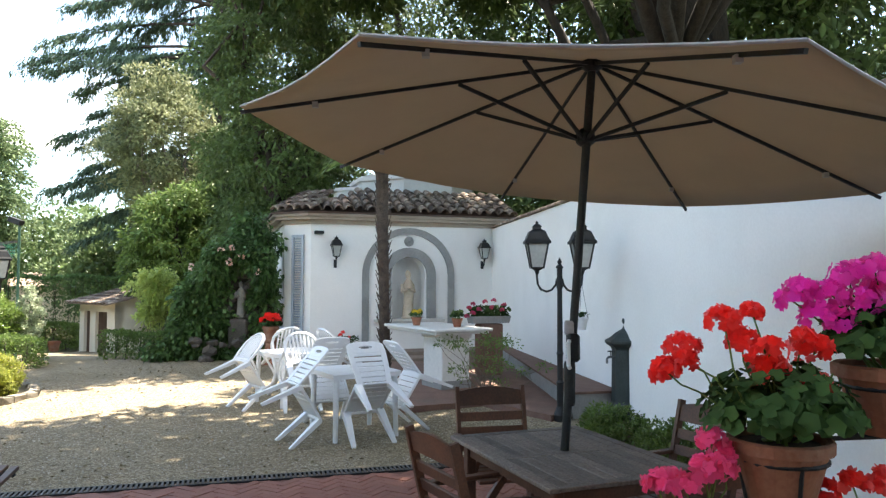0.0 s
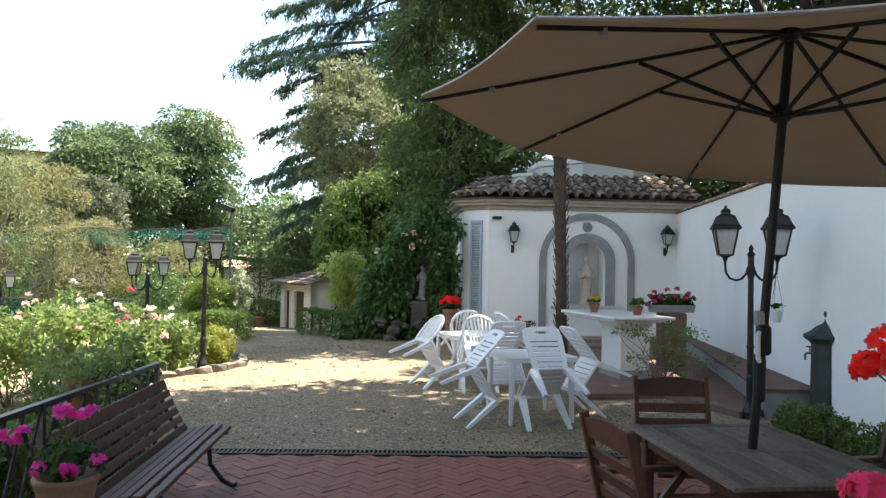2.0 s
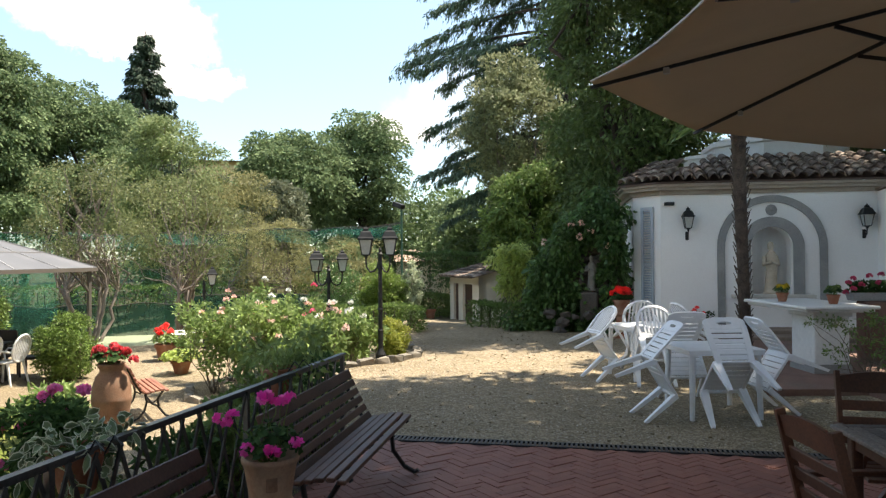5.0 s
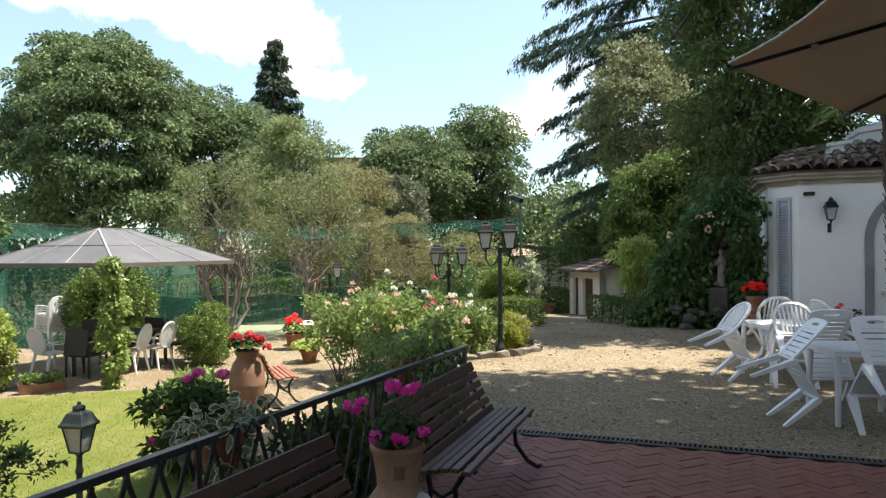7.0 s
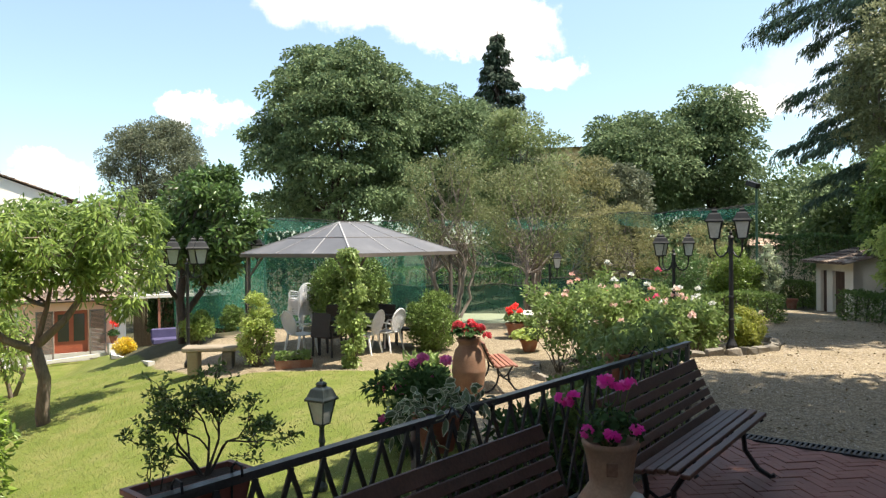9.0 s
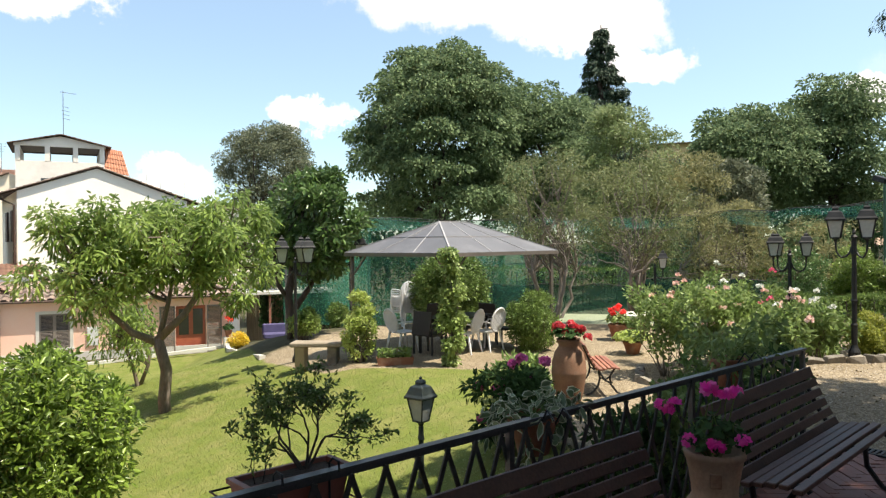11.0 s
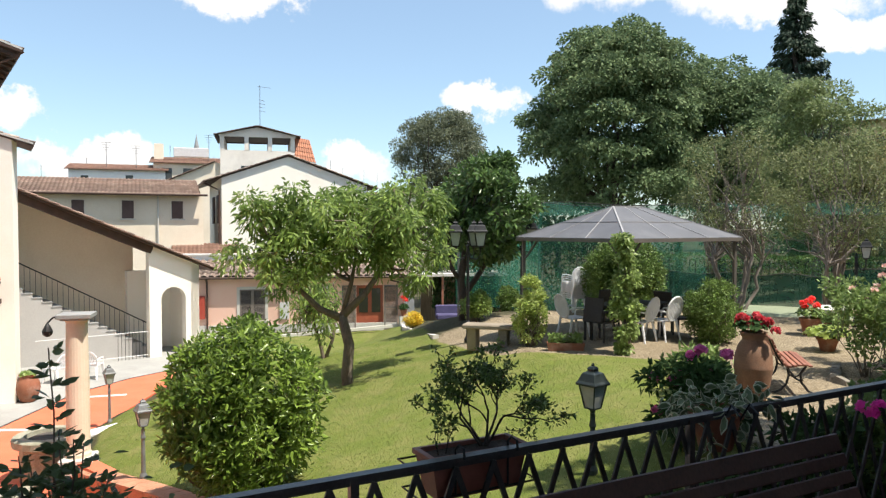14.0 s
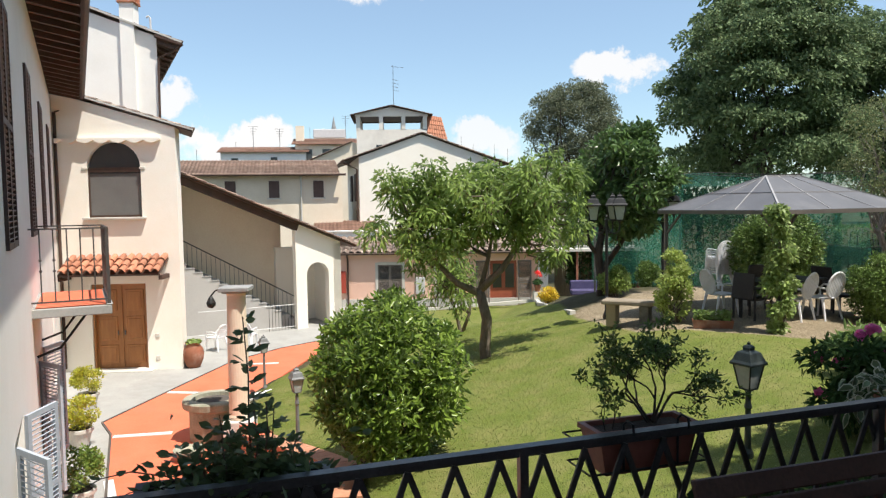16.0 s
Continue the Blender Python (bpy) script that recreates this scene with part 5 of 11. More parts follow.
roof_sheet("roof", [(9.75, -0.22, 7.28), (9.75, 9, 7.28), (3.97, 9, 9.27), (3.97, -0.22, 9.27)], TILE, gab)
for y, z, w, h in ((1.9, 5.9, 1.1, 1.75), (5.2, 5.9, 1.1, 1.75), (1.0, 4.0, 0.7, 0.9)):
    part("shutter", boxes(((-0.05, y, z), (0.1, w, h))), SHUT_BROWN, gab)
part("gutter", tube(bmesh.new(), [(-1.03, -0.2, 7.46), (-1.03, 9, 7.46)], 0.07, 6), DARKWOOD, gab)
part("downpipe", tube(bmesh.new(), [(-0.95, 0.1, 7.4), (-0.12, 0.1, 7.0), (-0.12, 0.1, 0)], 0.06, 6), DARKWOOD, gab)
part("gable_vent", boxes(((7.0, -0.03, 6.3), (0.35, 0.06, 0.35))), DARKGLASS, gab)

far = thing("ochre_house", place(-43.1, -14.5, -3.0, 99), "long ochre house with brown shutters and tiled roof", "house")
fw = bmesh.new()
prism(fw, [(0, 0, 0), (11.4, 0, 0), (11.4, 0, 6.65), (0, 0, 6.65)], (0, 6, 0))
part("wall", fw, OCHRE, far)
roof_sheet("roof", [(-0.3, -0.5, 6.66), (11.25, -0.5, 6.66), (11.25, 3, 7.72), (-0.3, 3, 7.72)], TILE_MIX, far)
part("gutter", tube(bmesh.new(), [(-0.3, -0.55, 6.66), (11.6, -0.55, 6.66)], 0.07, 6), DARKWOOD, far)
for x in (2.1, 4.75, 7.3, 9.95):
    window_in(far, x, 5.80, 0.62, 1.02, 0, SHUT_BROWN)
part("downpipe", tube(bmesh.new(), [(8.9, -0.1, 6.6), (8.9, -0.1, 3.0)], 0.05, 6), PALESTONE, far)
low = thing("low_annex", place(-42.3, -8.5, -3.0, 95), "low annex with red tiled roof", "house")
part("wall", boxes(((5.6, 2, 1.6), (3.6, 4, 3.2))), OCHRE, low)
roof_sheet("roof", [(3.7, -0.3, 3.2), (7.5, -0.3, 3.2), (7.5, 2.5, 3.8), (3.7, 2.5, 3.8)], TILE_TOWN, low)

tow = thing("roof_loggia", place(-61.95, -3.1, -1.0, 90), "tower with an open rooftop loggia", "tower")
part("body", boxes(((3.0, 3, 4.5), (6.0, 6, 9.4))), LOGGIA, tow)
for x in (0.15, 2.1, 4.0, 5.85):
    part("pillar", boxes(((x, 0.15, 9.75), (0.34, 0.3, 1.2))), LOGGIA, tow)
    part("pillar", boxes(((x, 5.8, 9.75), (0.34, 0.3, 1.2))), LOGGIA, tow)
part("beam", boxes(((3.0, 0.15, 10.42), (6.2, 0.32, 0.2)), ((0.1, 3, 10.42), (0.3, 6, 0.2)), ((5.9, 3, 10.42), (0.3, 6, 0.2))), LOGGIA, tow)
# back beam coloured dark for the shade inside the loggia
part("back_beam", boxes(((3.0, 5.8, 10.46), (6.2, 0.32, 0.12))), DARKWOOD, tow)
tg = bmesh.new()
prism(tg, [(0, 0, 10.5), (6.0, 0, 10.5), (3.0, 0, 11.12)], (0, 6, 0))
part("gable", tg, LOGGIA, tow)
roof_sheet("roof", [(-0.5, 6.3, 10.40), (-0.5, -0.4, 10.40), (3.0, -0.4, 11.22), (3.0, 6.3, 11.22)], TILE_FAR, tow)
roof_sheet("roof", [(6.5, -0.4, 10.40), (6.5, 6.3, 10.40), (3.0, 6.3, 11.22), (3.0, -0.4, 11.22)], TILE_FAR, tow)
roof_sheet("roof", [(6.0, 0.3, 8.6), (7.8, 0.3, 8.3), (7.3, 0.9, 10.3), (6.1, 0.9, 10.5)], TILE_RED, tow)
part("ceiling", boxes(((3.0, 3.0, 10.50), (5.7, 5.6, 0.05))), DARKWOOD, tow)
part("window", boxes(((2.3, -0.03, 7.6), (1.3, 0.1, 0.6))), DARKGLASS, tow)
an = bmesh.new()
tube(an, [(3.2, 0.5, 11.3), (3.2, 0.5, 14.7)], 0.024, 5)
for z, w in ((14.6, 0.9), (13.5, 0.4), (13.2, 0.45), (12.9, 0.4), (12.6, 0.45)):
    tube(an, [(3.2 - w * 0.2, 0.5, z), (3.2 + w, 0.5, z - 0.1)], 0.02, 4)
part("antenna", an, STEEL, tow)

def aerial(h):
    """A thin mast with a few cross bars."""
    bm = bmesh.new()
    tube(bm, [(0, 0, 0), (0, 0, h)], 0.035, 4)
    for k in range(4):
        tube(bm, [(0, -0.5 + 0.1 * k, h - 0.25 * k), (0, 0.5 - 0.1 * k, h - 0.25 * k)], 0.02, 4)
    return bm


town = thing("white_house", place(-78, -18.2, -3.0, 94), "far white house with red tiled roof", "house")
part("wall", boxes(((4.4, 3, 5.3), (8.9, 6, 10.7))), PLASTER, town)
roof_sheet("roof", [(-0.4, -0.4, 10.6), (9.2, -0.4, 10.6), (9.2, 3, 11.4), (-0.4, 3, 11.4)], TILE_TOWN, town)
for x, z in ((1.4, 9.6), (5.5, 9.7), (7.4, 8.4)):
    window_in(town, x, z, 0.7, 0.8, 0)
town2 = thing("ochre_town_house", place(-79.6, -10.6, -3.0, 93), "far ochre town house with roof terrace", "house")
part("wall", boxes(((4.0, 3, 5.8), (8.0, 6, 11.6))), OCHRE, town2)
roof_sheet("roof", [(-0.4, -0.4, 11.5), (8.4, -0.4, 11.5), (8.4, 3, 12.4), (-0.4, 3, 12.4)], TILE_TOWN, town2)
for x in (1.3, 3.4):
    window_in(town2, x, 10.4, 1.0, 1.2, 0)
part("chimney", boxes(((0.4, 2, 12.6), (0.9, 0.9, 2.2))), OCHRE, town2)
part("water_tank", boxes(((3.6, 4, 13.0), (3.6, 2, 1.0)), bevel=0.05), WHITEMETAL, town2)
shed_w = thing("hipped_outhouse", place(-62, -9.0, -3.0, 93), "old outhouse with sloping roof", "house")
so = bmesh.new()
prism(so, [(0, 0, 0), (7, 0, 0), (7, 0, 9.8), (5.5, 0, 10.2), (0, 0, 7.8)], (0, 5, 0))
part("wall", so, OCHRE, shed_w)
roof_sheet("roof", [(0, 5, 7.85), (0, -0.3, 7.85), (5.5, -0.3, 10.25), (5.5, 5, 10.25)], TILE_FAR, shed_w)
spire = thing("bell_tower", place(-139.6, -11.1, -4.0), "distant brick bell tower with pointed spire", "tower")
part("shaft", boxes(((0, 0, 8.5), (2.4, 2.4, 17))), TILE_RED, spire)
part("spire", lathe(bmesh.new(), [(1.5, 17), (1.1, 17.4), (0.15, 22.2), (0.02, 23)], 8), GREYSTONE, spire)
row_x = random.Random(4)
for i in range(7):                                     # roofs along the horizon
    yy = -34 + i * 9.5
    hs = thing("distant_house", place(-112 - row_x.uniform(0, 25), yy, -3.0, 90 + row_x.uniform(-5, 5)), "distant plastered house with tiled roof", "house", "distant houses")
    h = 9.5 + row_x.uniform(0, 2.5)
    part("wall", boxes(((4.5, 4, h / 2), (9, 8, h))), row_x.choice([OCHRE, CREAM, PLASTER]), hs)
    roof_sheet("roof", [(-0.5, -0.5, h), (9.5, -0.5, h), (9.5, 4, h + 1.4), (-0.5, 4, h + 1.4)], TILE_FAR, hs, pitch=0.5, step=0.9)
    for x in (1.5, 5.5, 8.0):
        part("aerial", aerial(row_x.uniform(2.5, 5.0)), STEEL, hs).location = (x, 3.9, h + 1.2)
    for x in (2.0, 4.5, 7.0):
        window_in(hs, x, h - 1.6, 0.9, 1.2, 0)
for x, y, z, h in ((-79.2, -15.0, 7.84, 2.6), (-79.3, -12.2, 7.86, 2.3), (-81.0, -5.2, 8.9, 2.8)):
    part("mast", aerial(h), STEEL, thing("roof_antenna", place(x, y, z), "thin metal aerial on a far roof", "antenna", "roof aerials"))
villa = thing("yellow_villa", place(-59.5, 54.0, 0, 40), "far yellow villa behind the trees", "house")
part("wall", boxes(((5, 4, 6.05), (12, 8, 12.1))), YELLOW, villa)
roof_sheet("roof", [(-1.6, -0.8, 11.9), (11.8, -0.8, 11.9), (11.8, 4, 12.6), (-1.6, 4, 12.6)], TILE_FAR, villa, pitch=0.4, step=0.6)
for x in (1.5, 5.0, 8.5):
    window_in(villa, x, 9.8, 1.2, 1.8, 0)

# ---- trees and shrubs ----


def bush(name, x, y, z, clumps, leaves, leaf_len, leaf_w, material, label, category="shrub", seed=1, stems=5, bark=None, droop=0.1, shell=0.45,
         group="", spread=0.9, under=0.6, stem_r=0.014, fine=False):
    """A shrub: thin stems and a leafy mass of clumps, given about its foot."""
    rng = np.random.default_rng(seed)
    t = thing(name, place(x, y, z), label, category, group)
    bm = bmesh.new()
    for i in range(stems):
        k = clumps[rng.integers(len(clumps))]
        limb(bm, (rng.normal(0, 0.05), rng.normal(0, 0.05), -0.1), (k[0], k[1], k[2]), stem_r, stem_r * 0.3, rng, 0.08, 4, 5)
    part("branchwork", bm, bark or BARK, t, smooth=True)
    pos, d = clump_points(rng, clumps, leaves, shell, under)
    leaf_cloud("foliage", pos, d, leaf_len, leaf_w, material, t, droop=droop, rng=rng, spread=spread, fine=fine)
    return t


def hedge(name, p, q, width, z, height, leaves, material, label, seed=1, leaf=0.05):
    """A clipped hedge between two points, leaves over all its faces, with twigs inside."""
    rng = np.random.default_rng(seed)
    p, q = np.array(p, float), np.array(q, float)
    ln = np.linalg.norm(q - p)
    t = thing(name, place(p[0], p[1], z, math.degrees(math.atan2(q[1] - p[1], q[0] - p[0]))), label, "hedge")
    core = bmesh.new()
    for i in range(max(3, int(ln / 0.25))):
        x = (i + 0.5) * 0.25
        tube(core, [(min(x, ln), rng.normal(0, width * 0.1), -0.3), (min(x, ln) + rng.normal(0, 0.1), rng.normal(0, width * 0.2), height * 0.9)], 0.015, 4)
    part("branchwork", core, BARK_DARK, t)
    u = rng.random((leaves, 3))
    pos = np.stack([u[:, 0] * ln, (u[:, 1] - 0.5) * width, u[:, 2] * height], 1)
    d = np.zeros_like(pos)
    f = rng.random(leaves)
    bump = 0.05 * np.sin(pos[:, 0] * 3.1 + seed) + rng.normal(0, 0.02, leaves)
    top, s1, s2, e1, e2 = f < 0.34, (f >= 0.34) & (f < 0.62), (f >= 0.62) & (f < 0.86), (f >= 0.86) & (f < 0.93), f >= 0.93
    pos[top, 2] = height + bump[top]
    d[top, 2] = 1
    pos[s1, 1] = width / 2 + bump[s1]
    d[s1, 1] = 1
    pos[s2, 1] = -width / 2 - bump[s2]
    d[s2, 1] = -1
    pos[e1, 0] = bump[e1]
    d[e1, 0] = -1
    pos[e2, 0] = ln + bump[e2]
    d[e2, 0] = 1
    leaf_cloud("foliage", pos, d, leaf, leaf * 0.6, material, t, rng=rng, spread=0.7)
    return t


# the pair of great lime trees behind the garden
tree("lime_tree", -33.6, 17.8, -1.5, 13.0, (0, 0, 7.9), (4.4, 4.4, 5.9), 380, 0.78, 84000, 0.20, 0.115, LEAF_LIME, BARK_DARK, "broad dark green lime tree in full leaf", trunk_r=0.4, seed=11, bottom=-0.7, droop=0.5, flat=0.58, under=0.2, spread=0.5)
tree("lime_tree", -34.5, 24.5, -1.5, 11.5, (0, 0, 7.3), (4.0, 4.0, 5.0), 270, 0.74, 48000, 0.20, 0.115, LEAF_LIME, BARK_DARK, "dark green lime tree beside a taller one", trunk_r=0.35, seed=12, bottom=-0.7, droop=0.5, flat=0.58, under=0.2, spread=0.5)
tree("round_tree", -58.2, 14.7, -3.0, 14.0, (0, 0, 10.5), (4.0, 4.0, 4.0), 300, 0.62, 34000, 0.22, 0.085, LEAF_GREYG, BARK_DARK, "round grey-green tree with fine leaves", trunk_r=0.3, seed=13, bottom=-0.8, limbs=20)
tree("holm_oak", -28.4, 35.0, -0.5, 11.0, (0, 0, 6.0), (3.8, 3.8, 3.9), 140, 1.0, 34000, 0.235, 0.13, LEAF_LIME, BARK_DARK, "broad green oak with lobed crown", trunk_r=0.35, seed=15, bottom=-0.7, droop=0.4, flat=0.6, under=0.2, spread=0.5)
tree("holm_oak", -25.9, 39.2, -0.5, 12.5, (0, 0, 6.8), (2.6, 2.6, 4.9), 120, 0.95, 26000, 0.235, 0.13, LEAF_LIME, BARK_DARK, "tall green oak behind a broader one", trunk_r=0.35, seed=16, bottom=-0.8, droop=0.4, flat=0.6, under=0.2, spread=0.5)
tree("tall_tree", -22.6, 20.2, -0.7, 8.0, (0, 0, 4.85), (2.3, 2.3, 3.1), 90, 0.55, 22000, 0.15, 0.065, LEAF_TALL, BARK_GREY, "pale olive-green tree behind the crape myrtles", trunk_r=0.14, seed=17, bottom=-0.8, stems=3, limbs=12)
tree("crape_myrtle", -17.7, 13.1, -0.65, 5.2, (-0.1, 0, 3.4), (1.55, 1.55, 1.75), 60, 0.36, 7000, 0.085, 0.035, LEAF_MYRT, BARK_GREY, "crape myrtle with many pale stems and thin leaves", trunk_r=0.055, seed=18, bottom=-0.9, stems=7, fork=0.30, limbs=9, shell=0.2, under=0.8)
tree("crape_myrtle", -15.15, 13.9, -0.65, 5.0, (0.1, 0, 3.2), (1.55, 1.55, 1.6), 60, 0.36, 7800, 0.085, 0.035, LEAF_MYRT, BARK_GREY, "crape myrtle with many pale stems and olive leaves", trunk_r=0.05, seed=19, bottom=-0.9, stems=6, fork=0.32, limbs=9, shell=0.2, under=0.8)
tree("yellowing_tree", -17.2, 19.8, -0.65, 4.0, (0, 0, 2.3), (2.0, 1.5, 1.5), 50, 0.4, 8000, 0.12, 0.035, LEAF_AUTUMN, BARK_GREY, "low yellowing tree behind the net", trunk_r=0.06, seed=20, bottom=-0.9, stems=5, limbs=7)
tree("yellowing_tree", -15.0, 21.5, -0.65, 3.4, (0, 0, 1.7), (1.9, 1.6, 1.5), 40, 0.45, 8000, 0.12, 0.035, LEAF_AUTUMN, BARK_GREY, "low yellowing shrub tree behind the net", trunk_r=0.05, seed=21, bottom=-0.9, stems=5, limbs=7)
tree("yellowing_tree", -20.2, 21.2, -0.65, 6.0, (0, 0, 3.6), (1.5, 1.4, 2.2), 40, 0.45, 8000, 0.14, 0.05, LEAF_AUTUMN, BARK_GREY, "yellowing tree among green ones", trunk_r=0.05, seed=22, bottom=-0.9, stems=4, limbs=7)
tree("grey_shrub_tree", -22.1, 25.9, -0.65, 6.0, (0, 0, 4.0), (1.5, 1.5, 2.0), 45, 0.5, 8000, 0.2, 0.09, LEAF_GREYG, BARK_GREY, "grey-green shrub tree behind the net", trunk_r=0.08, seed=23, bottom=-0.9)

# wooded slope behind the huts
wood_rng = np.random.default_rng(31)
WOOD = [(-26.8, 48, 5.6, 3.2, 0), (-19.2, 40.7, 6.0, 3.0, 1), (-22.7, 44.5, 7.2, 3.4, 2), (-16.0, 44.0, 8.0, 3.6, 0), (-30.5, 52.0, 7.0, 3.8, 2), (-13.5, 38.0, 7.4, 3.4, 1),
        (-13.6, 34.5, 3.6, 2.2, 2), (-13.8, 31.5, 4.6, 2.4, 0), (-22.8, 32.5, 3.2, 2.0, 1), (-27.2, 40.5, 4.2, 2.5, 0), (-9.0, 34.0, 9.0, 3.8, 0), (-35, 46, 6, 3.6, 1), (-40, 40, 6.5, 3.8, 0), (-45, 34, 6.5, 3.8, 1),
        (-29.0, 27.0, 4.6, 2.6, 0), (-41.5, 18.0, 5.5, 3.2, 0), (-42.0, 11.5, 5.0, 2.8, 1), (-33.0, 31.5, 5.2, 2.8, 1)]
for i, (x, y, h, r, kind) in enumerate(WOOD):
    tree("wood_tree", x, y, -1.0, h, (0, 0, h * 0.55), (r, r, h * 0.52), 60, r * 0.26, 4400, 0.31, 0.16, (LEAF_OAK, LEAF_LIME, LEAF_DARK)[kind], BARK_DARK,
         "green tree of the wooded slope", trunk_r=0.2, seed=40 + i, bottom=-0.9, group="wooded slope")

# dense evergreens round the chapel
EVER = [(-4.9, 21.0, 13.0, 2.2, 2.4, LEAF_OAK, 30000), (-8.2, 22.6, 5.0, 1.5, 1.5, LEAF_HEDGE, 14000), (-1.7, 24.0, 15.5, 3.8, 4.2, LEAF_OAK, 30000), (3.5, 24.5, 15.0, 4.0, 4.2, LEAF_DARK, 26000),
        (9.5, 22.5, 14.0, 4.2, 4.2, LEAF_DARK, 20000), (11.0, 16.0, 15.0, 3.6, 3.6, LEAF_DARK, 24000), (-6.9, 24.5, 7.6, 1.6, 1.7, LEAF_OAK, 15000), (6.6, 19.0, 13.5, 3.0, 3.0, LEAF_DARK, 20000)]
for i, (x, y, h, rx, ry, lm, nl) in enumerate(EVER):
    tree("evergreen_tree", x, y, -0.3, h, (0, 0, h * 0.53), (rx, ry, h * 0.5), 210, rx * 0.27, int(nl * (1.7 if x < 0 else 1.0)), 0.165 if x < 0 else 0.28, 0.07 if x < 0 else 0.125, lm, BARK_DARK, "dense dark evergreen tree near the chapel", trunk_r=0.35, seed=70 + i, bottom=-0.95, group="evergreens", droop=0.6)
tree("pale_tree", -10.2, 26.0, -0.3, 10.2, (0, 0, 6.7), (2.2, 1.8, 3.1), 150, 0.42, 24000, 0.16, 0.065, LEAF_PALE, BARK_GREY, "pale grey-green tree in sun", trunk_r=0.14, seed=80, bottom=-0.95, under=0.6)


def conifer(name, x, y, z, height, reach, seed, label, step=2.0, low=0.26, top=0.4, per=520, leaf=(0.34, 0.09), lm=None, front=0.5, droop=0.10, rows=5, hang=0.09):
    """A conifer: a straight trunk with tiers of flat boughs that arch and droop at their tips."""
    rng = np.random.default_rng(seed)
    t = thing(name, place(x, y, z), label, "tree")
    bm = bmesh.new()
    limb(bm, (0, 0, -0.3), (0, 0, height), height * 0.021, 0.05, rng, 0.01, 8, 10)
    arms = bmesh.new()
    pos, out = [], []
    boughs = []
    h = height * low
    while h < height * 0.985:
        for k in range(rows):
            a = rng.uniform(0, 2 * math.pi)
            rr = reach * (1.0 - (1 - top) * (h / height - low) / (1 - low)) * rng.uniform(0.65, 1.12)
            if math.sin(a) < -0.25:
                rr *= front
            boughs.append((h + rng.normal(0, 0.10 * step), a, rr))
        h += step * rng.uniform(0.8, 1.2)
    for hh, a, rr in boughs:
        tip = np.array([math.cos(a) * rr, math.sin(a) * rr, hh - droop * rr])
        limb(arms, (0, 0, hh), tip, 0.07, 0.015, rng, 0.03, 5, 5)
        side = np.array([-math.sin(a), math.cos(a), 0])
        n = int(per * rr / reach) + 30
        f = rng.uniform(0.12, 1.03, n)
        w = (0.26 * rr * (1.1 - f) + 0.05 * rr) * rng.normal(0, 0.8, n)
        base = np.array([0, 0, hh])[None] * (1 - f)[:, None] + tip[None] * f[:, None]
        arch = 0.35 * np.sin(math.pi * f) * droop * rr - 0.12 * np.abs(w) - np.abs(rng.normal(0, hang, n)) * (1 + f)
        pos.append(base + side[None] * w[:, None] + np.stack([np.zeros(n), np.zeros(n), arch], 1))
        out.append(np.array([math.cos(a), math.sin(a), -0.45])[None] + side[None] * np.sign(w)[:, None] * 0.8)
    part("trunk", bm, BARK_DARK, t, smooth=True)
    pieces("bough", arms, BARK_DARK, t)
    leaf_cloud("crown", np.concatenate(pos), np.concatenate(out), leaf[0], leaf[1], lm or LEAF_CEDAR, t, droop=0.5, rng=rng, spread=0.4)
    return t


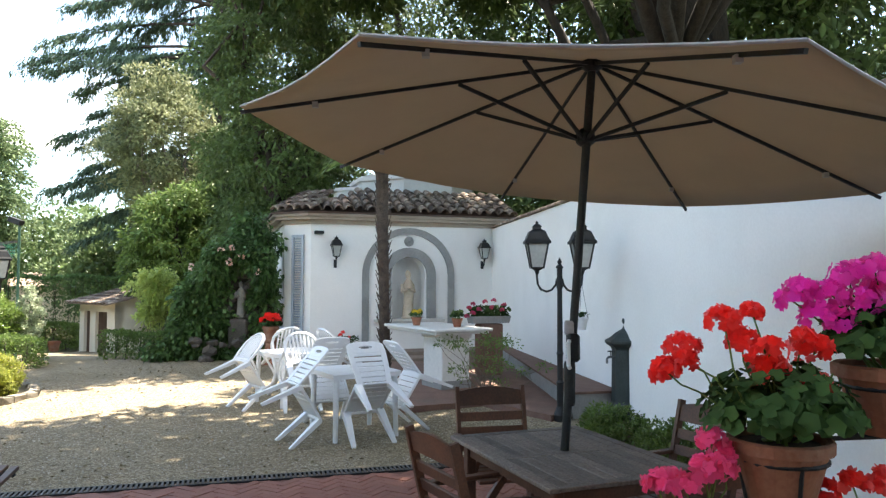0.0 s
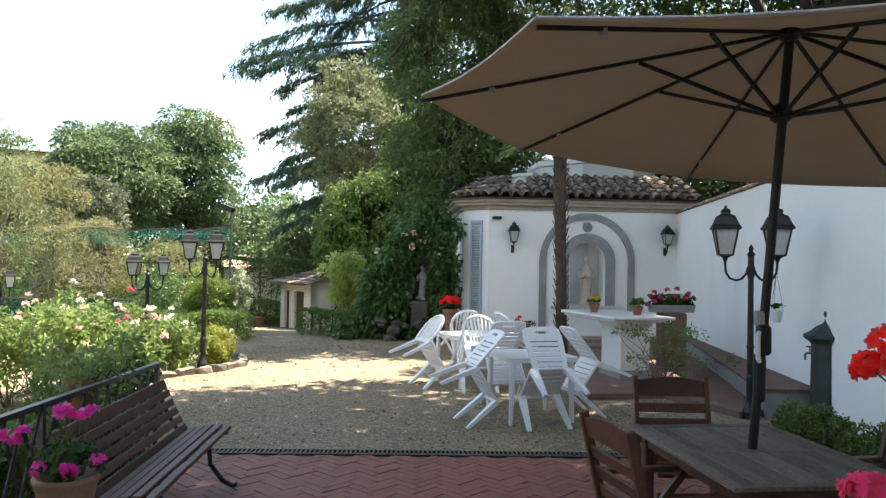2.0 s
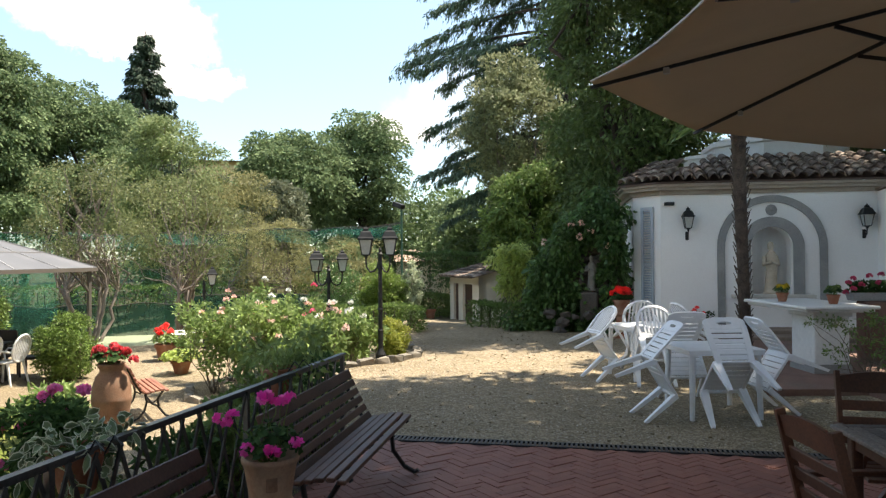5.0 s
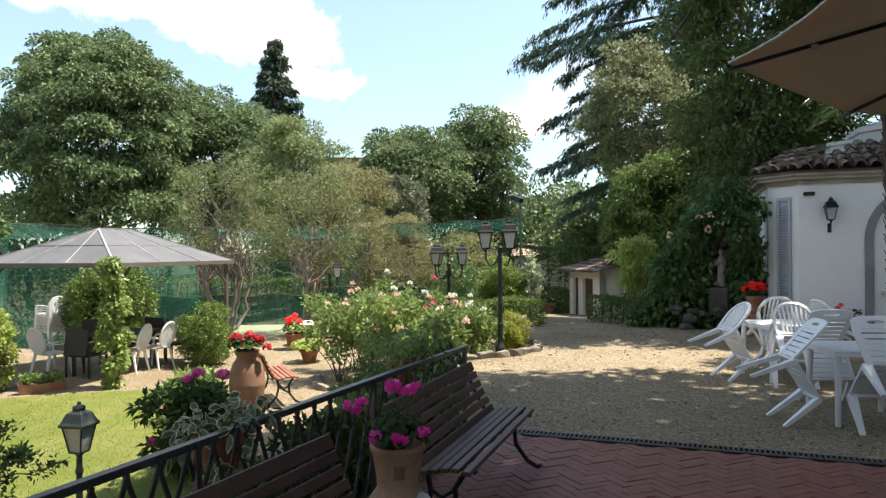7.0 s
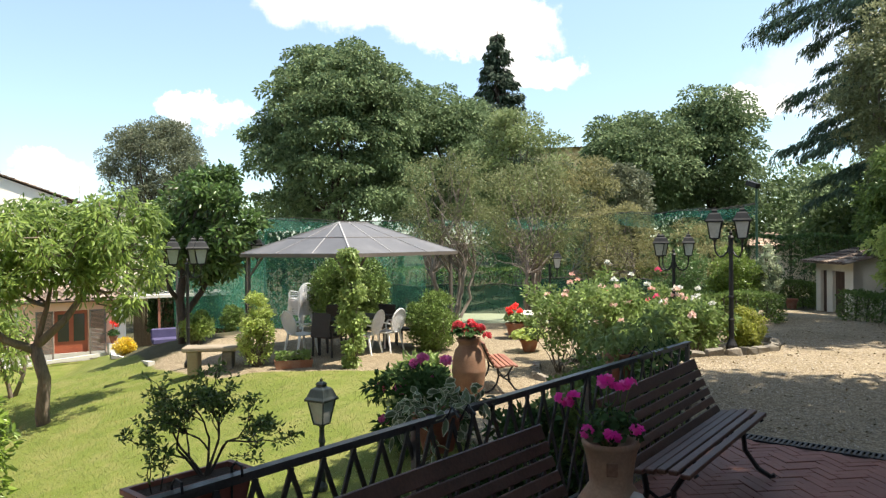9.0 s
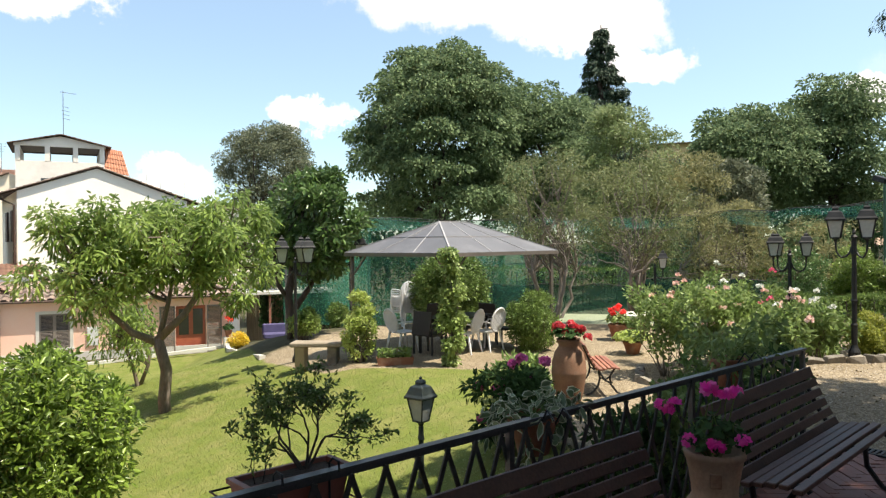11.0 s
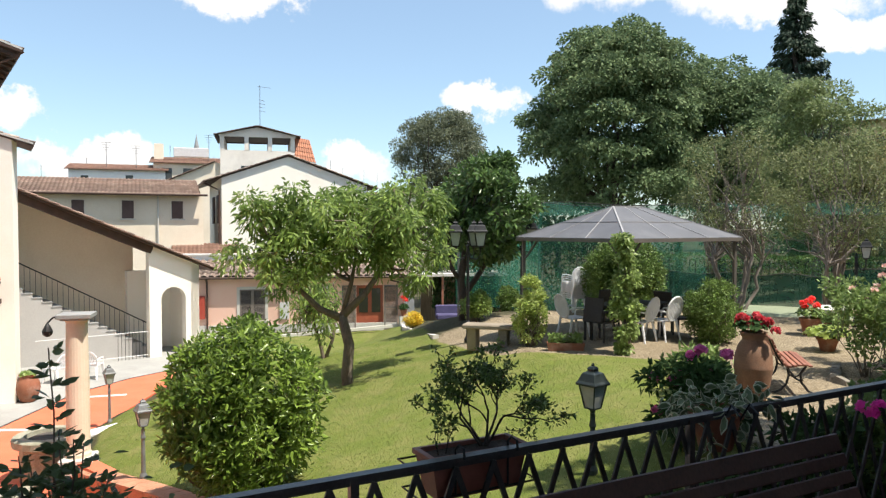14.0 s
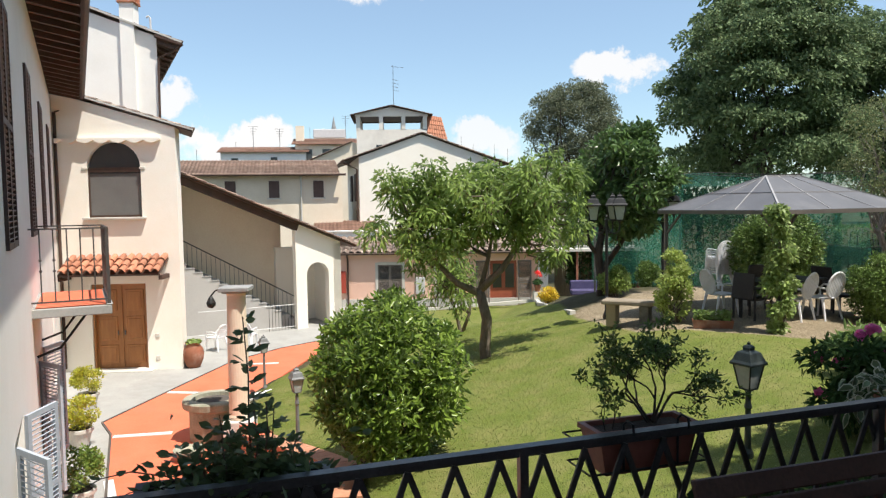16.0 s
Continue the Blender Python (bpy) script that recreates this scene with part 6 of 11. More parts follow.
def cedar(x, y, height, reach, seed, label, extra=(), step=1.25, low=0.14, rows=8, front=0.35, dense=7):
    """A cedar: arched boughs in loose tiers, each fringed with drooping sprays of needles."""
    rng = np.random.default_rng(seed)
    t = thing("cedar", place(x, y, -0.3), label, "tree")
    bm, arms = bmesh.new(), bmesh.new()
    limb(bm, (0, 0, -0.3), (0, 0, height), height * 0.021, 0.05, rng, 0.01, 8, 10)
    part("trunk", bm, BARK_DARK, t, smooth=True)
    boughs = [(h, radians(a), r) for h, a, r in extra]
    h = height * low
    while h < height * 0.97:
        for k in range(rows):
            a = rng.uniform(0, 2 * math.pi)
            r = reach * (1.05 - 0.6 * (h / height - low) / (1 - low)) * rng.uniform(0.55, 1.1)
            boughs.append((h + rng.normal(0, 0.3 * step), a, r * (front if math.sin(a) < -0.25 else 1.0)))
        h += step * rng.uniform(0.8, 1.2)
    pos, out = [], []
    for hh, a, r in boughs:
        d = np.array([math.cos(a), math.sin(a), 0.0])
        side = np.array([-d[1], d[0], 0.0])
        rise = rng.uniform(0.02, 0.16)

        def along(f):
            return d * r * f + np.array([0, 0, hh + r * (rise * f * 1.6 - (rise + 0.22) * f * f)])
        tube(arms, [along(f) for f in (0, 0.2, 0.4, 0.6, 0.8, 1.0)], [0.08, 0.07, 0.055, 0.04, 0.025, 0.01], 5)
        for j in range(int(r * dense) + 4):
            f = rng.uniform(0.22, 1.0) ** 0.8
            s = rng.choice((-1, 1))
            ln = (0.36 * r * (1.02 - f) + 0.6) * rng.uniform(0.6, 1.2)
            way = d * rng.uniform(0.5, 0.9) + side * s * rng.uniform(0.35, 0.9)
            way /= np.linalg.norm(way)
            n = int(27 * ln) + 6
            u = rng.random(n)
            sag = -rng.uniform(0.30, 0.62) * u ** 1.8 * ln
            p = along(f)[None] + way[None] * (u * ln)[:, None] + rng.normal(0, 0.05, (n, 3))
            p[:, 2] += sag + rng.normal(0, 0.03, n) + 0.05
            pos.append(p)
            out.append(np.tile(way * 0.8 + np.array([0, 0, -0.5]), (n, 1)) - np.array([0, 0, 0.5])[None] * u[:, None])
    pieces("bough", arms, BARK_DARK, t)
    leaf_cloud("crown", np.concatenate(pos), np.concatenate(out), 0.21, 0.05, LEAF_CEDAR, t, droop=0.35, rng=rng, spread=0.35)
    return t


cedar(-9.7, 30.4, 21.0, 6.2, 91, "tall blue-green cedar with layered drooping boughs",
      ((11.9, 195, 7.6), (11.4, 205, 6.2), (12.9, 188, 6.8), (13.8, 200, 5.6), (10.7, 185, 5.5), (9.7, 196, 4.6), (8.6, 198, 6.0), (8.2, 185, 5.4), (7.3, 204, 5.0), (6.5, 195, 6.4),
       (6.2, 208, 5.2), (5.2, 190, 5.2), (4.4, 200, 5.0), (15.2, 195, 6.0), (16.8, 190, 5.4), (14.4, 182, 5.0), (9.2, 178, 4.4), (7.0, 180, 4.6)))
cedar(-5.5, 33.5, 22.0, 6.0, 92, "tall cedar behind the chapel evergreens", (), 2.0, 0.3, 5, 0.4, 3)
conifer("spruce", -61.0, 51.8, 0.0, 25.2, 5.4, 93, "tall dark spruce with spiky tiers", 0.95, 0.3, 0.12, 300, (0.46, 0.16), LEAF_CYP, 1.0, 0.03, 7, 0.22)


# tall tree whose crown, mostly out of view, is laid out to shade the terrace
def shade_tree(x, y, seed):
    rng = np.random.default_rng(seed)
    t = thing("shade_tree", place(x, y, 0), "old tall tree behind the wall, its crown over the terrace", "tree")
    bm = bmesh.new()
    tops = []
    for k, (dx, dy, dz, r) in enumerate(((-4.3, -5.2, 9.8, 0.26), (-1.5, -6.5, 10.4, 0.22), (1.2, -6.0, 10.0, 0.22), (-5.6, -8.8, 11.0, 0.22), (-2.2, -10.5, 11.0, 0.22), (1.0, -10.5, 11.0, 0.20),
                                         (-3.4, 3.6, 10.0, 0.2), (-6.6, 3.8, 10.5, 0.2), (0.0, 4.2, 10.0, 0.2), (-4.0, -12.6, 11.5, 0.18), (2.6, -2.0, 10.0, 0.2))):
        tops.append((dx, dy, dz))
        limb(bm, (0.03 * k, 0, 6.0), (dx, dy, dz), r * 0.72, 0.06, rng, 0.05, 7, 8)
    limb(bm, (0, 0, -0.3), (0.1, 0, 6.4), 0.50, 0.40, rng, 0.02, 6, 12)
    limb(bm, (0.1, 0, 5.9), (1.0, 0.2, 9.5), 0.34, 0.2, rng, 0.02, 6, 10)
    limb(bm, (0.1, 0, 5.9), (-0.7, 0.2, 9.0), 0.30, 0.2, rng, 0.02, 6, 10)
    limb(bm, (0.9, 0.7, -0.3), (1.7, 1.0, 9.5), 0.30, 0.18, rng, 0.02, 6, 10)
    cl = []
    for dx, dy, dz in tops:
        for i in range(8):
            s = rng.uniform(0.7, 1.2)
            c = (dx + rng.normal(0, 1.7), dy + rng.normal(0, 1.5), dz + rng.normal(0.5, 0.7))
            sx, sy = x + c[0] - 0.30 * c[2], y + c[1] - 0.36 * c[2]
            if sy < 7.5 and sx < -4.4:
                continue
            if sx < -1.2 and 7.6 + 0.55 * (sx + 5) < sy < 12.6 + 0.5 * (sx + 5):
                continue                                  # left open where sun should reach the drive
            cl.append((*c, s, s, s * 0.6))
            if rng.random() < 0.6:
                limb(bm, (dx, dy, dz), cl[-1][:3], 0.05, 0.015, rng, 0.08, 4, 5)
    for gx in np.arange(-6.6, 2.6, 1.05):             # unseen clumps set by where their shade should fall
        for gy in np.arange(-1.5, 15.6, 1.05):
            if gy < 7.6 and gx < (-5.3 if gy > 2.6 else -4.7):
                continue
            px, py, pz = gx + rng.normal(0, 0.25), gy + rng.normal(0, 0.25), rng.uniform(9.2, 11.4)
            lit = px < -1.6 and 8.2 + 0.55 * (px + 5) < py < 12.0 + 0.5 * (px + 5)
            if lit or py > 9.5 and px > 0 or rng.random() < 0.06:
                continue
            cl.append((px + 0.30 * pz - x, py + 0.36 * pz - y, pz, 1.0, 1.0, 0.5))
            near = min(tops, key=lambda e: math.dist(e, cl[-1][:3]))
            limb(bm, near, cl[-1][:3], 0.05, 0.015, rng, 0.06, 5, 5)
    # more unseen clumps, added to shade the lawn by the railing
    for px, py, pz in ((-6.2, 4.1, 9.8), (-5.9, 5.0, 10.4), (-6.3, 5.9, 9.6), (-5.5, 4.2, 10.8), (-6.0, 6.7, 10.2)):
        cl.append((px + 0.30 * pz - x, py + 0.36 * pz - y, pz, 1.0, 1.0, 0.5))
        near = min(tops, key=lambda e: math.dist(e, cl[-1][:3]))
        limb(bm, near, cl[-1][:3], 0.05, 0.015, np.random.default_rng(96), 0.06, 5, 5)
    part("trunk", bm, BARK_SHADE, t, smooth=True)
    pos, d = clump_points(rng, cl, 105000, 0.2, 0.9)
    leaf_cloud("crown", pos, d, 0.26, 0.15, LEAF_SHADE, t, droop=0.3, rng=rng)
    return t


shade_tree(4.6, 14.6, 95)

# garden trees
def forked_tree(name, x, y, z, stems, clumps, leaves, ll, lw, lm, bark, label, seed, droop, shell=0.15, spread=0.7):
    """A small tree from given stem lines and leafy clumps."""
    rng = np.random.default_rng(seed)
    t = thing(name, place(x, y, z), label, "tree")
    bm = bmesh.new()
    ends = []
    for pts, r0, r1 in stems:
        n = len(pts) - 1
        tube(bm, pts, [r0 + (r1 - r0) * i / n for i in range(n + 1)], 9)
        ends += [np.array(p, float) for p in pts[-2:]]
    for c in clumps:
        near = min(ends, key=lambda e: np.linalg.norm(e - np.array(c[:3])))
        limb(bm, near, c[:3], 0.03, 0.008, rng, 0.08, 4, 5)
    part("trunk", bm, bark, t, smooth=True)
    pos, d = clump_points(rng, clumps, leaves, shell, 0.8)
    leaf_cloud("crown", pos, d, ll, lw, lm, t, droop=droop, rng=rng, spread=spread, fine=True)
    return t


pr = np.random.default_rng(101)
PEACH = []
for cx, cy, cz, n, sp in ((-0.1, -1.35, 3.35, 16, 0.52), (0.0, 0.35, 3.55, 26, 0.62), (0.0, 1.45, 3.45, 18, 0.52), (0.1, -0.5, 3.0, 18, 0.5), (-0.1, 0.9, 2.7, 12, 0.55), (0.0, -1.6, 2.5, 9, 0.4), (0, 0.3, 4.0, 8, 0.4), (0.0, -1.2, 3.95, 7, 0.28), (0.0, 1.1, 4.05, 7, 0.32)):
    for i in range(n):
        s = pr.uniform(0.20, 0.36)
        PEACH.append((cx + pr.normal(0, sp), cy + pr.normal(0, sp), cz + pr.normal(0, sp * 0.55), s, s, s * 0.9))
forked_tree("peach_tree", -14.69, 1.72, -1.78,
            [([(0, 0.05, -0.2), (0, -0.02, 0.5), (0.02, 0.03, 1.1), (0, -0.12, 1.72)], 0.13, 0.10),
             ([(0, -0.12, 1.65), (0, -0.55, 1.85), (0, -1.0, 2.3), (0, -1.35, 3.0)], 0.085, 0.03),
             ([(0, -0.12, 1.68), (0.1, 0.35, 2.15), (0, 0.75, 2.7), (0, 1.2, 3.2)], 0.085, 0.03),
             ([(0, -0.1, 1.7), (-0.1, 0.1, 2.4), (0.1, 0.2, 3.1)], 0.06, 0.025)],
            PEACH, 13500, 0.145, 0.050, LEAF_PEACH, BARK, "leafy peach tree with forked trunk on the lawn", 102, 0.6)
SMALL = []
for i in range(34):
    s = pr.uniform(0.18, 0.32)
    SMALL.append((pr.normal(0, 0.3), pr.normal(-0.15, 0.34), 2.0 + pr.normal(0, 0.5), s, s, s))
forked_tree("young_fruit_tree", -18.6, 1.55, -2.35,
            [([(0, 0, -0.2), (0, 0.05, 0.5), (0, -0.05, 1.0), (0, -0.3, 1.9)], 0.07, 0.03), ([(0, 0.02, 0.6), (0, 0.25, 1.2), (0, 0.35, 2.0)], 0.055, 0.025)],
            SMALL, 1500, 0.15, 0.045, LEAF_PEACH, BARK, "young fruit tree with two stems on the lawn", 103, 0.7)
MAG = []
for i in range(90):
    d = pr.normal(0, 1, 3)
    d /= np.linalg.norm(d)
    s = pr.uniform(0.22, 0.38)
    MAG.append((0.2 + d[0] * 1.15, 0.75 + d[1] * 1.25 * pr.uniform(0.5, 1), 3.15 + d[2] * 1.5 * pr.uniform(0.6, 1), s, s, s))
forked_tree("loquat_tree", -18.3, 5.2, -0.95,
            [([(0, 0, -0.2), (0, 0.05, 0.6), (0, -0.05, 1.3), (0, 0.1, 2.2)], 0.14, 0.09), ([(0, 0.05, 0.9), (0, 0.5, 1.5), (0, 0.95, 2.3)], 0.09, 0.05),
             ([(0, 0, 1.2), (0, -0.3, 1.6), (0, -0.4, 2.3)], 0.07, 0.04)],
            MAG, 9000, 0.18, 0.085, LEAF_MAG, BARK_DARK, "dark glossy-leaved tree behind the garden lamps", 104, 0.2, 0.2, 1.0)

# laurel bush on the lawn
lr = np.random.default_rng(111)
LAUREL = []
for i in range(110):
    d = lr.normal(0, 1, 3)
    d /= np.linalg.norm(d)
    s = lr.uniform(0.16, 0.27)
    k = 1.0 if i < 85 else 0.55
    LAUREL.append((d[0] * 0.85 * k, d[1] * 0.83 * k, 1.20 + d[2] * 1.0 * k, s, s, s))
bush("laurel_bush", -9.5, -0.23, -1.85, LAUREL, 14500, 0.105, 0.042, LEAF_BAY, "rounded bright green laurel bush on the lawn", seed=112, stems=26, shell=0.3, stem_r=0.02, fine=True)

# roses
rr_ = np.random.default_rng(121)


def rose_bush(x, y, z, h, w, seed, n=1800, col=None):
    rng = np.random.default_rng(seed)
    cl = [(rng.normal(0, w * 0.42), rng.normal(0, w * 0.42), h * rng.uniform(0.35, 0.95), 0.20, 0.20, 0.17) for i in range(16)]
    t = bush("rose_bush", x, y, z, cl, n, 0.082, 0.048, LEAF_ROSE, "bushy rose with pink and white blooms", seed=seed, stems=12, group="rose bed", shell=0.1, under=0.9, bark=BARK, stem_r=0.01, fine=True)
    for i in range(7):
        k = cl[rng.integers(len(cl))]
        c = np.array(k[:3]) + np.array([rng.normal(0, 0.14), rng.normal(0, 0.14), 0.16 + abs(rng.normal(0, 0.13))])
        d = rng.normal(0, 1, (16, 3))
        d[:, 2] = np.abs(d[:, 2])
        d /= np.linalg.norm(d, axis=1)[:, None]
        leaf_cloud("bloom", c + d * 0.02, d, 0.054, 0.05, col or PET_ROSE, t, rng=rng, spread=0.35)
    return t


ROSES = [(-9.15, 9.15, 1.5), (-8.9, 9.6, 1.75), (-8.2, 9.2, 1.5), (-8.5, 10.4, 1.5), (-7.7, 9.7, 1.3), (-7.9, 10.7, 1.05), (-7.1, 10.1, 0.85), (-9.7, 10.2, 1.6), (-9.2, 11.1, 1.6), (-8.2, 11.5, 1.05), (-7.2, 9.4, 0.9)]
for i, (x, y, h) in enumerate(ROSES):
    rose_bush(x, y, float(ground_z(x, y)), h, 0.72, 130 + i, 2000, (PET_ROSE, PET_WHITE, PET_ROSE, PET_PINK, PET_WHITE)[i % 5])

# clipped shrubs and hedges
def round_shrub(name, x, y, r, rz, lm, label, seed, n=7000, leaf=0.05, zc=None, cone=0.0, full=70):
    rng = np.random.default_rng(seed)
    z = float(ground_z(x, y))
    zc = rz * 0.85 if zc is None else zc
    cl = []
    for i in range(full):
        d = rng.normal(0, 1, 3)
        d /= np.linalg.norm(d)
        k = 0.84 if i % 3 else rng.uniform(0.3, 0.7)
        s = r * rng.uniform(0.18, 0.28)
        taper = 1 - cone * (d[2] * 0.5 + 0.5)
        cl.append((d[0] * r * k * taper, d[1] * r * k * taper, zc + d[2] * rz * k, s * (1 - cone * 0.3), s * (1 - cone * 0.3), s))
    return bush(name, x, y, z, cl, n, leaf, leaf * 0.55, lm, label, seed=seed, stems=18, shell=0.3)


round_shrub("golden_ball_shrub", -6.62, 10.80, 0.33, 0.34, LEAF_GOLDGREEN, "round golden-green clipped shrub", 150, 6500, 0.04)
round_shrub("round_shrub", -9.32, 14.84, 0.60, 0.80, LEAF_BAY, "round green shrub by the net", 151, 11000, 0.06, 0.98)
round_shrub("ivy_column", -8.71, 15.2, 0.26, 0.86, LEAF_VAR, "tall stump covered in pale variegated ivy", 152, 6000, 0.05, 0.82)
round_shrub("dark_shrub", -10.6, 14.7, 0.7, 0.85, LEAF_IVY, "dark rounded shrub beside the hedge", 153, 7000, 0.06, 1.3)
round_shrub("bay_bush", -17.5, 9.47, 1.06, 1.1, LEAF_HEDGE, "large round bay bush behind the gazebo", 154, 26000, 0.085, 0.98, 0.0, 190)
round_shrub("box_bush", -12.75, 8.92, 0.58, 0.68, LEAF_HEDGE, "dense green box bush near the gazebo", 155, 13000, 0.055, 0.62, 0.0, 150)
round_shrub("feathery_shrub", -13.5, 5.25, 0.42, 0.76, LEAF_FEATHER, "feathery light green shrub", 156, 4000, 0.07, 0.74, 0.5)
round_shrub("low_green_shrub", -17.6, 5.35, 0.4, 0.34, LEAF_PEACH, "low light green shrub", 157, 3500, 0.08, 0.45)
round_shrub("wall_shrub", 1.72, 7.3, 0.34, 0.28, LEAF_HEDGE, "low leafy shrub at the foot of the wall", 158, 5000, 0.04, 0.2)
round_shrub("wall_shrub", 2.12, 6.7, 0.33, 0.25, LEAF_HEDGE, "low leafy shrub at the foot of the wall", 159, 4000, 0.04, 0.18)
round_shrub("yellow_flower_bush", -22.5, 4.75, 0.30, 0.24, PET_YELLOW, "mound of yellow flowers", 161, 2500, 0.06, 0.25)
round_shrub("white_flower_bush", -19.8, 7.0, 0.32, 0.40, LEAF_HEDGE, "flowering shrub with white blooms", 162, 2500, 0.07, 0.4)
hedge("hedge", (-10.6, 13.75), (-7.95, 14.2), 0.7, float(ground_z(-8.8, 14.0)) - 0.05, 0.74, 9000, LEAF_HEDGE, "clipped box hedge beside the drive", 171)
hedge("hedge", (-7.35, 16.0), (-5.75, 15.6), 0.7, 0, 0.55, 6000, LEAF_HEDGE, "clipped hedge by the hut", 172)
hedge("hedge", (-14.2, 23.4), (-12.7, 25.0), 0.8, -0.62, 0.8, 6000, LEAF_HEDGE, "clipped dark hedge along the path", 173, 0.08)
hedge("hedge", (-26.0, 14.0), (-14.0, 22.5), 0.9, -0.65, 1.35, 14000, LEAF_HEDGE, "long clipped hedge behind the net", 174, 0.10)

hedge("hedge", (-15.6, 25.3), (-11.8, 27.2), 1.0, -0.6, 2.4, 9000, LEAF_IVY, "tall dark hedge beyond the hut", 176, 0.1)

hedge("hedge", (-33.0, 8.2), (-27.5, 17.5), 1.2, -2.0, 3.3, 15000, LEAF_IVY, "tall dark hedge beyond the court net", 177, 0.16)

# ivy over the old wall
iv = np.random.default_rng(181)
ivy = thing("ivy", place(-4.78, 15.7, 0), "ivy and climbing roses over an old stone niche", "climber")
ICL = []
for i in range(230):
    x = iv.uniform(-1.75, 0.97)
    top = 2.7 + 0.35 * math.sin(3.1 * x)
    z = iv.uniform(0.05, top)
    if 0.05 < x < 0.72 and 0.45 < z < 2.0 or x < -1.4 + 0.50 * z:
        continue
    s = iv.uniform(0.2, 0.36)
    ICL.append((x, iv.normal(0, 0.14) + 0.16 * x, z, s, s * 0.8, s))
for k in range(26):                                # the overhang round the niche
    a = math.pi * k / 25
    ICL.append((min(0.92, 0.38 + 0.62 * math.cos(a)) + iv.normal(0, 0.05), -0.28 + iv.normal(0, 0.1), 1.75 + 0.62 * math.sin(a) + iv.normal(0, 0.05), 0.26, 0.3, 0.24))
bmv = bmesh.new()
for i in range(14):
    k = ICL[iv.integers(len(ICL))]
    limb(bmv, (k[0] + iv.normal(0, 0.2), 0.3, -0.1), k[:3], 0.03, 0.01, iv, 0.06, 5, 5)
part("branchwork", bmv, BARK_DARK, ivy)
pos_, d_ = clump_points(iv, ICL, 17000, 0.3, 0.8)
d_[:, 1] -= 0.6
leaf_cloud("foliage", pos_, d_, 0.11, 0.085, LEAF_IVY, ivy, droop=0.7, rng=iv, spread=0.5)
for cx, cz in ((0.1, 2.35), (0.35, 2.4), (0.55, 2.2), (-0.5, 2.0), (0.9, 1.9), (0.3, 2.1)):
    d = iv.normal(0, 1, (18, 3))
    d /= np.linalg.norm(d, axis=1)[:, None]
    leaf_cloud("bloom", np.array([cx, -0.62, cz]) + d * 0.03, d, 0.06, 0.06, PET_ROSE, ivy, rng=iv, spread=0.3)
bush("yellow_green_shrub", -6.62, 16.6, 0, [(iv.normal(0, 0.24), iv.normal(0, 0.2), iv.uniform(0.8, 1.85), 0.24, 0.24, 0.2) for i in range(26)], 3600, 0.11, 0.05, LEAF_FEATHER, "yellow-green shrub leaning over the hut", seed=182, shell=0.2, droop=0.5)

# ---- terrace ----
FD = (FENCE_B - FENCE_A).normalized()
F_HEAD = math.degrees(math.atan2(FD.y, FD.x))
DR_A, DR_B = Vector((-3.72, 5.68, 0)), Vector((2.9, 7.55, 0))          # the drain, at the terrace's far edge
DD = (DR_B - DR_A).normalized()
DN = Vector((-DD.y, DD.x, 0))
D_HEAD = math.degrees(math.atan2(DD.y, DD.x))

slab = bmesh.new()
prism(slab, [(-3.71, 5.64, -0.009), (2.92, 7.51, -0.009), (3.5, 1.7, -0.009), (0.28, -0.66, -0.009), (-2.0, -1.62, -0.009), (-2.02, -1.60, -0.009)], (0, 0, -0.11))
terrace = solo("terrace_floor", slab, MORTAR, "terrace of worn red bricks laid in herringbone", "floor", kind="structure")
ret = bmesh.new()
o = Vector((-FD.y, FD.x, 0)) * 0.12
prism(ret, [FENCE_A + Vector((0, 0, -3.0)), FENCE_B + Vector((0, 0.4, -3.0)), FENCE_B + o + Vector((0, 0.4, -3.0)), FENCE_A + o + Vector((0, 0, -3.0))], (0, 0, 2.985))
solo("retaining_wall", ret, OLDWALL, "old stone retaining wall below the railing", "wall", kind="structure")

drain = thing("drain_channel", Matrix.Translation(DR_A) @ pose(0, 0, 0, 0, 0, D_HEAD), "long dark slotted drain grating", "drain")
part("channel", boxes(((3.44, 0.0, -0.045), (6.88, 0.13, 0.05)), ((3.44, 0.075, -0.01), (6.88, 0.02, 0.035)), ((3.44, -0.075, -0.01), (6.88, 0.02, 0.035))), IRON, drain)
gb_ = bmesh.new()
for i in range(170):
    box(gb_, (0.02 + i * 0.0405, 0, 0.002), (0.020, 0.15, 0.012))
g_ = part("grating", gb_, RAIL_IRON, drain)
g_["kind"] = "stuff"

# railing
fence = thing("railing", Matrix.Translation(FENCE_A) @ pose(0, 0, -0.034, 0, -0.28, F_HEAD), "black iron railing with crossed lattice bars", "railing")
FL = (FENCE_B - FENCE_A).length
part("top_rail", boxes(((FL / 2, 0, 0.853), (FL + 0.06, 0.045, 0.014)), ((FL / 2, 0, 0.833), (FL, 0.012, 0.025))), RAILING_IRON, fence)
part("bottom_rail", boxes(((FL / 2, 0, 0.09), (FL, 0.03, 0.014))), RAILING_IRON, fence)
for x in (0.0, 0.33, 1.98, 3.63, 5.28, FL):
    part("post", boxes(((x, 0, 0.425), (0.032, 0.032, 0.85))), RAILING_IRON, fence)
RUN, ZB, ZT = 0.275, 0.097, 0.823
bars = {}
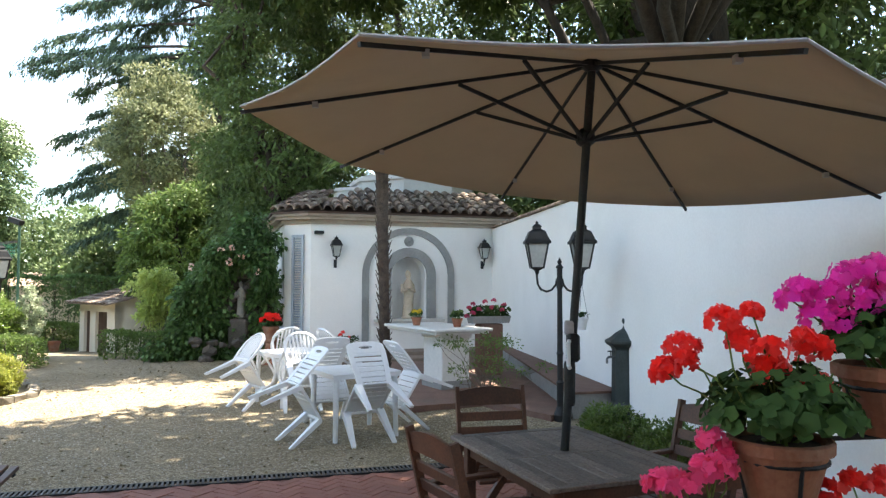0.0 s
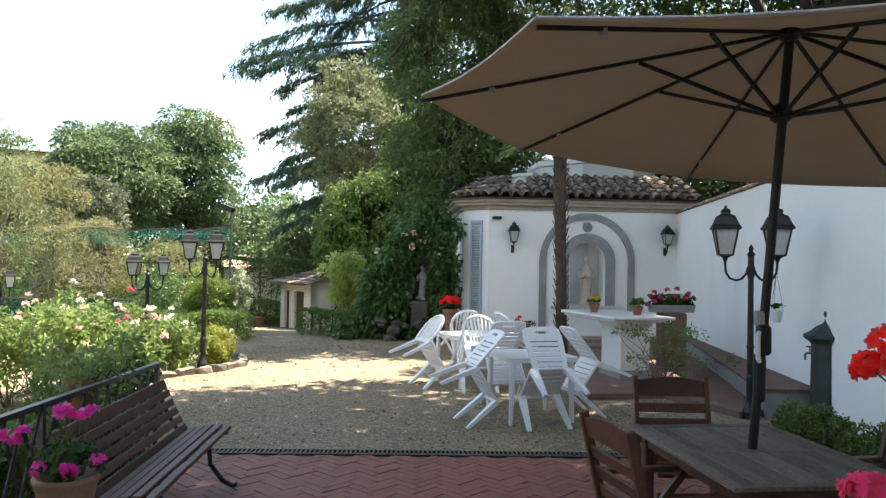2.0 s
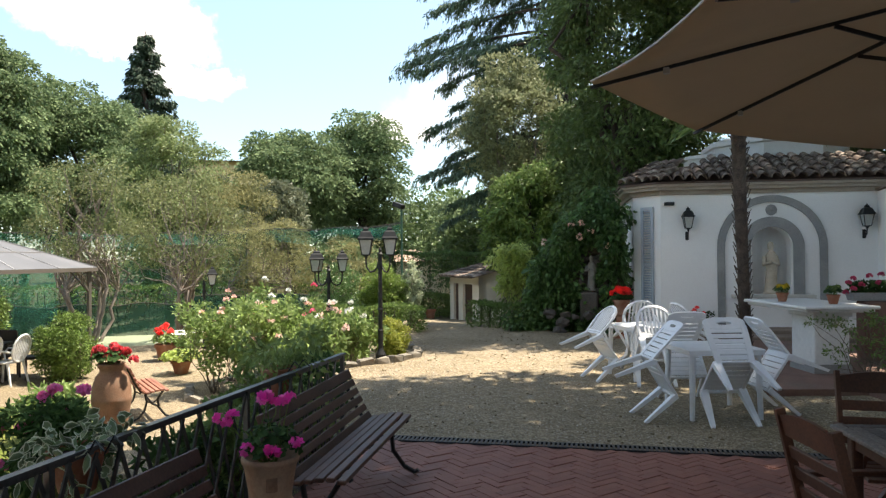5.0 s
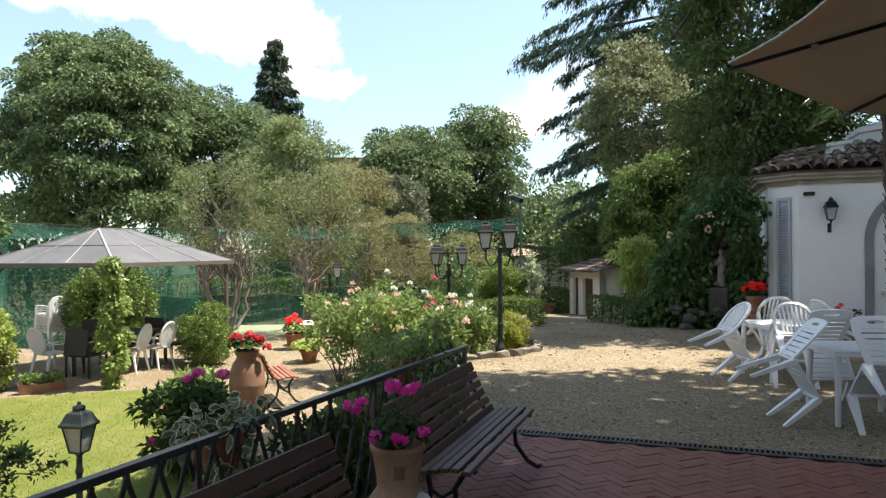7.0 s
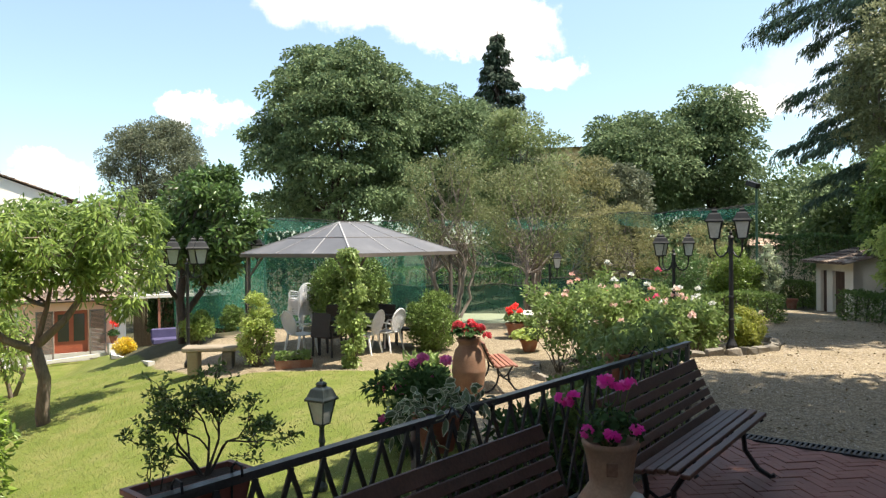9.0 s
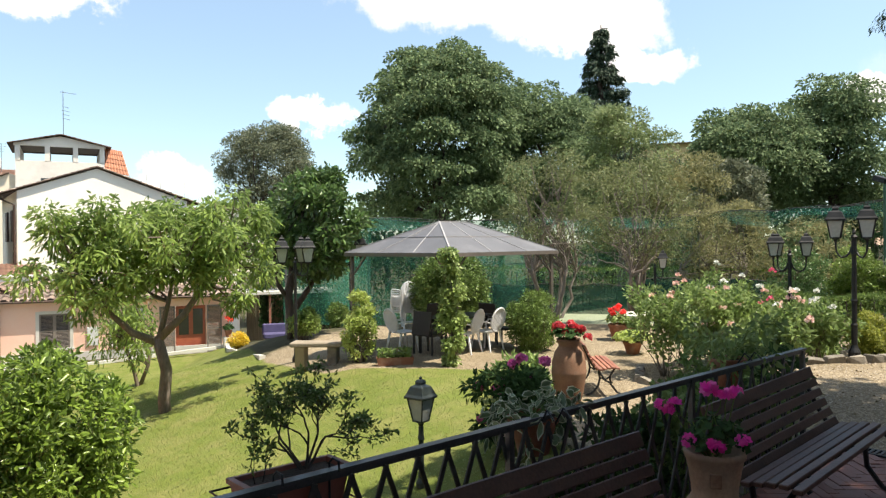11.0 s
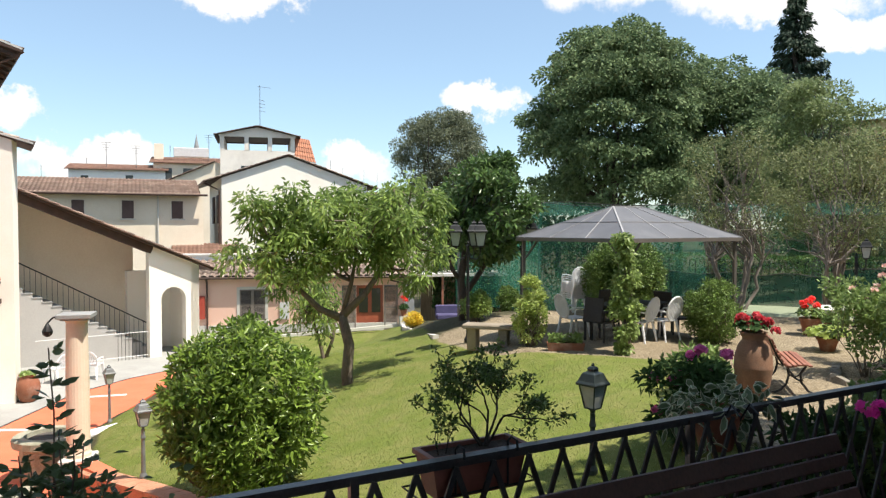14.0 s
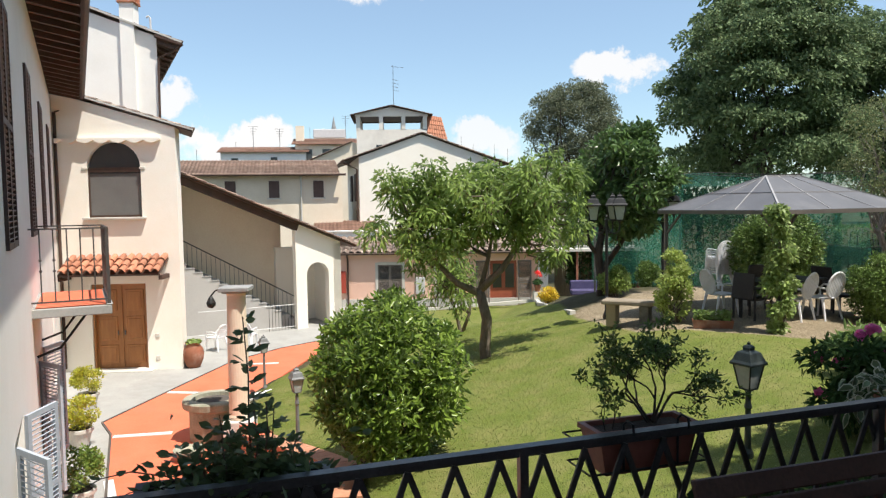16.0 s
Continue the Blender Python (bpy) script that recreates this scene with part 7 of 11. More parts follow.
for s in (-1, 1):
    bm = beam(bmesh.new(), (0, 0.008 * s, ZT), (RUN * s, 0.008 * s, ZB), 0.010, 0.022, (1, 0, 0))
    first = None
    for k in range(int(FL / 0.168)):
        x = 0.042 + k * 0.168
        if not 0 <= x + RUN * s <= FL:
            continue
        if first is None:
            first = part("lattice_bar", bm, RAILING_IRON, fence)
            first.location.x = x
        else:
            ob = new("lattice_bar", first.data)
            ob.parent = fence
            ob.location.x = x


def bench(m, wood, label, length=1.75):
    """A park bench with cast iron ends and wooden slats; it faces -y, its back towards +y."""
    t = thing("bench", m, label, "bench", "benches")
    seat = [(0.025, 0.428), (0.090, 0.440), (0.155, 0.436), (0.220, 0.424), (0.285, 0.412)]
    back = [(0.345, 0.430, 58), (0.383, 0.490, 60), (0.416, 0.553, 63), (0.448, 0.618, 65), (0.478, 0.684, 66), (0.510, 0.752, 67)]
    for y, z in seat:
        bm = box(bmesh.new(), (length / 2, y, z), (length, 0.052, 0.028), None, 0.005)
        part("seat_slat", bm, wood, t)
    for y, z, a in back:
        bm = box(bmesh.new(), (length / 2, y, z), (length, 0.054 if z < 0.75 else 0.076, 0.026), Matrix.Rotation(radians(a), 3, "X"), 0.005)
        part("back_slat", bm, wood, t)
    for x in (0.12, length - 0.12):
        e = bmesh.new()
        tube(e, [(x, 0.0, 0.40), (x, 0.02, 0.425), (x, 0.16, 0.415), (x, 0.28, 0.388), (x, 0.36, 0.42), (x, 0.44, 0.55), (x, 0.495, 0.67), (x, 0.535, 0.77)], 0.016, 6)
        tube(e, [(x, 0.06, 0.41), (x, 0.13, 0.30), (x, 0.12, 0.18), (x, 0.03, 0.06), (x, -0.05, 0.02), (x, -0.08, 0.035)], 0.017, 6)
        tube(e, [(x, 0.30, 0.38), (x, 0.28, 0.27), (x, 0.31, 0.15), (x, 0.38, 0.06), (x, 0.46, 0.02), (x, 0.50, 0.03)], 0.017, 6)
        tube(e, [(x, 0.13, 0.29), (x, 0.21, 0.24), (x, 0.28, 0.28)], 0.012, 6)
        part("end_frame", e, IRON, t, "black cast iron end")
    return t


bench(pose(-2.36, 3.30, 0, 0, 0, 107.5), BENCHWOOD, "dark brown slatted bench with iron ends on the terrace", 1.73)
bench(pose(-1.737, 0.936, 0, 0, 0, F_HEAD), BENCHWOOD, "dark brown slatted bench beside the railing", 1.72)

# ---- pots and flowers ----


def leaf_discs(name, pos, nrm, radius, material, parent, rng, label=""):
    """Round cupped leaves."""
    n, k = len(pos), 10
    nrm = nrm / (np.linalg.norm(nrm, axis=1)[:, None] + 1e-9)
    s = np.cross(nrm, rng.normal(0, 1, (n, 3)))
    s /= np.linalg.norm(s, axis=1)[:, None] + 1e-9
    u = np.cross(nrm, s)
    r = radius * rng.uniform(0.65, 1.2, n)[:, None]
    rows = [pos]
    for j in range(k):
        a = 2 * math.pi * j / k + 0.22
        lift = 0.22 * math.cos(2 * a)
        rows.append(pos + (s * math.cos(a) + u * math.sin(a)) * r * (0.84 + 0.18 * (j % 2)) * (0.55 if j == 0 else 1.0) + nrm * r * (0.16 + lift + 0.10 * (j % 2)))
    co = np.stack(rows, 1).reshape(-1, 3)
    b = np.arange(n)[:, None] * (k + 1)
    idx = np.concatenate([np.concatenate([b, b + 1 + j, b + 1 + (j + 1) % k], 1) for j in range(k)], 1)
    me = fast_mesh(name, co, 3, idx.ravel(), material)
    me.polygons.foreach_set("use_smooth", [True] * len(me.polygons))
    ob = new(name, me)
    ob.parent = parent
    if label:
        ob["label"] = label
    return ob


def flower_head(parent, c, r, material, rng, petals=70, size=0.028, squash=0.8, name="flower_head"):
    """A rounded head of many small petals; near heads are made of five-petalled florets."""
    if size < 0.02:
        n = max(9, petals // 5)
        d = rng.normal(0, 1, (n, 3))
        d[:, 2] = np.where(d[:, 2] < -0.6, -d[:, 2], d[:, 2])
        d /= np.linalg.norm(d, axis=1)[:, None]
        pos = np.array(c) + d * np.array([r, r, r * squash]) * rng.uniform(0.68, 0.95, n)[:, None]
        nn = d + rng.normal(0, 0.25, d.shape)
        nn /= np.linalg.norm(nn, axis=1)[:, None]
        s = np.cross(nn, rng.normal(0, 1, (n, 3)))
        s /= np.linalg.norm(s, axis=1)[:, None] + 1e-9
        u = np.cross(nn, s)
        rad = size * 1.4 * rng.uniform(0.8, 1.15, n)[:, None]
        rows, idx = [pos], []
        for k in range(15):
            a = 2 * math.pi * k / 15
            f = 0.70 if k % 3 == 0 else 1.0
            rows.append(pos + (s * math.cos(a) + u * math.sin(a)) * rad * f + nn * rad * (0.10 if k % 3 == 0 else 0.24))
            idx.append((0, 1 + k, 1 + (k + 1) % 15))
        co = np.stack(rows, 1).reshape(-1, 3)
        tri = (np.arange(n)[:, None, None] * 16 + np.array(idx)[None]).ravel()
        ob = new(name, fast_mesh(name, co, 3, tri, material))
        ob.parent = parent
        return ob
    d = rng.normal(0, 1, (petals, 3))
    d /= np.linalg.norm(d, axis=1)[:, None]
    d[:, 2] = np.where(d[:, 2] < -0.45, -d[:, 2], d[:, 2])
    pos = np.array(c) + d * np.array([r, r, r * squash]) * rng.uniform(0.75, 1.0, petals)[:, None]
    nn = d + rng.normal(0, 0.35, d.shape)
    return leaf_discs(name, pos, nn, size, material, parent, rng)


def clay_pot(parent, r, h, material, rim=True, name="pot", label=""):
    bm = bmesh.new()
    prof = [(r * 0.62, 0), (r * 0.92, h * 0.80), (r * 0.92, h * 0.80)]
    if rim:
        prof += [(r * 1.02, h * 0.81), (r * 1.03, h * 0.97), (r * 0.98, h), (r * 0.88, h * 0.985), (r * 0.86, h * 0.88), (r * 0.05, h * 0.87)]
    else:
        prof += [(r, h), (r * 0.92, h * 0.99), (r * 0.88, h * 0.86), (r * 0.05, h * 0.86)]
    lathe(bm, prof, 24)
    pot = part(name, bm, material, parent, label, smooth=False)
    sb = bmesh.new()
    lathe(sb, [(r * 0.83, h * 0.86), (r * 0.8, h * 0.91), (r * 0.3, h * 0.93)], 16)
    part("soil", sb, SOIL, parent)
    return pot


def geranium(m, pot_r, pot_h, heads, head_mat, label, seed, foliage_r=0.22, foliage_h=0.24, n_leaves=260, leaf_r=0.036, head_r=0.055, pot_mat=None, name="geranium_pot",
             petals=70, petal=0.022, pot=True, group="", leaf_mat=None):
    """A potted geranium: clay pot, round leaves on stalks, and full flower heads at given spots above the rim."""
    rng = np.random.default_rng(seed)
    t = thing(name, m, label, "potted plant", group)
    if pot:
        clay_pot(t, pot_r, pot_h, pot_mat or TERRACOTTA)
    d = rng.normal(0, 1, (n_leaves, 3))
    d /= np.linalg.norm(d, axis=1)[:, None]
    d[:, 2] = np.abs(d[:, 2]) * 1.0 - 0.25
    k = rng.uniform(0.35, 1.0, n_leaves) ** 0.6
    pos = np.stack([d[:, 0] * foliage_r * k, d[:, 1] * foliage_r * k, pot_h + 0.03 + foliage_h * (0.25 + 0.75 * d[:, 2]) * k], 1)
    pos[:, 2] = np.maximum(pos[:, 2], pot_h - 0.02)
    nn = d + np.array([0, 0, 0.7]) + rng.normal(0, 0.3, d.shape)
    leaf_discs("foliage", pos, nn, leaf_r, leaf_mat or LEAF_GER, t, rng)
    st = bmesh.new()
    for i in range(12):
        a = rng.uniform(0, 6.28)
        limb(st, (0.02 * math.cos(a), 0.02 * math.sin(a), pot_h - 0.03), (foliage_r * 0.7 * math.cos(a), foliage_r * 0.7 * math.sin(a), pot_h + foliage_h * rng.uniform(0.2, 0.8)), 0.006, 0.003, rng, 0.08, 4, 5)
    for h in heads:
        c = np.array(h[:3], float)
        limb(st, (c[0] * 0.35, c[1] * 0.35, pot_h + foliage_h * 0.3), c, 0.0035, 0.0025, rng, 0.05, 4, 5)
    pieces("stalk", st, LEAF_HEDGE, t)
    for h in heads:
        flower_head(t, h[:3], h[3] if len(h) > 3 else head_r, h[4] if len(h) > 4 else head_mat, rng, petals, petal)
    return t


def urn(m, prof, material, name, label, seg=28):
    t = thing(name, m, label, "pot")
    bm = bmesh.new()
    lathe(bm, prof, seg)
    part("body", bm, material, t, smooth=True)
    return t


# jar with magenta geraniums between the benches
jar = urn(pose(-2.50, 2.84, 0), [(0.10, 0), (0.14, 0.05), (0.184, 0.18), (0.19, 0.28), (0.172, 0.37), (0.128, 0.435), (0.108, 0.465), (0.111, 0.51), (0.124, 0.59), (0.134, 0.64), (0.144, 0.655), (0.147, 0.67), (0.143, 0.685), (0.122, 0.68), (0.10, 0.63), (0.018, 0.62)], TERRA_PALE, "clay_jar",
          "weathered clay jar holding magenta geraniums")
rel = bmesh.new()                                   # a stamped tablet on the neck and a shell on the shoulder
box(rel, (0, -0.121, 0.565), (0.055, 0.016, 0.07), None, 0.004)
bmesh.ops.rotate(rel, verts=rel.verts, matrix=Matrix.Rotation(radians(44), 3, "Z"))
part("tablet", rel, JAR_CLAY, jar, "dark stamped tablet")
shell = bmesh.new()
bmesh.ops.create_uvsphere(shell, u_segments=14, v_segments=8, radius=0.055, matrix=Matrix.Translation((0.155, 0.0, 0.40)) @ Matrix.Rotation(radians(40), 4, "Y") @ Matrix.Diagonal((1, 1, 0.55, 1)))
for v in shell.verts:
    v.co *= 1 + 0.012 * math.sin(9 * math.atan2(v.co.y, v.co.z - 0.40))
bmesh.ops.rotate(shell, verts=shell.verts, matrix=Matrix.Rotation(radians(10), 3, "Z"))
part("shell_ornament", shell, PALESTONE, jar, "pale moulded shell ornament", smooth=True)
geranium(pose(-2.50, 2.84, 0.625), 0.11, 0.04, [(-0.184, -0.162, 0.255, 0.034), (-0.143, -0.125, 0.27, 0.03), (-0.161, -0.142, 0.235, 0.028), (-0.026, -0.023, 0.345, 0.034), (-0.007, -0.007, 0.36, 0.026), (0.022, 0.02, 0.32, 0.03), (0.049, 0.043, 0.335, 0.034), (0.075, 0.066, 0.345, 0.03), (-0.01, -0.155, 0.12, 0.036), (0.107, -0.106, 0.11, 0.033), (0.091, -0.119, 0.12, 0.025), (0.16, 0.007, 0.135, 0.036)],
         PET_MAG, "magenta geraniums in a clay jar", 201, 0.165, 0.21, 150, 0.024, 0.032, pot=False, name="geranium", petals=46, petal=0.015)

# geraniums on the iron flower stand
stand = thing("flower_stand", pose(0.95, 1.95, 0), "black wrought iron plant stand with pot rings", "plant stand")
GP = [(0.945, 2.03, 1.085, 0.138, 0.185), (1.31, 2.10, 1.265, 0.16, 0.20), (0.72, 2.0, 0.64, 0.14, 0.18), (1.2, 2.0, 0.64, 0.14, 0.18)]
part("pole", tube(bmesh.new(), [(0.02, 0.12, 0), (0.02, 0.12, 1.42)], 0.012, 8), IRON, stand)
for a in (0, 120, 240):
    part("foot", tube(bmesh.new(), [(0.02, 0.12, 0.25), (0.02 + 0.16 * math.cos(radians(a)), 0.12 + 0.16 * math.sin(radians(a)), 0.10), (0.02 + 0.26 * math.cos(radians(a)), 0.12 + 0.26 * math.sin(radians(a)), 0.0)], 0.009, 6), IRON, stand)
for gx, gy, gz_, r, h in GP:
    c = Vector((gx - 0.95, gy - 1.95, gz_ + h * 0.68))
    rg = bmesh.new()
    rr0 = r * 0.86
    tube(rg, [(c.x + rr0 * math.cos(2 * math.pi * k / 20), c.y + rr0 * math.sin(2 * math.pi * k / 20), c.z) for k in range(21)], 0.007, 6)
    for a in range(0, 360, 90):
        tube(rg, [(c.x + rr0 * math.cos(radians(a)), c.y + rr0 * math.sin(radians(a)), c.z), (c.x + r * 0.70 * math.cos(radians(a)), c.y + r * 0.70 * math.sin(radians(a)), c.z - h * 0.70), (c.x, c.y, c.z - h * 0.72)], 0.006, 6)
    tube(rg, [(c.x, c.y, c.z - h * 0.72), (0.02, 0.12, c.z - h * 0.75)], 0.008, 6)
    part("pot_ring", rg, IRON, stand)
RIM = 0.18
geranium(pose(0.940, 2.03, 1.085), 0.138, 0.185,
         [(-0.152, 0, RIM + 0.328, 0.050), (-0.07, 0, RIM + 0.352, 0.030), (-0.27, 0, RIM + 0.25, 0.052), (-0.31, 0.02, RIM + 0.185, 0.048), (-0.25, 0.02, RIM + 0.21, 0.040), (-0.04, -0.04, RIM + 0.24, 0.062), (-0.03, -0.02, RIM + 0.19, 0.055),
          (0.105, 0, RIM + 0.24, 0.058), (0.07, 0, RIM + 0.27, 0.045), (0.09, -0.04, RIM + 0.145, 0.050), (0.125, 0, RIM + 0.13, 0.04), (-0.1, 0, RIM + 0.27, 0.045)],
         PET_RED, "red geraniums in a terracotta pot on an iron stand", 202, 0.215, 0.22, 470, 0.026, 0.055, petals=190, petal=0.013)
RIM = 0.20
geranium(pose(1.31, 2.10, 1.265), 0.16, 0.20,
         [(-0.29, 0, RIM + 0.18, 0.055), (-0.226, -0.02, RIM + 0.13, 0.06), (-0.177, 0, RIM + 0.20, 0.055), (-0.127, 0, RIM + 0.25, 0.06), (-0.06, -0.02, RIM + 0.265, 0.065), (-0.094, -0.03, RIM + 0.18, 0.06), (-0.03, 0, RIM + 0.21, 0.06),
          (0.03, 0, RIM + 0.25, 0.07), (-0.16, -0.03, RIM + 0.12, 0.05), (-0.25, 0.03, RIM + 0.21, 0.05), (0.1, 0, RIM + 0.2, 0.06)],
         PET_MAG, "magenta geraniums in a terracotta pot on an iron stand", 203, 0.21, 0.20, 420, 0.026, 0.06, petals=190, petal=0.014)
RIM = 0.18
geranium(pose(0.72, 2.0, 0.64), 0.14, 0.18, [(-0.10, 0, RIM + 0.335, 0.045), (0.02, 0, RIM + 0.445, 0.045), (0.03, -0.02, RIM + 0.38, 0.05), (-0.01, -0.03, RIM + 0.375, 0.045), (-0.13, 0, RIM + 0.325, 0.04), (-0.06, -0.02, RIM + 0.32, 0.04), (0.05, 0, RIM + 0.41, 0.04)],
         PET_PINK, "pink geraniums in a terracotta pot on an iron stand", 204, 0.17, 0.30, 260, 0.028, 0.05, petals=90, petal=0.016)
geranium(pose(1.2, 2.0, 0.64), 0.14, 0.18, [(-0.09, -0.03, RIM + 0.33, 0.05), (0.02, 0, RIM + 0.33, 0.05), (-0.14, 0.04, RIM + 0.30, 0.045), (0.1, 0, RIM + 0.3, 0.05)],
         PET_RED, "red geraniums in a low terracotta pot", 205, 0.19, 0.28, 260, 0.030, 0.05, petals=90, petal=0.016)

# ---- umbrella, table and chairs ----
umb = thing("parasol", pose(0.69, 4.11, 0), "large taupe garden parasol on a dark pole", "parasol")
TOP = Vector((0.165, -0.037, 2.966))
UN = Vector((0.0949, 0.0206, 0.9958)).normalized()
e1 = Vector((0, 1, 0)).cross(UN).normalized()
e2 = UN.cross(e1)
UR, UDROP, UPHI = 1.907, 0.554, 3.306
hub = TOP
tips = [TOP - UN * UDROP + (e1 * math.cos(UPHI + k * math.pi / 4) + e2 * math.sin(UPHI + k * math.pi / 4)) * UR for k in range(8)]
part("pole", tube(bmesh.new(), [(-0.055, 0.0, 0.02), (0, 0, 0.75), TOP + Vector((0.004, 0, 0.06))], 0.024, 12), IRON, umb)
part("base", lathe(bmesh.new(), [(0.25, 0), (0.26, 0.03), (0.22, 0.07), (0.05, 0.09), (0.035, 0.30), (0.02, 0.30)], 24, (-0.055, 0, 0)), GREYSTONE, umb)
cv = bmesh.new()
N_S = 7
hubv = cv.verts.new(hub + UN * 0.02)
hubi = cv.verts.new(hub + UN * 0.014)
rows_o, rows_i = [], []
for k in range(8):
    a, b = tips[k], tips[(k + 1) % 8]
    grid = []
    for i in range(1, N_S + 1):
        f = i / N_S
        row = []
        for j in range(6):
            g = j / 5
            p = hub + ((a - hub) * (1 - g) + (b - hub) * g) * f
            sag = 0.03 * math.sin(math.pi * g) * f
            chord = (a * (1 - g) + b * g - hub)
            p = p - UN * sag + UN * 0.02 + chord.normalized() * (-0.03 * math.sin(math.pi * g) * (f ** 3)) 
            row.append(p)
        grid.append(row)
    rows_o.append(grid)
for k in range(8):
    grid = rows_o[k]
    vs = [[cv.verts.new(p) for p in row] for row in grid]
    for j in range(5):
        cv.faces.new((hubv, vs[0][j], vs[0][j + 1]))
        for i in range(N_S - 1):
            cv.faces.new((vs[i][j], vs[i + 1][j], vs[i + 1][j + 1], vs[i][j + 1]))
bmesh.ops.remove_doubles(cv, verts=cv.verts, dist=0.002)
can_ob = part("canopy", cv, CANVAS, umb, "taupe canvas canopy", smooth=True)
sol = can_ob.modifiers.new("thick", "SOLIDIFY")
sol.thickness = 0.006
for k in range(8):
    mid = rows_o[k]
    h_ = bmesh.new()
    edge = [row for row in mid[-1]]
    tube(h_, [p + UN * 0.004 for p in edge], 0.007, 5)
    part("hem", h_, SEAM, umb, "pale canopy hem" if k == 0 else "")
RUNNER = Vector((0.127, -0.008, 2.53))
for k in range(8):
    tip = tips[k]
    rib = bmesh.new()
    pts = [hub + (tip - hub) * f + UN * -0.012 for f in (0.0, 0.2, 0.4, 0.6, 0.8, 1.0)]
    for p, q in zip(pts, pts[1:]):
        beam(rib, p, q, 0.014, 0.018, UN)
    r_ = part("rib", rib, IRON, umb)
    mid = pts[2]
    st_ = part("strut", beam(bmesh.new(), RUNNER + (tip - hub).normalized() * 0.04, mid - UN * 0.012, 0.014, 0.020, UN), IRON, r_)
    part("clip", boxes((tuple(pts[4] - UN * 0.016), (0.03, 0.03, 0.03))), SEAM, r_)
part("runner", lathe(bmesh.new(), [(0.03, -0.05), (0.055, -0.03), (0.055, 0.02), (0.03, 0.05)], 14, tuple(RUNNER)), IRON, umb)
part("crown_hub", lathe(bmesh.new(), [(0.03, -0.06), (0.06, -0.04), (0.06, 0.0), (0.02, 0.03)], 14, tuple(TOP)), IRON, umb)
ck = Vector((0.045, -0.03, 1.33))
crank = part("crank_box", boxes((tuple(ck), (0.07, 0.08, 0.16)), bevel=0.015), IRON, umb)
part("crank_handle", tube(bmesh.new(), [ck + Vector((-0.03, -0.05, 0.04)), ck + Vector((-0.04, -0.08, 0.03)), ck + Vector((-0.04, -0.085, -0.09)), ck + Vector((-0.04, -0.12, -0.10))], 0.012, 8), PLASTIC, crank, "white crank handle")
part("collar", lathe(bmesh.new(), [(0.03, 0), (0.036, 0.01), (0.036, 0.07), (0.03, 0.08)], 14, (0.037, -0.002, 1.40)), SEAM, umb, "pale tape round the pole")
part("sleeve", lathe(bmesh.new(), [(0.026, 0), (0.032, 0.02), (0.034, 0.22), (0.028, 0.25)], 12, (0.03, -0.002, 1.0)), IRON, umb)

tb = thing("garden_table", pose(0.69, 4.08, 0, 0, 0, 21), "weathered grey slatted wooden garden table", "table")
TW, TL = 0.90, 1.24
n_sl = 11
for i in range(n_sl):
    x = -TW / 2 + 0.065 + (TW - 0.13) * (i + 0.5) / n_sl
    for y0, y1 in ((-TL / 2 + 0.07, -0.035), (0.035, TL / 2 - 0.07)):
        part("slat", box(bmesh.new(), (x, (y0 + y1) / 2, 0.737), ((TW - 0.13) / n_sl - 0.004, y1 - y0, 0.02), None, 0.003), GREYWOOD, tb)
for x in (-TW / 2 + 0.032, TW / 2 - 0.032):
    part("frame_rail", box(bmesh.new(), (x, 0, 0.737), (0.062, TL, 0.024), None, 0.004), GREYWOOD, tb)
for y in (-TL / 2 + 0.034, 0, TL / 2 - 0.034):
    part("cross_rail", box(bmesh.new(), (0, y, 0.737), (TW - 0.13, 0.066, 0.022), None, 0.003), GREYWOOD, tb)
for x in (-0.36, 0.36):
    part("apron", boxes(((x, 0, 0.68), (0.025, TL - 0.2, 0.08))), CHAIRWOOD, tb)
for y in (-0.52, 0.52):
    part("apron", boxes(((0, y, 0.68), (0.70, 0.025, 0.08))), CHAIRWOOD, tb)
for x in (-0.36, 0.36):
    for y in (-0.52, 0.52):
        part("leg", boxes(((x, y, 0.36), (0.06, 0.06, 0.72)), bevel=0.006), CHAIRWOOD, tb)


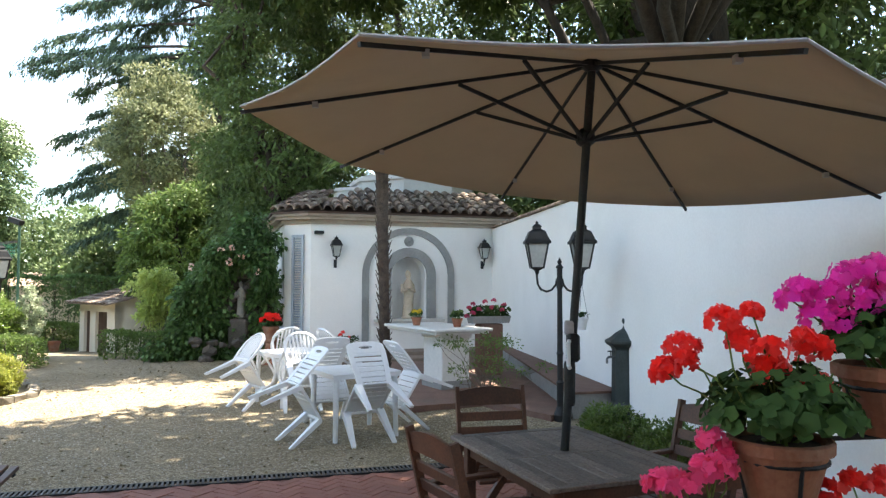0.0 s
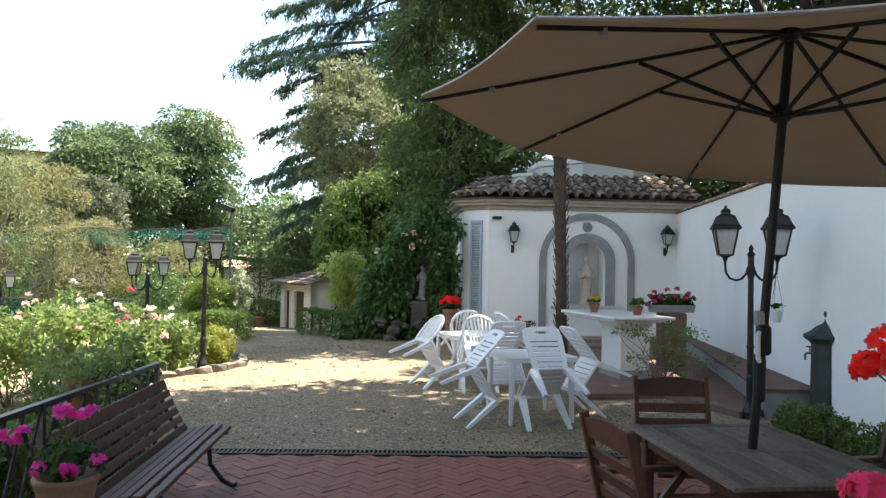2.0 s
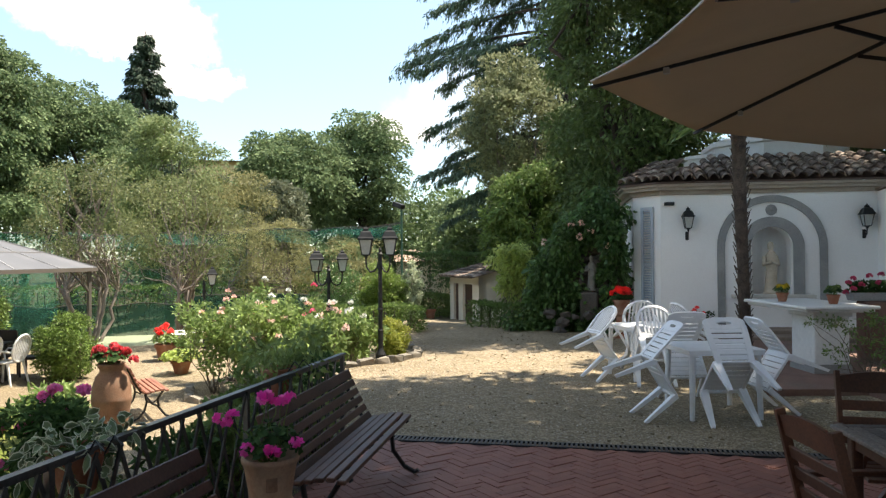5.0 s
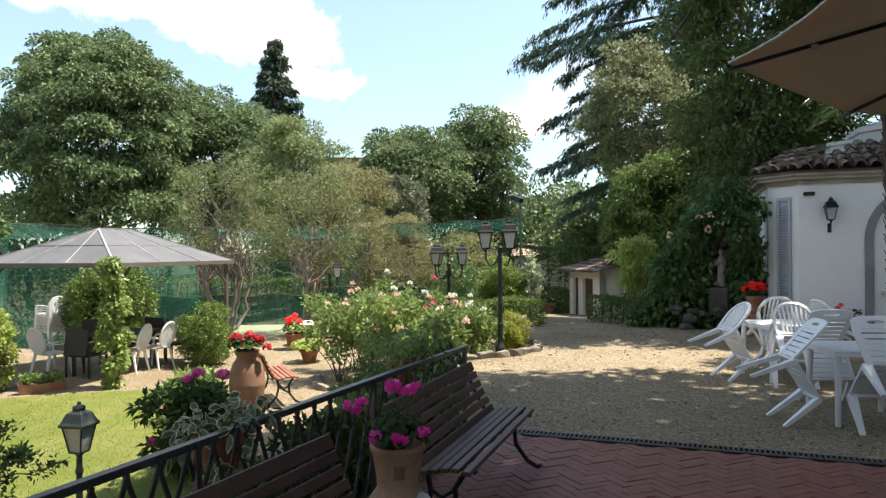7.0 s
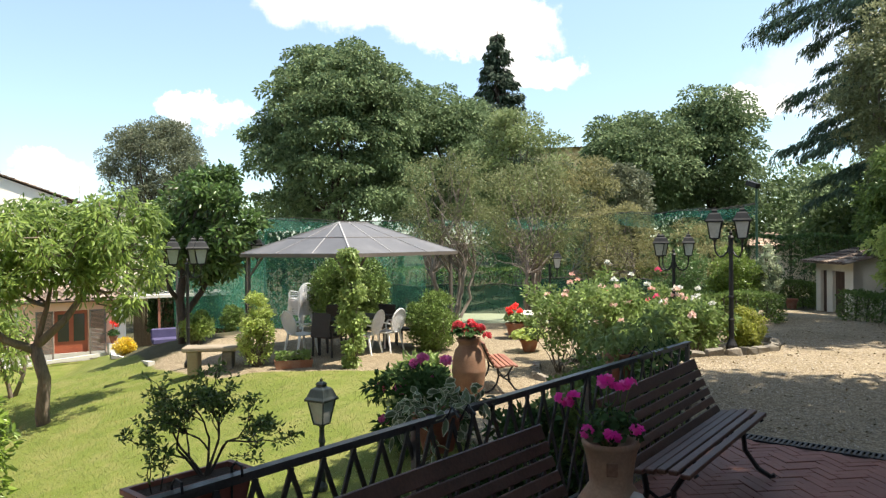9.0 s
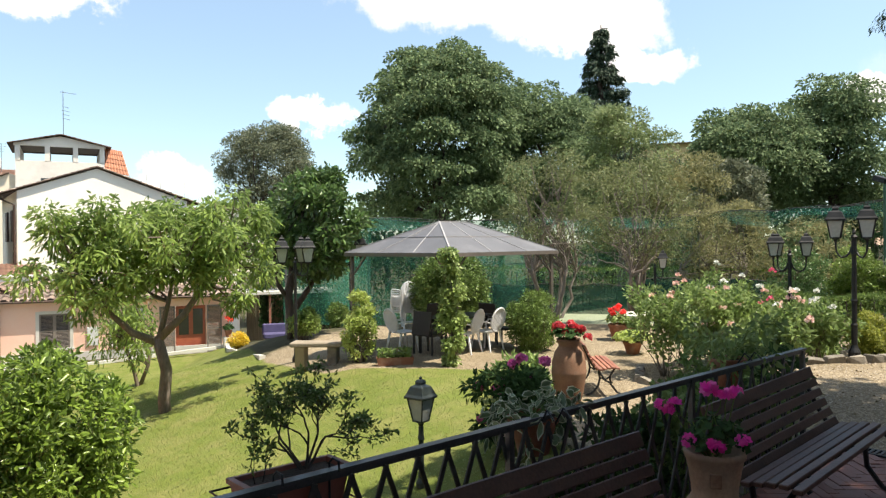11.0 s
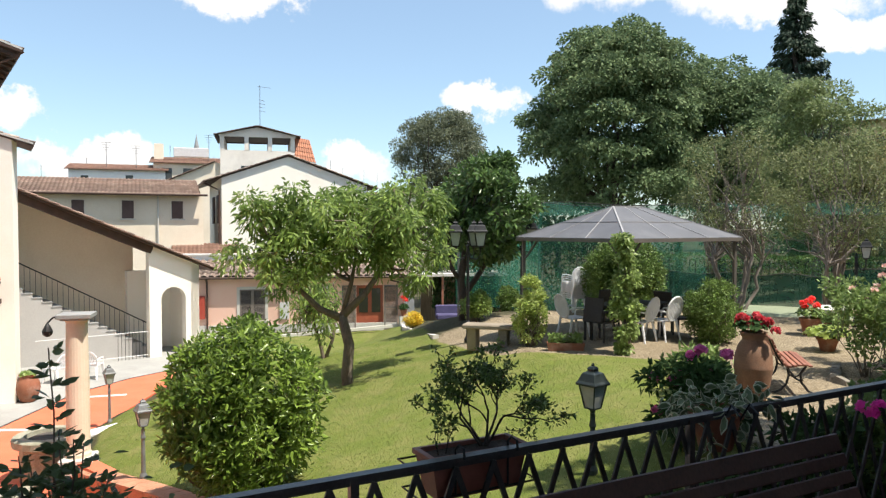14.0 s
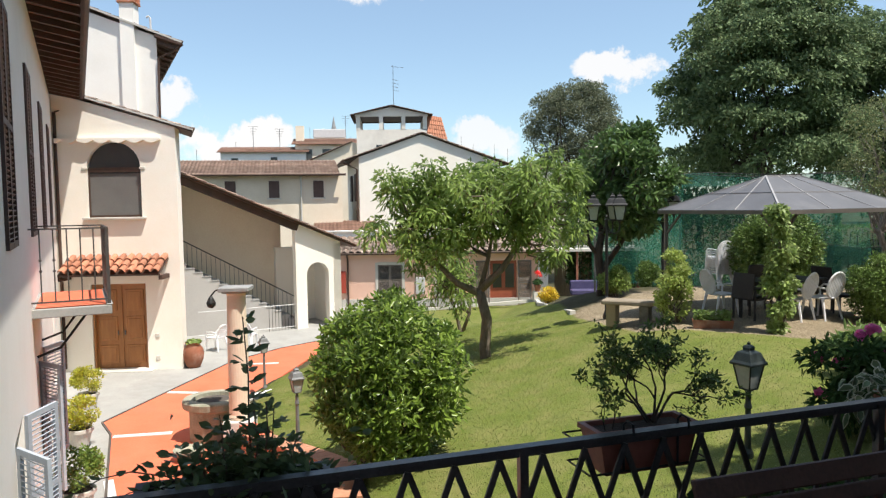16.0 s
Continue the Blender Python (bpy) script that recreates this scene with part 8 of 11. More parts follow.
def garden_chair(m, label):
    """A slatted folding armchair that faces +y."""
    t = thing("garden_chair", m, label, "chair", "wooden chairs round the table")
    tilt = radians(14)

    def bk(u, h):
        return Vector((u, -0.20 - math.sin(tilt) * h, 0.40 + math.cos(tilt) * h))
    for x in (-0.24, 0.24):
        part("back_post", beam(bmesh.new(), (x, -0.12, 0.02), bk(x, 0.57), 0.026, 0.045), CHAIRWOOD, t)
        part("leg", beam(bmesh.new(), (x * 0.94, -0.30, 0.0), (x * 0.94, 0.24, 0.62), 0.024, 0.04), CHAIRWOOD, t)
        part("armrest", boxes(((x * 1.06, -0.02, 0.635), (0.055, 0.50, 0.024)), bevel=0.006), CHAIRWOOD, t)
    for h in (0.06, 0.16, 0.26, 0.36):
        c = bk(0, h)
        part("back_slat", box(bmesh.new(), c, (0.46, 0.018, 0.062), Matrix.Rotation(tilt, 3, "X"), 0.003), CHAIRWOOD, t)
    top = bmesh.new()
    ring = [(-0.25, 0.44), (0.25, 0.44)] + [(0.25 - 0.5 * i / 10, 0.535 + 0.035 * math.sin(math.pi * i / 10)) for i in range(11)]
    prism(top, [bk(u, h) + Vector((0, 0.011, 0)) for u, h in ring], (0, -0.022, 0))
    part("top_rail", top, CHAIRWOOD, t)
    for y in (-0.16, -0.075, 0.01, 0.095, 0.18):
        part("seat_slat", box(bmesh.new(), (0, y, 0.425), (0.44, 0.07, 0.02), None, 0.004), CHAIRWOOD, t)
    part("stretcher", boxes(((0, 0.20, 0.30), (0.44, 0.025, 0.04))), CHAIRWOOD, t)
    return t


garden_chair(pose(0.235, 3.72, 0, 0, 0, -62), "brown slatted wooden armchair beside the table")
garden_chair(pose(0.405, 4.86, 0, 0, 0, 192), "brown slatted wooden armchair beyond the table")
garden_chair(pose(1.33, 4.26, 0, 0, 0, 116), "brown slatted wooden armchair by the white wall")
garden_chair(pose(1.00, 3.32, 0, 0, 0, 22), "brown slatted wooden armchair under the geraniums")

# ---- white plastic sets ----


def plastic_chair(kind, name="plastic_chair"):
    """A white moulded chair that faces +y; kind 0 has cross slots and a hand hole, kind 1 upright slats."""
    t = new(name)
    t.empty_display_size = 0.1
    st = bmesh.new()
    for i in range(7):
        y = -0.18 + i * 0.06
        box(st, (0, y, 0.425 + 0.008 * math.cos(i)), (0.40 - 0.02 * (6 - i) / 6, 0.054, 0.014), None, 0.003)
    box(st, (-0.21, 0, 0.425), (0.03, 0.44, 0.03), None, 0.006)
    box(st, (0.21, 0, 0.425), (0.03, 0.44, 0.03), None, 0.006)
    box(st, (0, 0.225, 0.418), (0.44, 0.03, 0.035), None, 0.008)
    box(st, (0, -0.215, 0.42), (0.42, 0.03, 0.03), None, 0.006)
    pieces("seat_slat", st, PLASTIC, t)
    bk = bmesh.new()
    tl = radians(16)

    def q(u, h):
        return Vector((u, -0.22 - math.sin(tl) * h, 0.42 + math.cos(tl) * h))
    if kind == 0:
        for s in (-1, 1):                             # curved side stiles
            side = [(0.165, -0.02), (0.175, 0.10), (0.185, 0.20), (0.192, 0.30), (0.195, 0.40)]
            for a, b in zip(side, side[1:]):
                beam(bk, q(a[0] * s, a[1]), q(b[0] * s, b[1]), 0.062, 0.020, (0, 1, 0))
        for h in (0.045, 0.105, 0.165, 0.225, 0.285, 0.345):
            box(bk, q(0, h), (0.33, 0.010, 0.047), Matrix.Rotation(tl, 3, "X"), 0.002)
        n_r = 28                                      # the rounded top with its hand hole
        loops = []
        for w, t_, dy in ((0.078, 0.019, -0.008), (0.222, 0.068, -0.008), (0.222, 0.068, 0.008), (0.078, 0.019, 0.008)):
            lp_ = []
            for i in range(n_r):
                an = 2 * math.pi * i / n_r
                c_, s_ = math.cos(an), math.sin(an)
                k_ = 0.62 if w > 0.1 else 1.0
                p_ = q(w * math.copysign(abs(c_) ** k_, c_), 0.425 + t_ * math.copysign(abs(s_) ** 0.8, s_))
                lp_.append(bk.verts.new(p_ + Vector((0, dy, 0))))
            loops.append(lp_)
        for la, lb in zip(loops, loops[1:] + loops[:1]):
            for i in range(n_r):
                bk.faces.new((la[i], la[(i + 1) % n_r], lb[(i + 1) % n_r], lb[i]))
    else:
        arc = [(-0.20, 0.0), (-0.225, 0.15), (-0.22, 0.28), (-0.17, 0.38), (-0.09, 0.435), (0, 0.45), (0.09, 0.435), (0.17, 0.38), (0.22, 0.28), (0.225, 0.15), (0.20, 0.0)]
        for a, b in zip(arc, arc[1:]):
            beam(bk, q(*a), q(*b), 0.036, 0.028, (0, 1, 0))
        for i in range(7):
            u = -0.15 + 0.05 * i
            top = 0.43 - 2.2 * (u * 0.95) ** 2
            beam(bk, q(u * 0.85, 0.0), q(u * 1.05, top), 0.024, 0.012, (0, 1, 0))
        beam(bk, q(-0.2, 0.03), q(0.2, 0.03), 0.03, 0.02, (0, 1, 0))
    part("backrest", bk, PLASTIC, t)
    for x, y, fx, fy in ((-0.20, 0.21, -0.235, 0.26), (0.20, 0.21, 0.235, 0.26), (-0.19, -0.20, -0.235, -0.30), (0.19, -0.20, 0.235, -0.30)):
        lg = bmesh.new()
        w0, w1 = 0.085, 0.040
        a = [Vector((x + sx * w0 / 2, y + sy * 0.026, 0.42)) for sx, sy in ((-1, -1), (1, -1), (1, 1), (-1, 1))]
        b = [Vector((fx + sx * w1 / 2, fy + sy * 0.015, 0.0)) for sx, sy in ((-1, -1), (1, -1), (1, 1), (-1, 1))]
        va, vb = [lg.verts.new(p) for p in a], [lg.verts.new(p) for p in b]
        lg.faces.new(va)
        lg.faces.new(vb[::-1])
        for i in range(4):
            lg.faces.new((va[i], vb[i], vb[(i + 1) % 4], va[(i + 1) % 4]))
        part("leg", lg, PLASTIC, t)
    if kind == 1:
        for s in (-1, 1):
            ar = bmesh.new()
            tube(ar, [q(0.225 * s, 0.20), Vector((0.25 * s, -0.05, 0.635)), Vector((0.25 * s, 0.14, 0.625)), Vector((0.235 * s, 0.22, 0.56)), Vector((0.215 * s, 0.22, 0.42))], 0.018, 6)
            part("armrest", ar, PLASTIC, t)
    return t


def tipped(x, y, head, tilt):
    """The pose of a chair whose front feet stand at (x, y), tipped forward on them; the heading is that of its back."""
    return place(x, y, 0, head + 180) @ pose(0, 0, 0, -tilt, 0, 0) @ Matrix.Translation((0, -0.26, 0.0))


def plastic_table(m, label):
    t = thing("plastic_table", m, label, "table", "white plastic tables")
    bm = bmesh.new()
    box(bm, (0, 0, 0.71), (0.80, 0.80, 0.025), None, 0.01)
    for s in (-1, 1):
        box(bm, (0, 0.385 * s, 0.685), (0.78, 0.02, 0.045))
        box(bm, (0.385 * s, 0, 0.685), (0.02, 0.76, 0.045))
    part("tabletop", bm, PLASTIC, t)
    for x in (-0.34, 0.34):
        for y in (-0.34, 0.34):
            part("leg", tube(bmesh.new(), [(x, y, 0.69), (x * 1.05, y * 1.05, 0)], [0.034, 0.026], 10), PLASTIC, t)
    return t


plastic_table(pose(-1.00, 8.13, 0, 0, 0, 30), "white square plastic garden table with chairs tipped against it")
plastic_table(pose(-2.12, 10.2, 0, 0, 0, 42), "white plastic table half in the sun")
CH_A = plastic_chair(0)
CH_B = plastic_chair(1)
LAB_A = "white moulded plastic chair with cross slots, tipped against a table"
LAB_B = "white moulded plastic chair with upright slats, tipped against a table"
CH_A.matrix_world = tipped(-1.66, 7.54, 120, 58)
tagged(CH_A, LAB_A, "chair", "white plastic chairs")
for x, y, hd, tl in ((-0.70, 7.53, 212, 50), (-0.28, 8.58, -60, 56), (-1.46, 8.86, 30, 52)):
    copy_thing(CH_A, tipped(x, y, hd, tl))
CH_B.matrix_world = tipped(-2.76, 9.62, 132, 56)
tagged(CH_B, LAB_B, "chair", "white plastic chairs")
for x, y, hd, tl in ((-1.80, 9.40, 205, 50), (-1.55, 10.72, -48, 52), (-2.40, 10.95, 30, 50)):
    copy_thing(CH_B, tipped(x, y, hd, tl))

# ---- lamps ----


def lantern(parent, at, s=1.0, name="lantern", metal=None):
    """A four-sided lantern, wider at the top, with a hipped hood; its foot at the given spot."""
    metal = metal or IRON
    cage = bmesh.new()
    b, t, h = 0.066 * s, 0.112 * s, 0.27 * s
    for sx in (-1, 1):
        for sy in (-1, 1):
            beam(cage, (b * sx, b * sy, 0.03 * s), (t * sx, t * sy, 0.03 * s + h), 0.014 * s, 0.014 * s)
    for w, z in ((b, 0.03 * s), (t, 0.03 * s + h)):
        for s2 in (-1, 1):
            beam(cage, (-w, w * s2, z), (w, w * s2, z), 0.016 * s, 0.016 * s)
            beam(cage, (w * s2, -w, z), (w * s2, w, z), 0.016 * s, 0.016 * s)
    foot = bmesh.new()
    lathe(foot, [(0.02 * s, -0.04 * s), (0.035 * s, 0.0), (b * 1.2, 0.02 * s), (b * 1.2, 0.035 * s)], 4, twist=math.pi / 4)
    body = part(name, foot, metal, parent)
    body.location = at
    pieces("cage_bar", cage, metal, body)
    g = bmesh.new()
    lathe(g, [(b * 1.34, 0.035 * s), (t * 1.34, 0.03 * s + h)], 4, twist=math.pi / 4)
    part("glass", g, LAMPGLASS, body, "frosted glass panes")
    hd = bmesh.new()
    z0 = 0.03 * s + h
    lathe(hd, [(t * 1.74, z0 - 0.005 * s), (t * 1.76, z0 + 0.018 * s), (t * 1.52, z0 + 0.045 * s), (t * 1.12, z0 + 0.125 * s), (t * 1.02, z0 + 0.135 * s), (t * 0.55, z0 + 0.155 * s), (t * 0.52, z0 + 0.175 * s),
               (t * 0.62, z0 + 0.182 * s), (t * 0.42, z0 + 0.205 * s), (0.016 * s, z0 + 0.215 * s), (0.020 * s, z0 + 0.23 * s), (0.004, z0 + 0.248 * s)], 4, twist=math.pi / 4)
    part("hood", hd, metal, body, "black metal hood")
    return body


def lamp_post(m, h, arms, label, s=1.0, reach=0.27):
    """A cast iron post with lanterns on curled arms."""
    t = thing("lamp_post", m, label, "street lamp", "garden lamp posts")
    part("pole", lathe(bmesh.new(), [(0.085, 0), (0.085, 0.08), (0.055, 0.14), (0.040, 0.18), (0.042, 0.45), (0.05, 0.47), (0.034, 0.50), (0.036, 0.80), (0.046, 0.82), (0.036, 0.85), (0.031, h - 0.25), (0.040, h - 0.23), (0.036, h - 0.18), (0.034, h), (0.05, h + 0.02), (0.02, h + 0.06), (0.03, h + 0.09), (0.004, h + 0.14)], 12), IRON, t)
    for a in arms:
        c, sn = math.cos(radians(a)), math.sin(radians(a))
        pts = [(0.03, h - 0.12), (0.05, h - 0.20), (0.10, h - 0.26), (0.16, h - 0.28), (reach - 0.05, h - 0.255), (reach - 0.01, h - 0.19), (reach, h - 0.10), (reach, h - 0.04)]
        arm = part("arm", tube(bmesh.new(), [(r * c, r * sn, z) for r, z in pts], 0.014, 8), IRON, t)
        lantern(t, (reach * c, reach * sn, h - 0.02), s)
    return t


lamp_post(pose(1.44, 8.88, 0, 0, 0, 0), 1.86, (180, 0), "black twin lantern post beside the white wall", 1.12, 0.28)
lamp_post(pose(-6.42, 10.12, 0, 0, 0, 30), 1.72, (170, -45), "black twin lantern post in the rose bed", 0.95, 0.24)
lamp_post(pose(-8.62, 11.69, float(ground_z(-8.62, 11.69)), 0, 0, 40), 1.97, (180, 0, 135), "black triple lantern post behind the roses", 0.85)
lamp_post(pose(-15.4, 4.5, float(ground_z(-15.4, 4.5)), 0, 0, 75), 2.15, (175, 5, 60), "black triple lantern post by the stone table", 1.15, 0.28)
lamp_post(pose(-17.6, 6.6, float(ground_z(-17.6, 6.6)), 0, 0, 60), 2.0, (180, 0), "black lantern post near the gazebo", 1.1)
lamp_post(pose(-14.0, 13.65, float(ground_z(-14.0, 13.65)), 0, 0, 45), 1.62, (0,), "black post with one lantern beside the crape myrtles", 0.95, 0.2)


def bollard_lamp(x, y, s, h, label, metal):
    t = thing("garden_lamp", pose(x, y, float(ground_z(x, y)), 0, 0, 25), label, "garden lamp", "lawn lamps")
    part("pole", lathe(bmesh.new(), [(0.06, 0), (0.06, 0.05), (0.035, 0.10), (0.028, h - 0.16), (0.04, h - 0.14), (0.028, h - 0.08), (0.028, h)], 12), metal, t)
    lantern(t, (0, 0, h + 0.03), s, metal=metal)
    return t


bollard_lamp(-7.07, 3.47, 0.94, 0.665, "small dark lantern on a short post on the lawn", GREEN_IRON)
bollard_lamp(-11.8, -1.78, 0.82, 0.78, "small grey lantern on a short post by the path", SUNLIT_IRON)
bollard_lamp(-17.7, -3.37, 0.86, 0.85, "small dark lantern on a short post at the lawn's edge", SUNLIT_IRON)
for u_, nm in ((0.535, "a"), (4.0, "b")):
    wl_ = thing("wall_lantern", CH @ pose(u_, -0.16, 2.17), "black wall lantern on a scrolled bracket", "wall lamp", "chapel wall lanterns")
    lantern(wl_, (0, 0, 0.05), 0.88)
    part("bracket", tube(bmesh.new(), [(0, 0.16, -0.10), (0, 0.10, -0.14), (0, 0.02, -0.08), (0, 0, 0.03)], 0.014, 8), IRON, wl_)
    part("wall_plate", boxes(((0, 0.150, -0.08), (0.07, 0.018, 0.18)), bevel=0.005), IRON, wl_)

# ---- by the chapel ----
shl = louvre_leaf(0.32, 2.52, SHUT_GREY, chapel, pose(-0.368, 0.318, 0.2, 0, 0, -45))
shl.name = "shutter"
# unidentified dark box high on the chapel front
part("wall_box", boxes(((0.17, -0.07, 2.77), (0.20, 0.12, 0.07)), bevel=0.01), IRON, chapel, "small dark box on the chapel wall")
part("socket_box", boxes(((0.35, -0.015, 0.42), (0.12, 0.03, 0.08)), bevel=0.006), PALESTONE, chapel)


def statue(m, h, name, label, stone=None):
    """A draped standing figure as one plain shape."""
    bm = bmesh.new()
    lathe(bm, [(0.17, 0), (0.17, 0.05), (0.14, 0.06), (0.15, 0.10), (0.135, 0.35), (0.14, 0.52), (0.155, 0.62), (0.15, 0.72), (0.085, 0.80), (0.05, 0.825), (0.075, 0.87), (0.082, 0.92), (0.06, 0.975), (0.01, 1.0)], 20, sx=h * 0.74, sy=h * 0.66)
    for v in bm.verts:
        z = v.co.z
        a = math.atan2(v.co.y, v.co.x)
        if 0.08 < z < 0.8:
            k = 1 + 0.05 * math.sin(7 * a + 3 * z) + 0.03 * math.sin(11 * a)
            v.co.x *= k
            v.co.y *= k
        v.co.x += 0.03 * h * math.sin(3 * z)
        v.co.z *= h
    for s in (-1, 1):
        tube(bm, [(0.105 * h * s, 0, 0.70 * h), (0.125 * h * s, -0.06 * h, 0.56 * h), (0.02 * h * s, -0.12 * h, 0.60 * h)], [0.045 * h, 0.04 * h, 0.028 * h], 8)
    return solo(name, bm, stone or STATUE, label, "statue", m=m, smooth=True)


statue(CH @ pose(2.22, 0.12, 0.86), 1.10, "statue", "pale stone draped statue in the chapel niche")
statue(pose(-4.42, 15.70, 0.90, 0, 0, 10), 0.80, "statue", "pale statue in the ivy niche, its stone darkened for shade", STATUE_SHADED)
rk = bmesh.new()
rng_ = np.random.default_rng(7)
for i in range(60):
    x, z = rng_.uniform(-0.45, 0.95), rng_.uniform(-0.05, 2.1) if i > 6 else rng_.uniform(-0.05, 0.45)
    yy = (-0.30 if z < 0.5 else 0.18) + 0.1 * x
    r = bmesh.ops.create_icosphere(rk, subdivisions=1, radius=rng_.uniform(0.07, 0.13), matrix=Matrix.Translation((x, yy, z)) @ Matrix.Diagonal((1.3, 0.8, 0.85, 1)))
    for v in r["verts"]:
        v.co += Vector(rng_.normal(0, 0.02, 3))
box(rk, (0.25, 0.55, 1.1), (1.5, 0.4, 2.4))
box(rk, (0.36, 0.10, 0.56), (0.40, 0.30, 0.64), None, 0.03)
solo("grotto_wall", rk, OLDWALL, "rough stone grotto wall below ivy, darkened for shade", "wall", m=pose(-4.78, 15.55, 0))
geranium(pose(-3.52, 14.75, 0.52), 0.17, 0.26, [(-0.14, -0.05, 0.38, 0.08), (0.02, -0.1, 0.42, 0.09), (0.14, 0, 0.38, 0.08), (-0.05, 0, 0.46, 0.08), (0.08, 0.05, 0.45, 0.08)], PET_RED, "red geraniums in a pot on a clay pedestal", 210, 0.22, 0.16, 140, 0.045, petals=40, petal=0.04)
solo("clay_pedestal", lathe(bmesh.new(), [(0.17, 0), (0.17, 0.05), (0.12, 0.08), (0.11, 0.44), (0.16, 0.48), (0.16, 0.52)], 16), TERRACOTTA, "square-footed clay pedestal under geraniums", "pedestal", m=pose(-3.52, 14.75, 0))


def trough(m, w, d, h, n, head_mat, heads, label, seed, material=None, leaf_mat=None):
    rng = np.random.default_rng(seed)
    t = thing("flower_trough", m, label, "planter")
    bm = bmesh.new()
    a = [(-w / 2 * 0.92, -d / 2 * 0.88), (w / 2 * 0.92, -d / 2 * 0.88), (w / 2 * 0.92, d / 2 * 0.88), (-w / 2 * 0.92, d / 2 * 0.88)]
    lo = [bm.verts.new((x, y, 0)) for x, y in a]
    hi = [bm.verts.new((x / 0.92, y / 0.88, h)) for x, y in a]
    hi2 = [bm.verts.new((x / 0.92 * 0.93, y / 0.88 * 0.88, h)) for x, y in a]
    so = [bm.verts.new((x / 0.92 * 0.93, y / 0.88 * 0.88, h * 0.86)) for x, y in a]
    bm.faces.new(lo[::-1])
    for i in range(4):
        j = (i + 1) % 4
        bm.faces.new((lo[i], lo[j], hi[j], hi[i]))
        bm.faces.new((hi[i], hi[j], hi2[j], hi2[i]))
        bm.faces.new((hi2[i], hi2[j], so[j], so[i]))
    bm.faces.new(so)
    part("trough", bm, material or TERRACOTTA, t)
    part("soil", boxes(((0, 0, h * 0.87), (w * 0.9, d * 0.85, 0.02))), SOIL, t)
    pos = np.stack([rng.uniform(-w * 0.46, w * 0.46, n), rng.uniform(-d * 0.5, d * 0.5, n), h + rng.uniform(-0.02, 0.16, n)], 1)
    leaf_discs("foliage", pos, rng.normal(0, 0.6, (n, 3)) + np.array([0, 0, 0.8]), 0.035, leaf_mat or LEAF_GER, t, rng)
    for c in heads:
        flower_head(t, c[:3], c[3] if len(c) > 3 else 0.038, head_mat, rng, 30, 0.022)
    return t


trough(CH @ pose(0.78, -0.30, 0.18), 0.52, 0.2, 0.17, 120, PET_RED, [(-0.17, 0, 0.36), (-0.12, -0.03, 0.42), (0.02, 0, 0.30), (-0.18, 0, 0.27)], "terracotta trough with a few red geraniums", 212)
solo("chapel_step", boxes(((2.3, -0.35, 0.08), (4.4, 0.7, 0.20)), ((2.3, -0.95, 0.0), (4.8, 0.6, 0.2)), bevel=0.015), surf("brown_step_stone", (0.16, 0.12, 0.095), (0.24, 0.185, 0.15), 0.9, 4, 50, 0.3), "two worn brown stone steps before the chapel", "step", kind="structure", m=CH)

# palm in front of the chapel
palm = thing("palm", pose(-1.0, 12.45, 0), "slender palm with a shaggy dark trunk", "palm")
ptr = np.random.default_rng(220)
pb = bmesh.new()
tube(pb, [(0.02, 0, -0.2), (0.0, 0, 0.5), (-0.02, 0, 1.5), (-0.05, 0, 2.6), (-0.07, 0, 3.7), (-0.06, 0, 4.5)], [0.115, 0.098, 0.09, 0.10, 0.115, 0.12], 14)
part("trunk", pb, PALM_BARK, palm, smooth=True)
for i in range(210):                               # old leaf bases
    z = 0.1 + 4.3 * i / 210
    a = i * 2.4
    r = 0.092 + 0.004 * z
    sc = bmesh.new()
    c, s = math.cos(a), math.sin(a)
    base = Vector((r * c - 0.015 * z, r * s, z))
    tip = base + Vector((0.045 * c, 0.045 * s, 0.075 + ptr.normal(0, 0.03)))
    beam(sc, base - Vector((0, 0, 0.03)), tip, 0.03 * ptr.uniform(0.6, 1.2), 0.010, (c, s, 0))
    part("leaf_base", sc, PALM_BARK, palm)
fr_pos, fr_out = [], []
for i in range(22):
    a, lift = ptr.uniform(0, 6.28), ptr.uniform(-0.3, 1.1)
    for k in range(46):
        f = 0.15 + 0.85 * k / 46
        rr1 = 1.05 * f
        p = np.array([math.cos(a) * rr1, math.sin(a) * rr1, 4.5 + lift * f * 0.7 - 0.75 * f * f])
        for s in (-1, 1):
            fr_pos.append(p)
            fr_out.append(np.array([-math.sin(a) * s + 0.6 * math.cos(a), math.cos(a) * s + 0.6 * math.sin(a), -0.2]))
leaf_cloud("fronds", np.array(fr_pos), np.array(fr_out), 0.34, 0.03, LEAF_MAG, palm, droop=0.3, rng=ptr, spread=0.12)

# altar-like marble table
alt = thing("marble_table", pose(0.0, 11.2, 0.08, 0, 0, 29), "marble slab table on a solid pedestal", "table")
part("slab", boxes(((0.03, 0.28, 0.90), (1.0, 1.8, 0.045)), ((0.03, 0.28, 0.858), (0.92, 1.7, 0.045)), bevel=0.012), MARBLE, alt)
part("pedestal", boxes(((0.06, 0, 0.42), (0.48, 0.6, 0.82)), ((0.06, 0, 0.79), (0.54, 0.66, 0.06)), bevel=0.01), MARBLE, alt)
part("plinth", boxes(((0.06, 0, 0.06), (0.52, 0.64, 0.12))), GREYSTONE, alt)
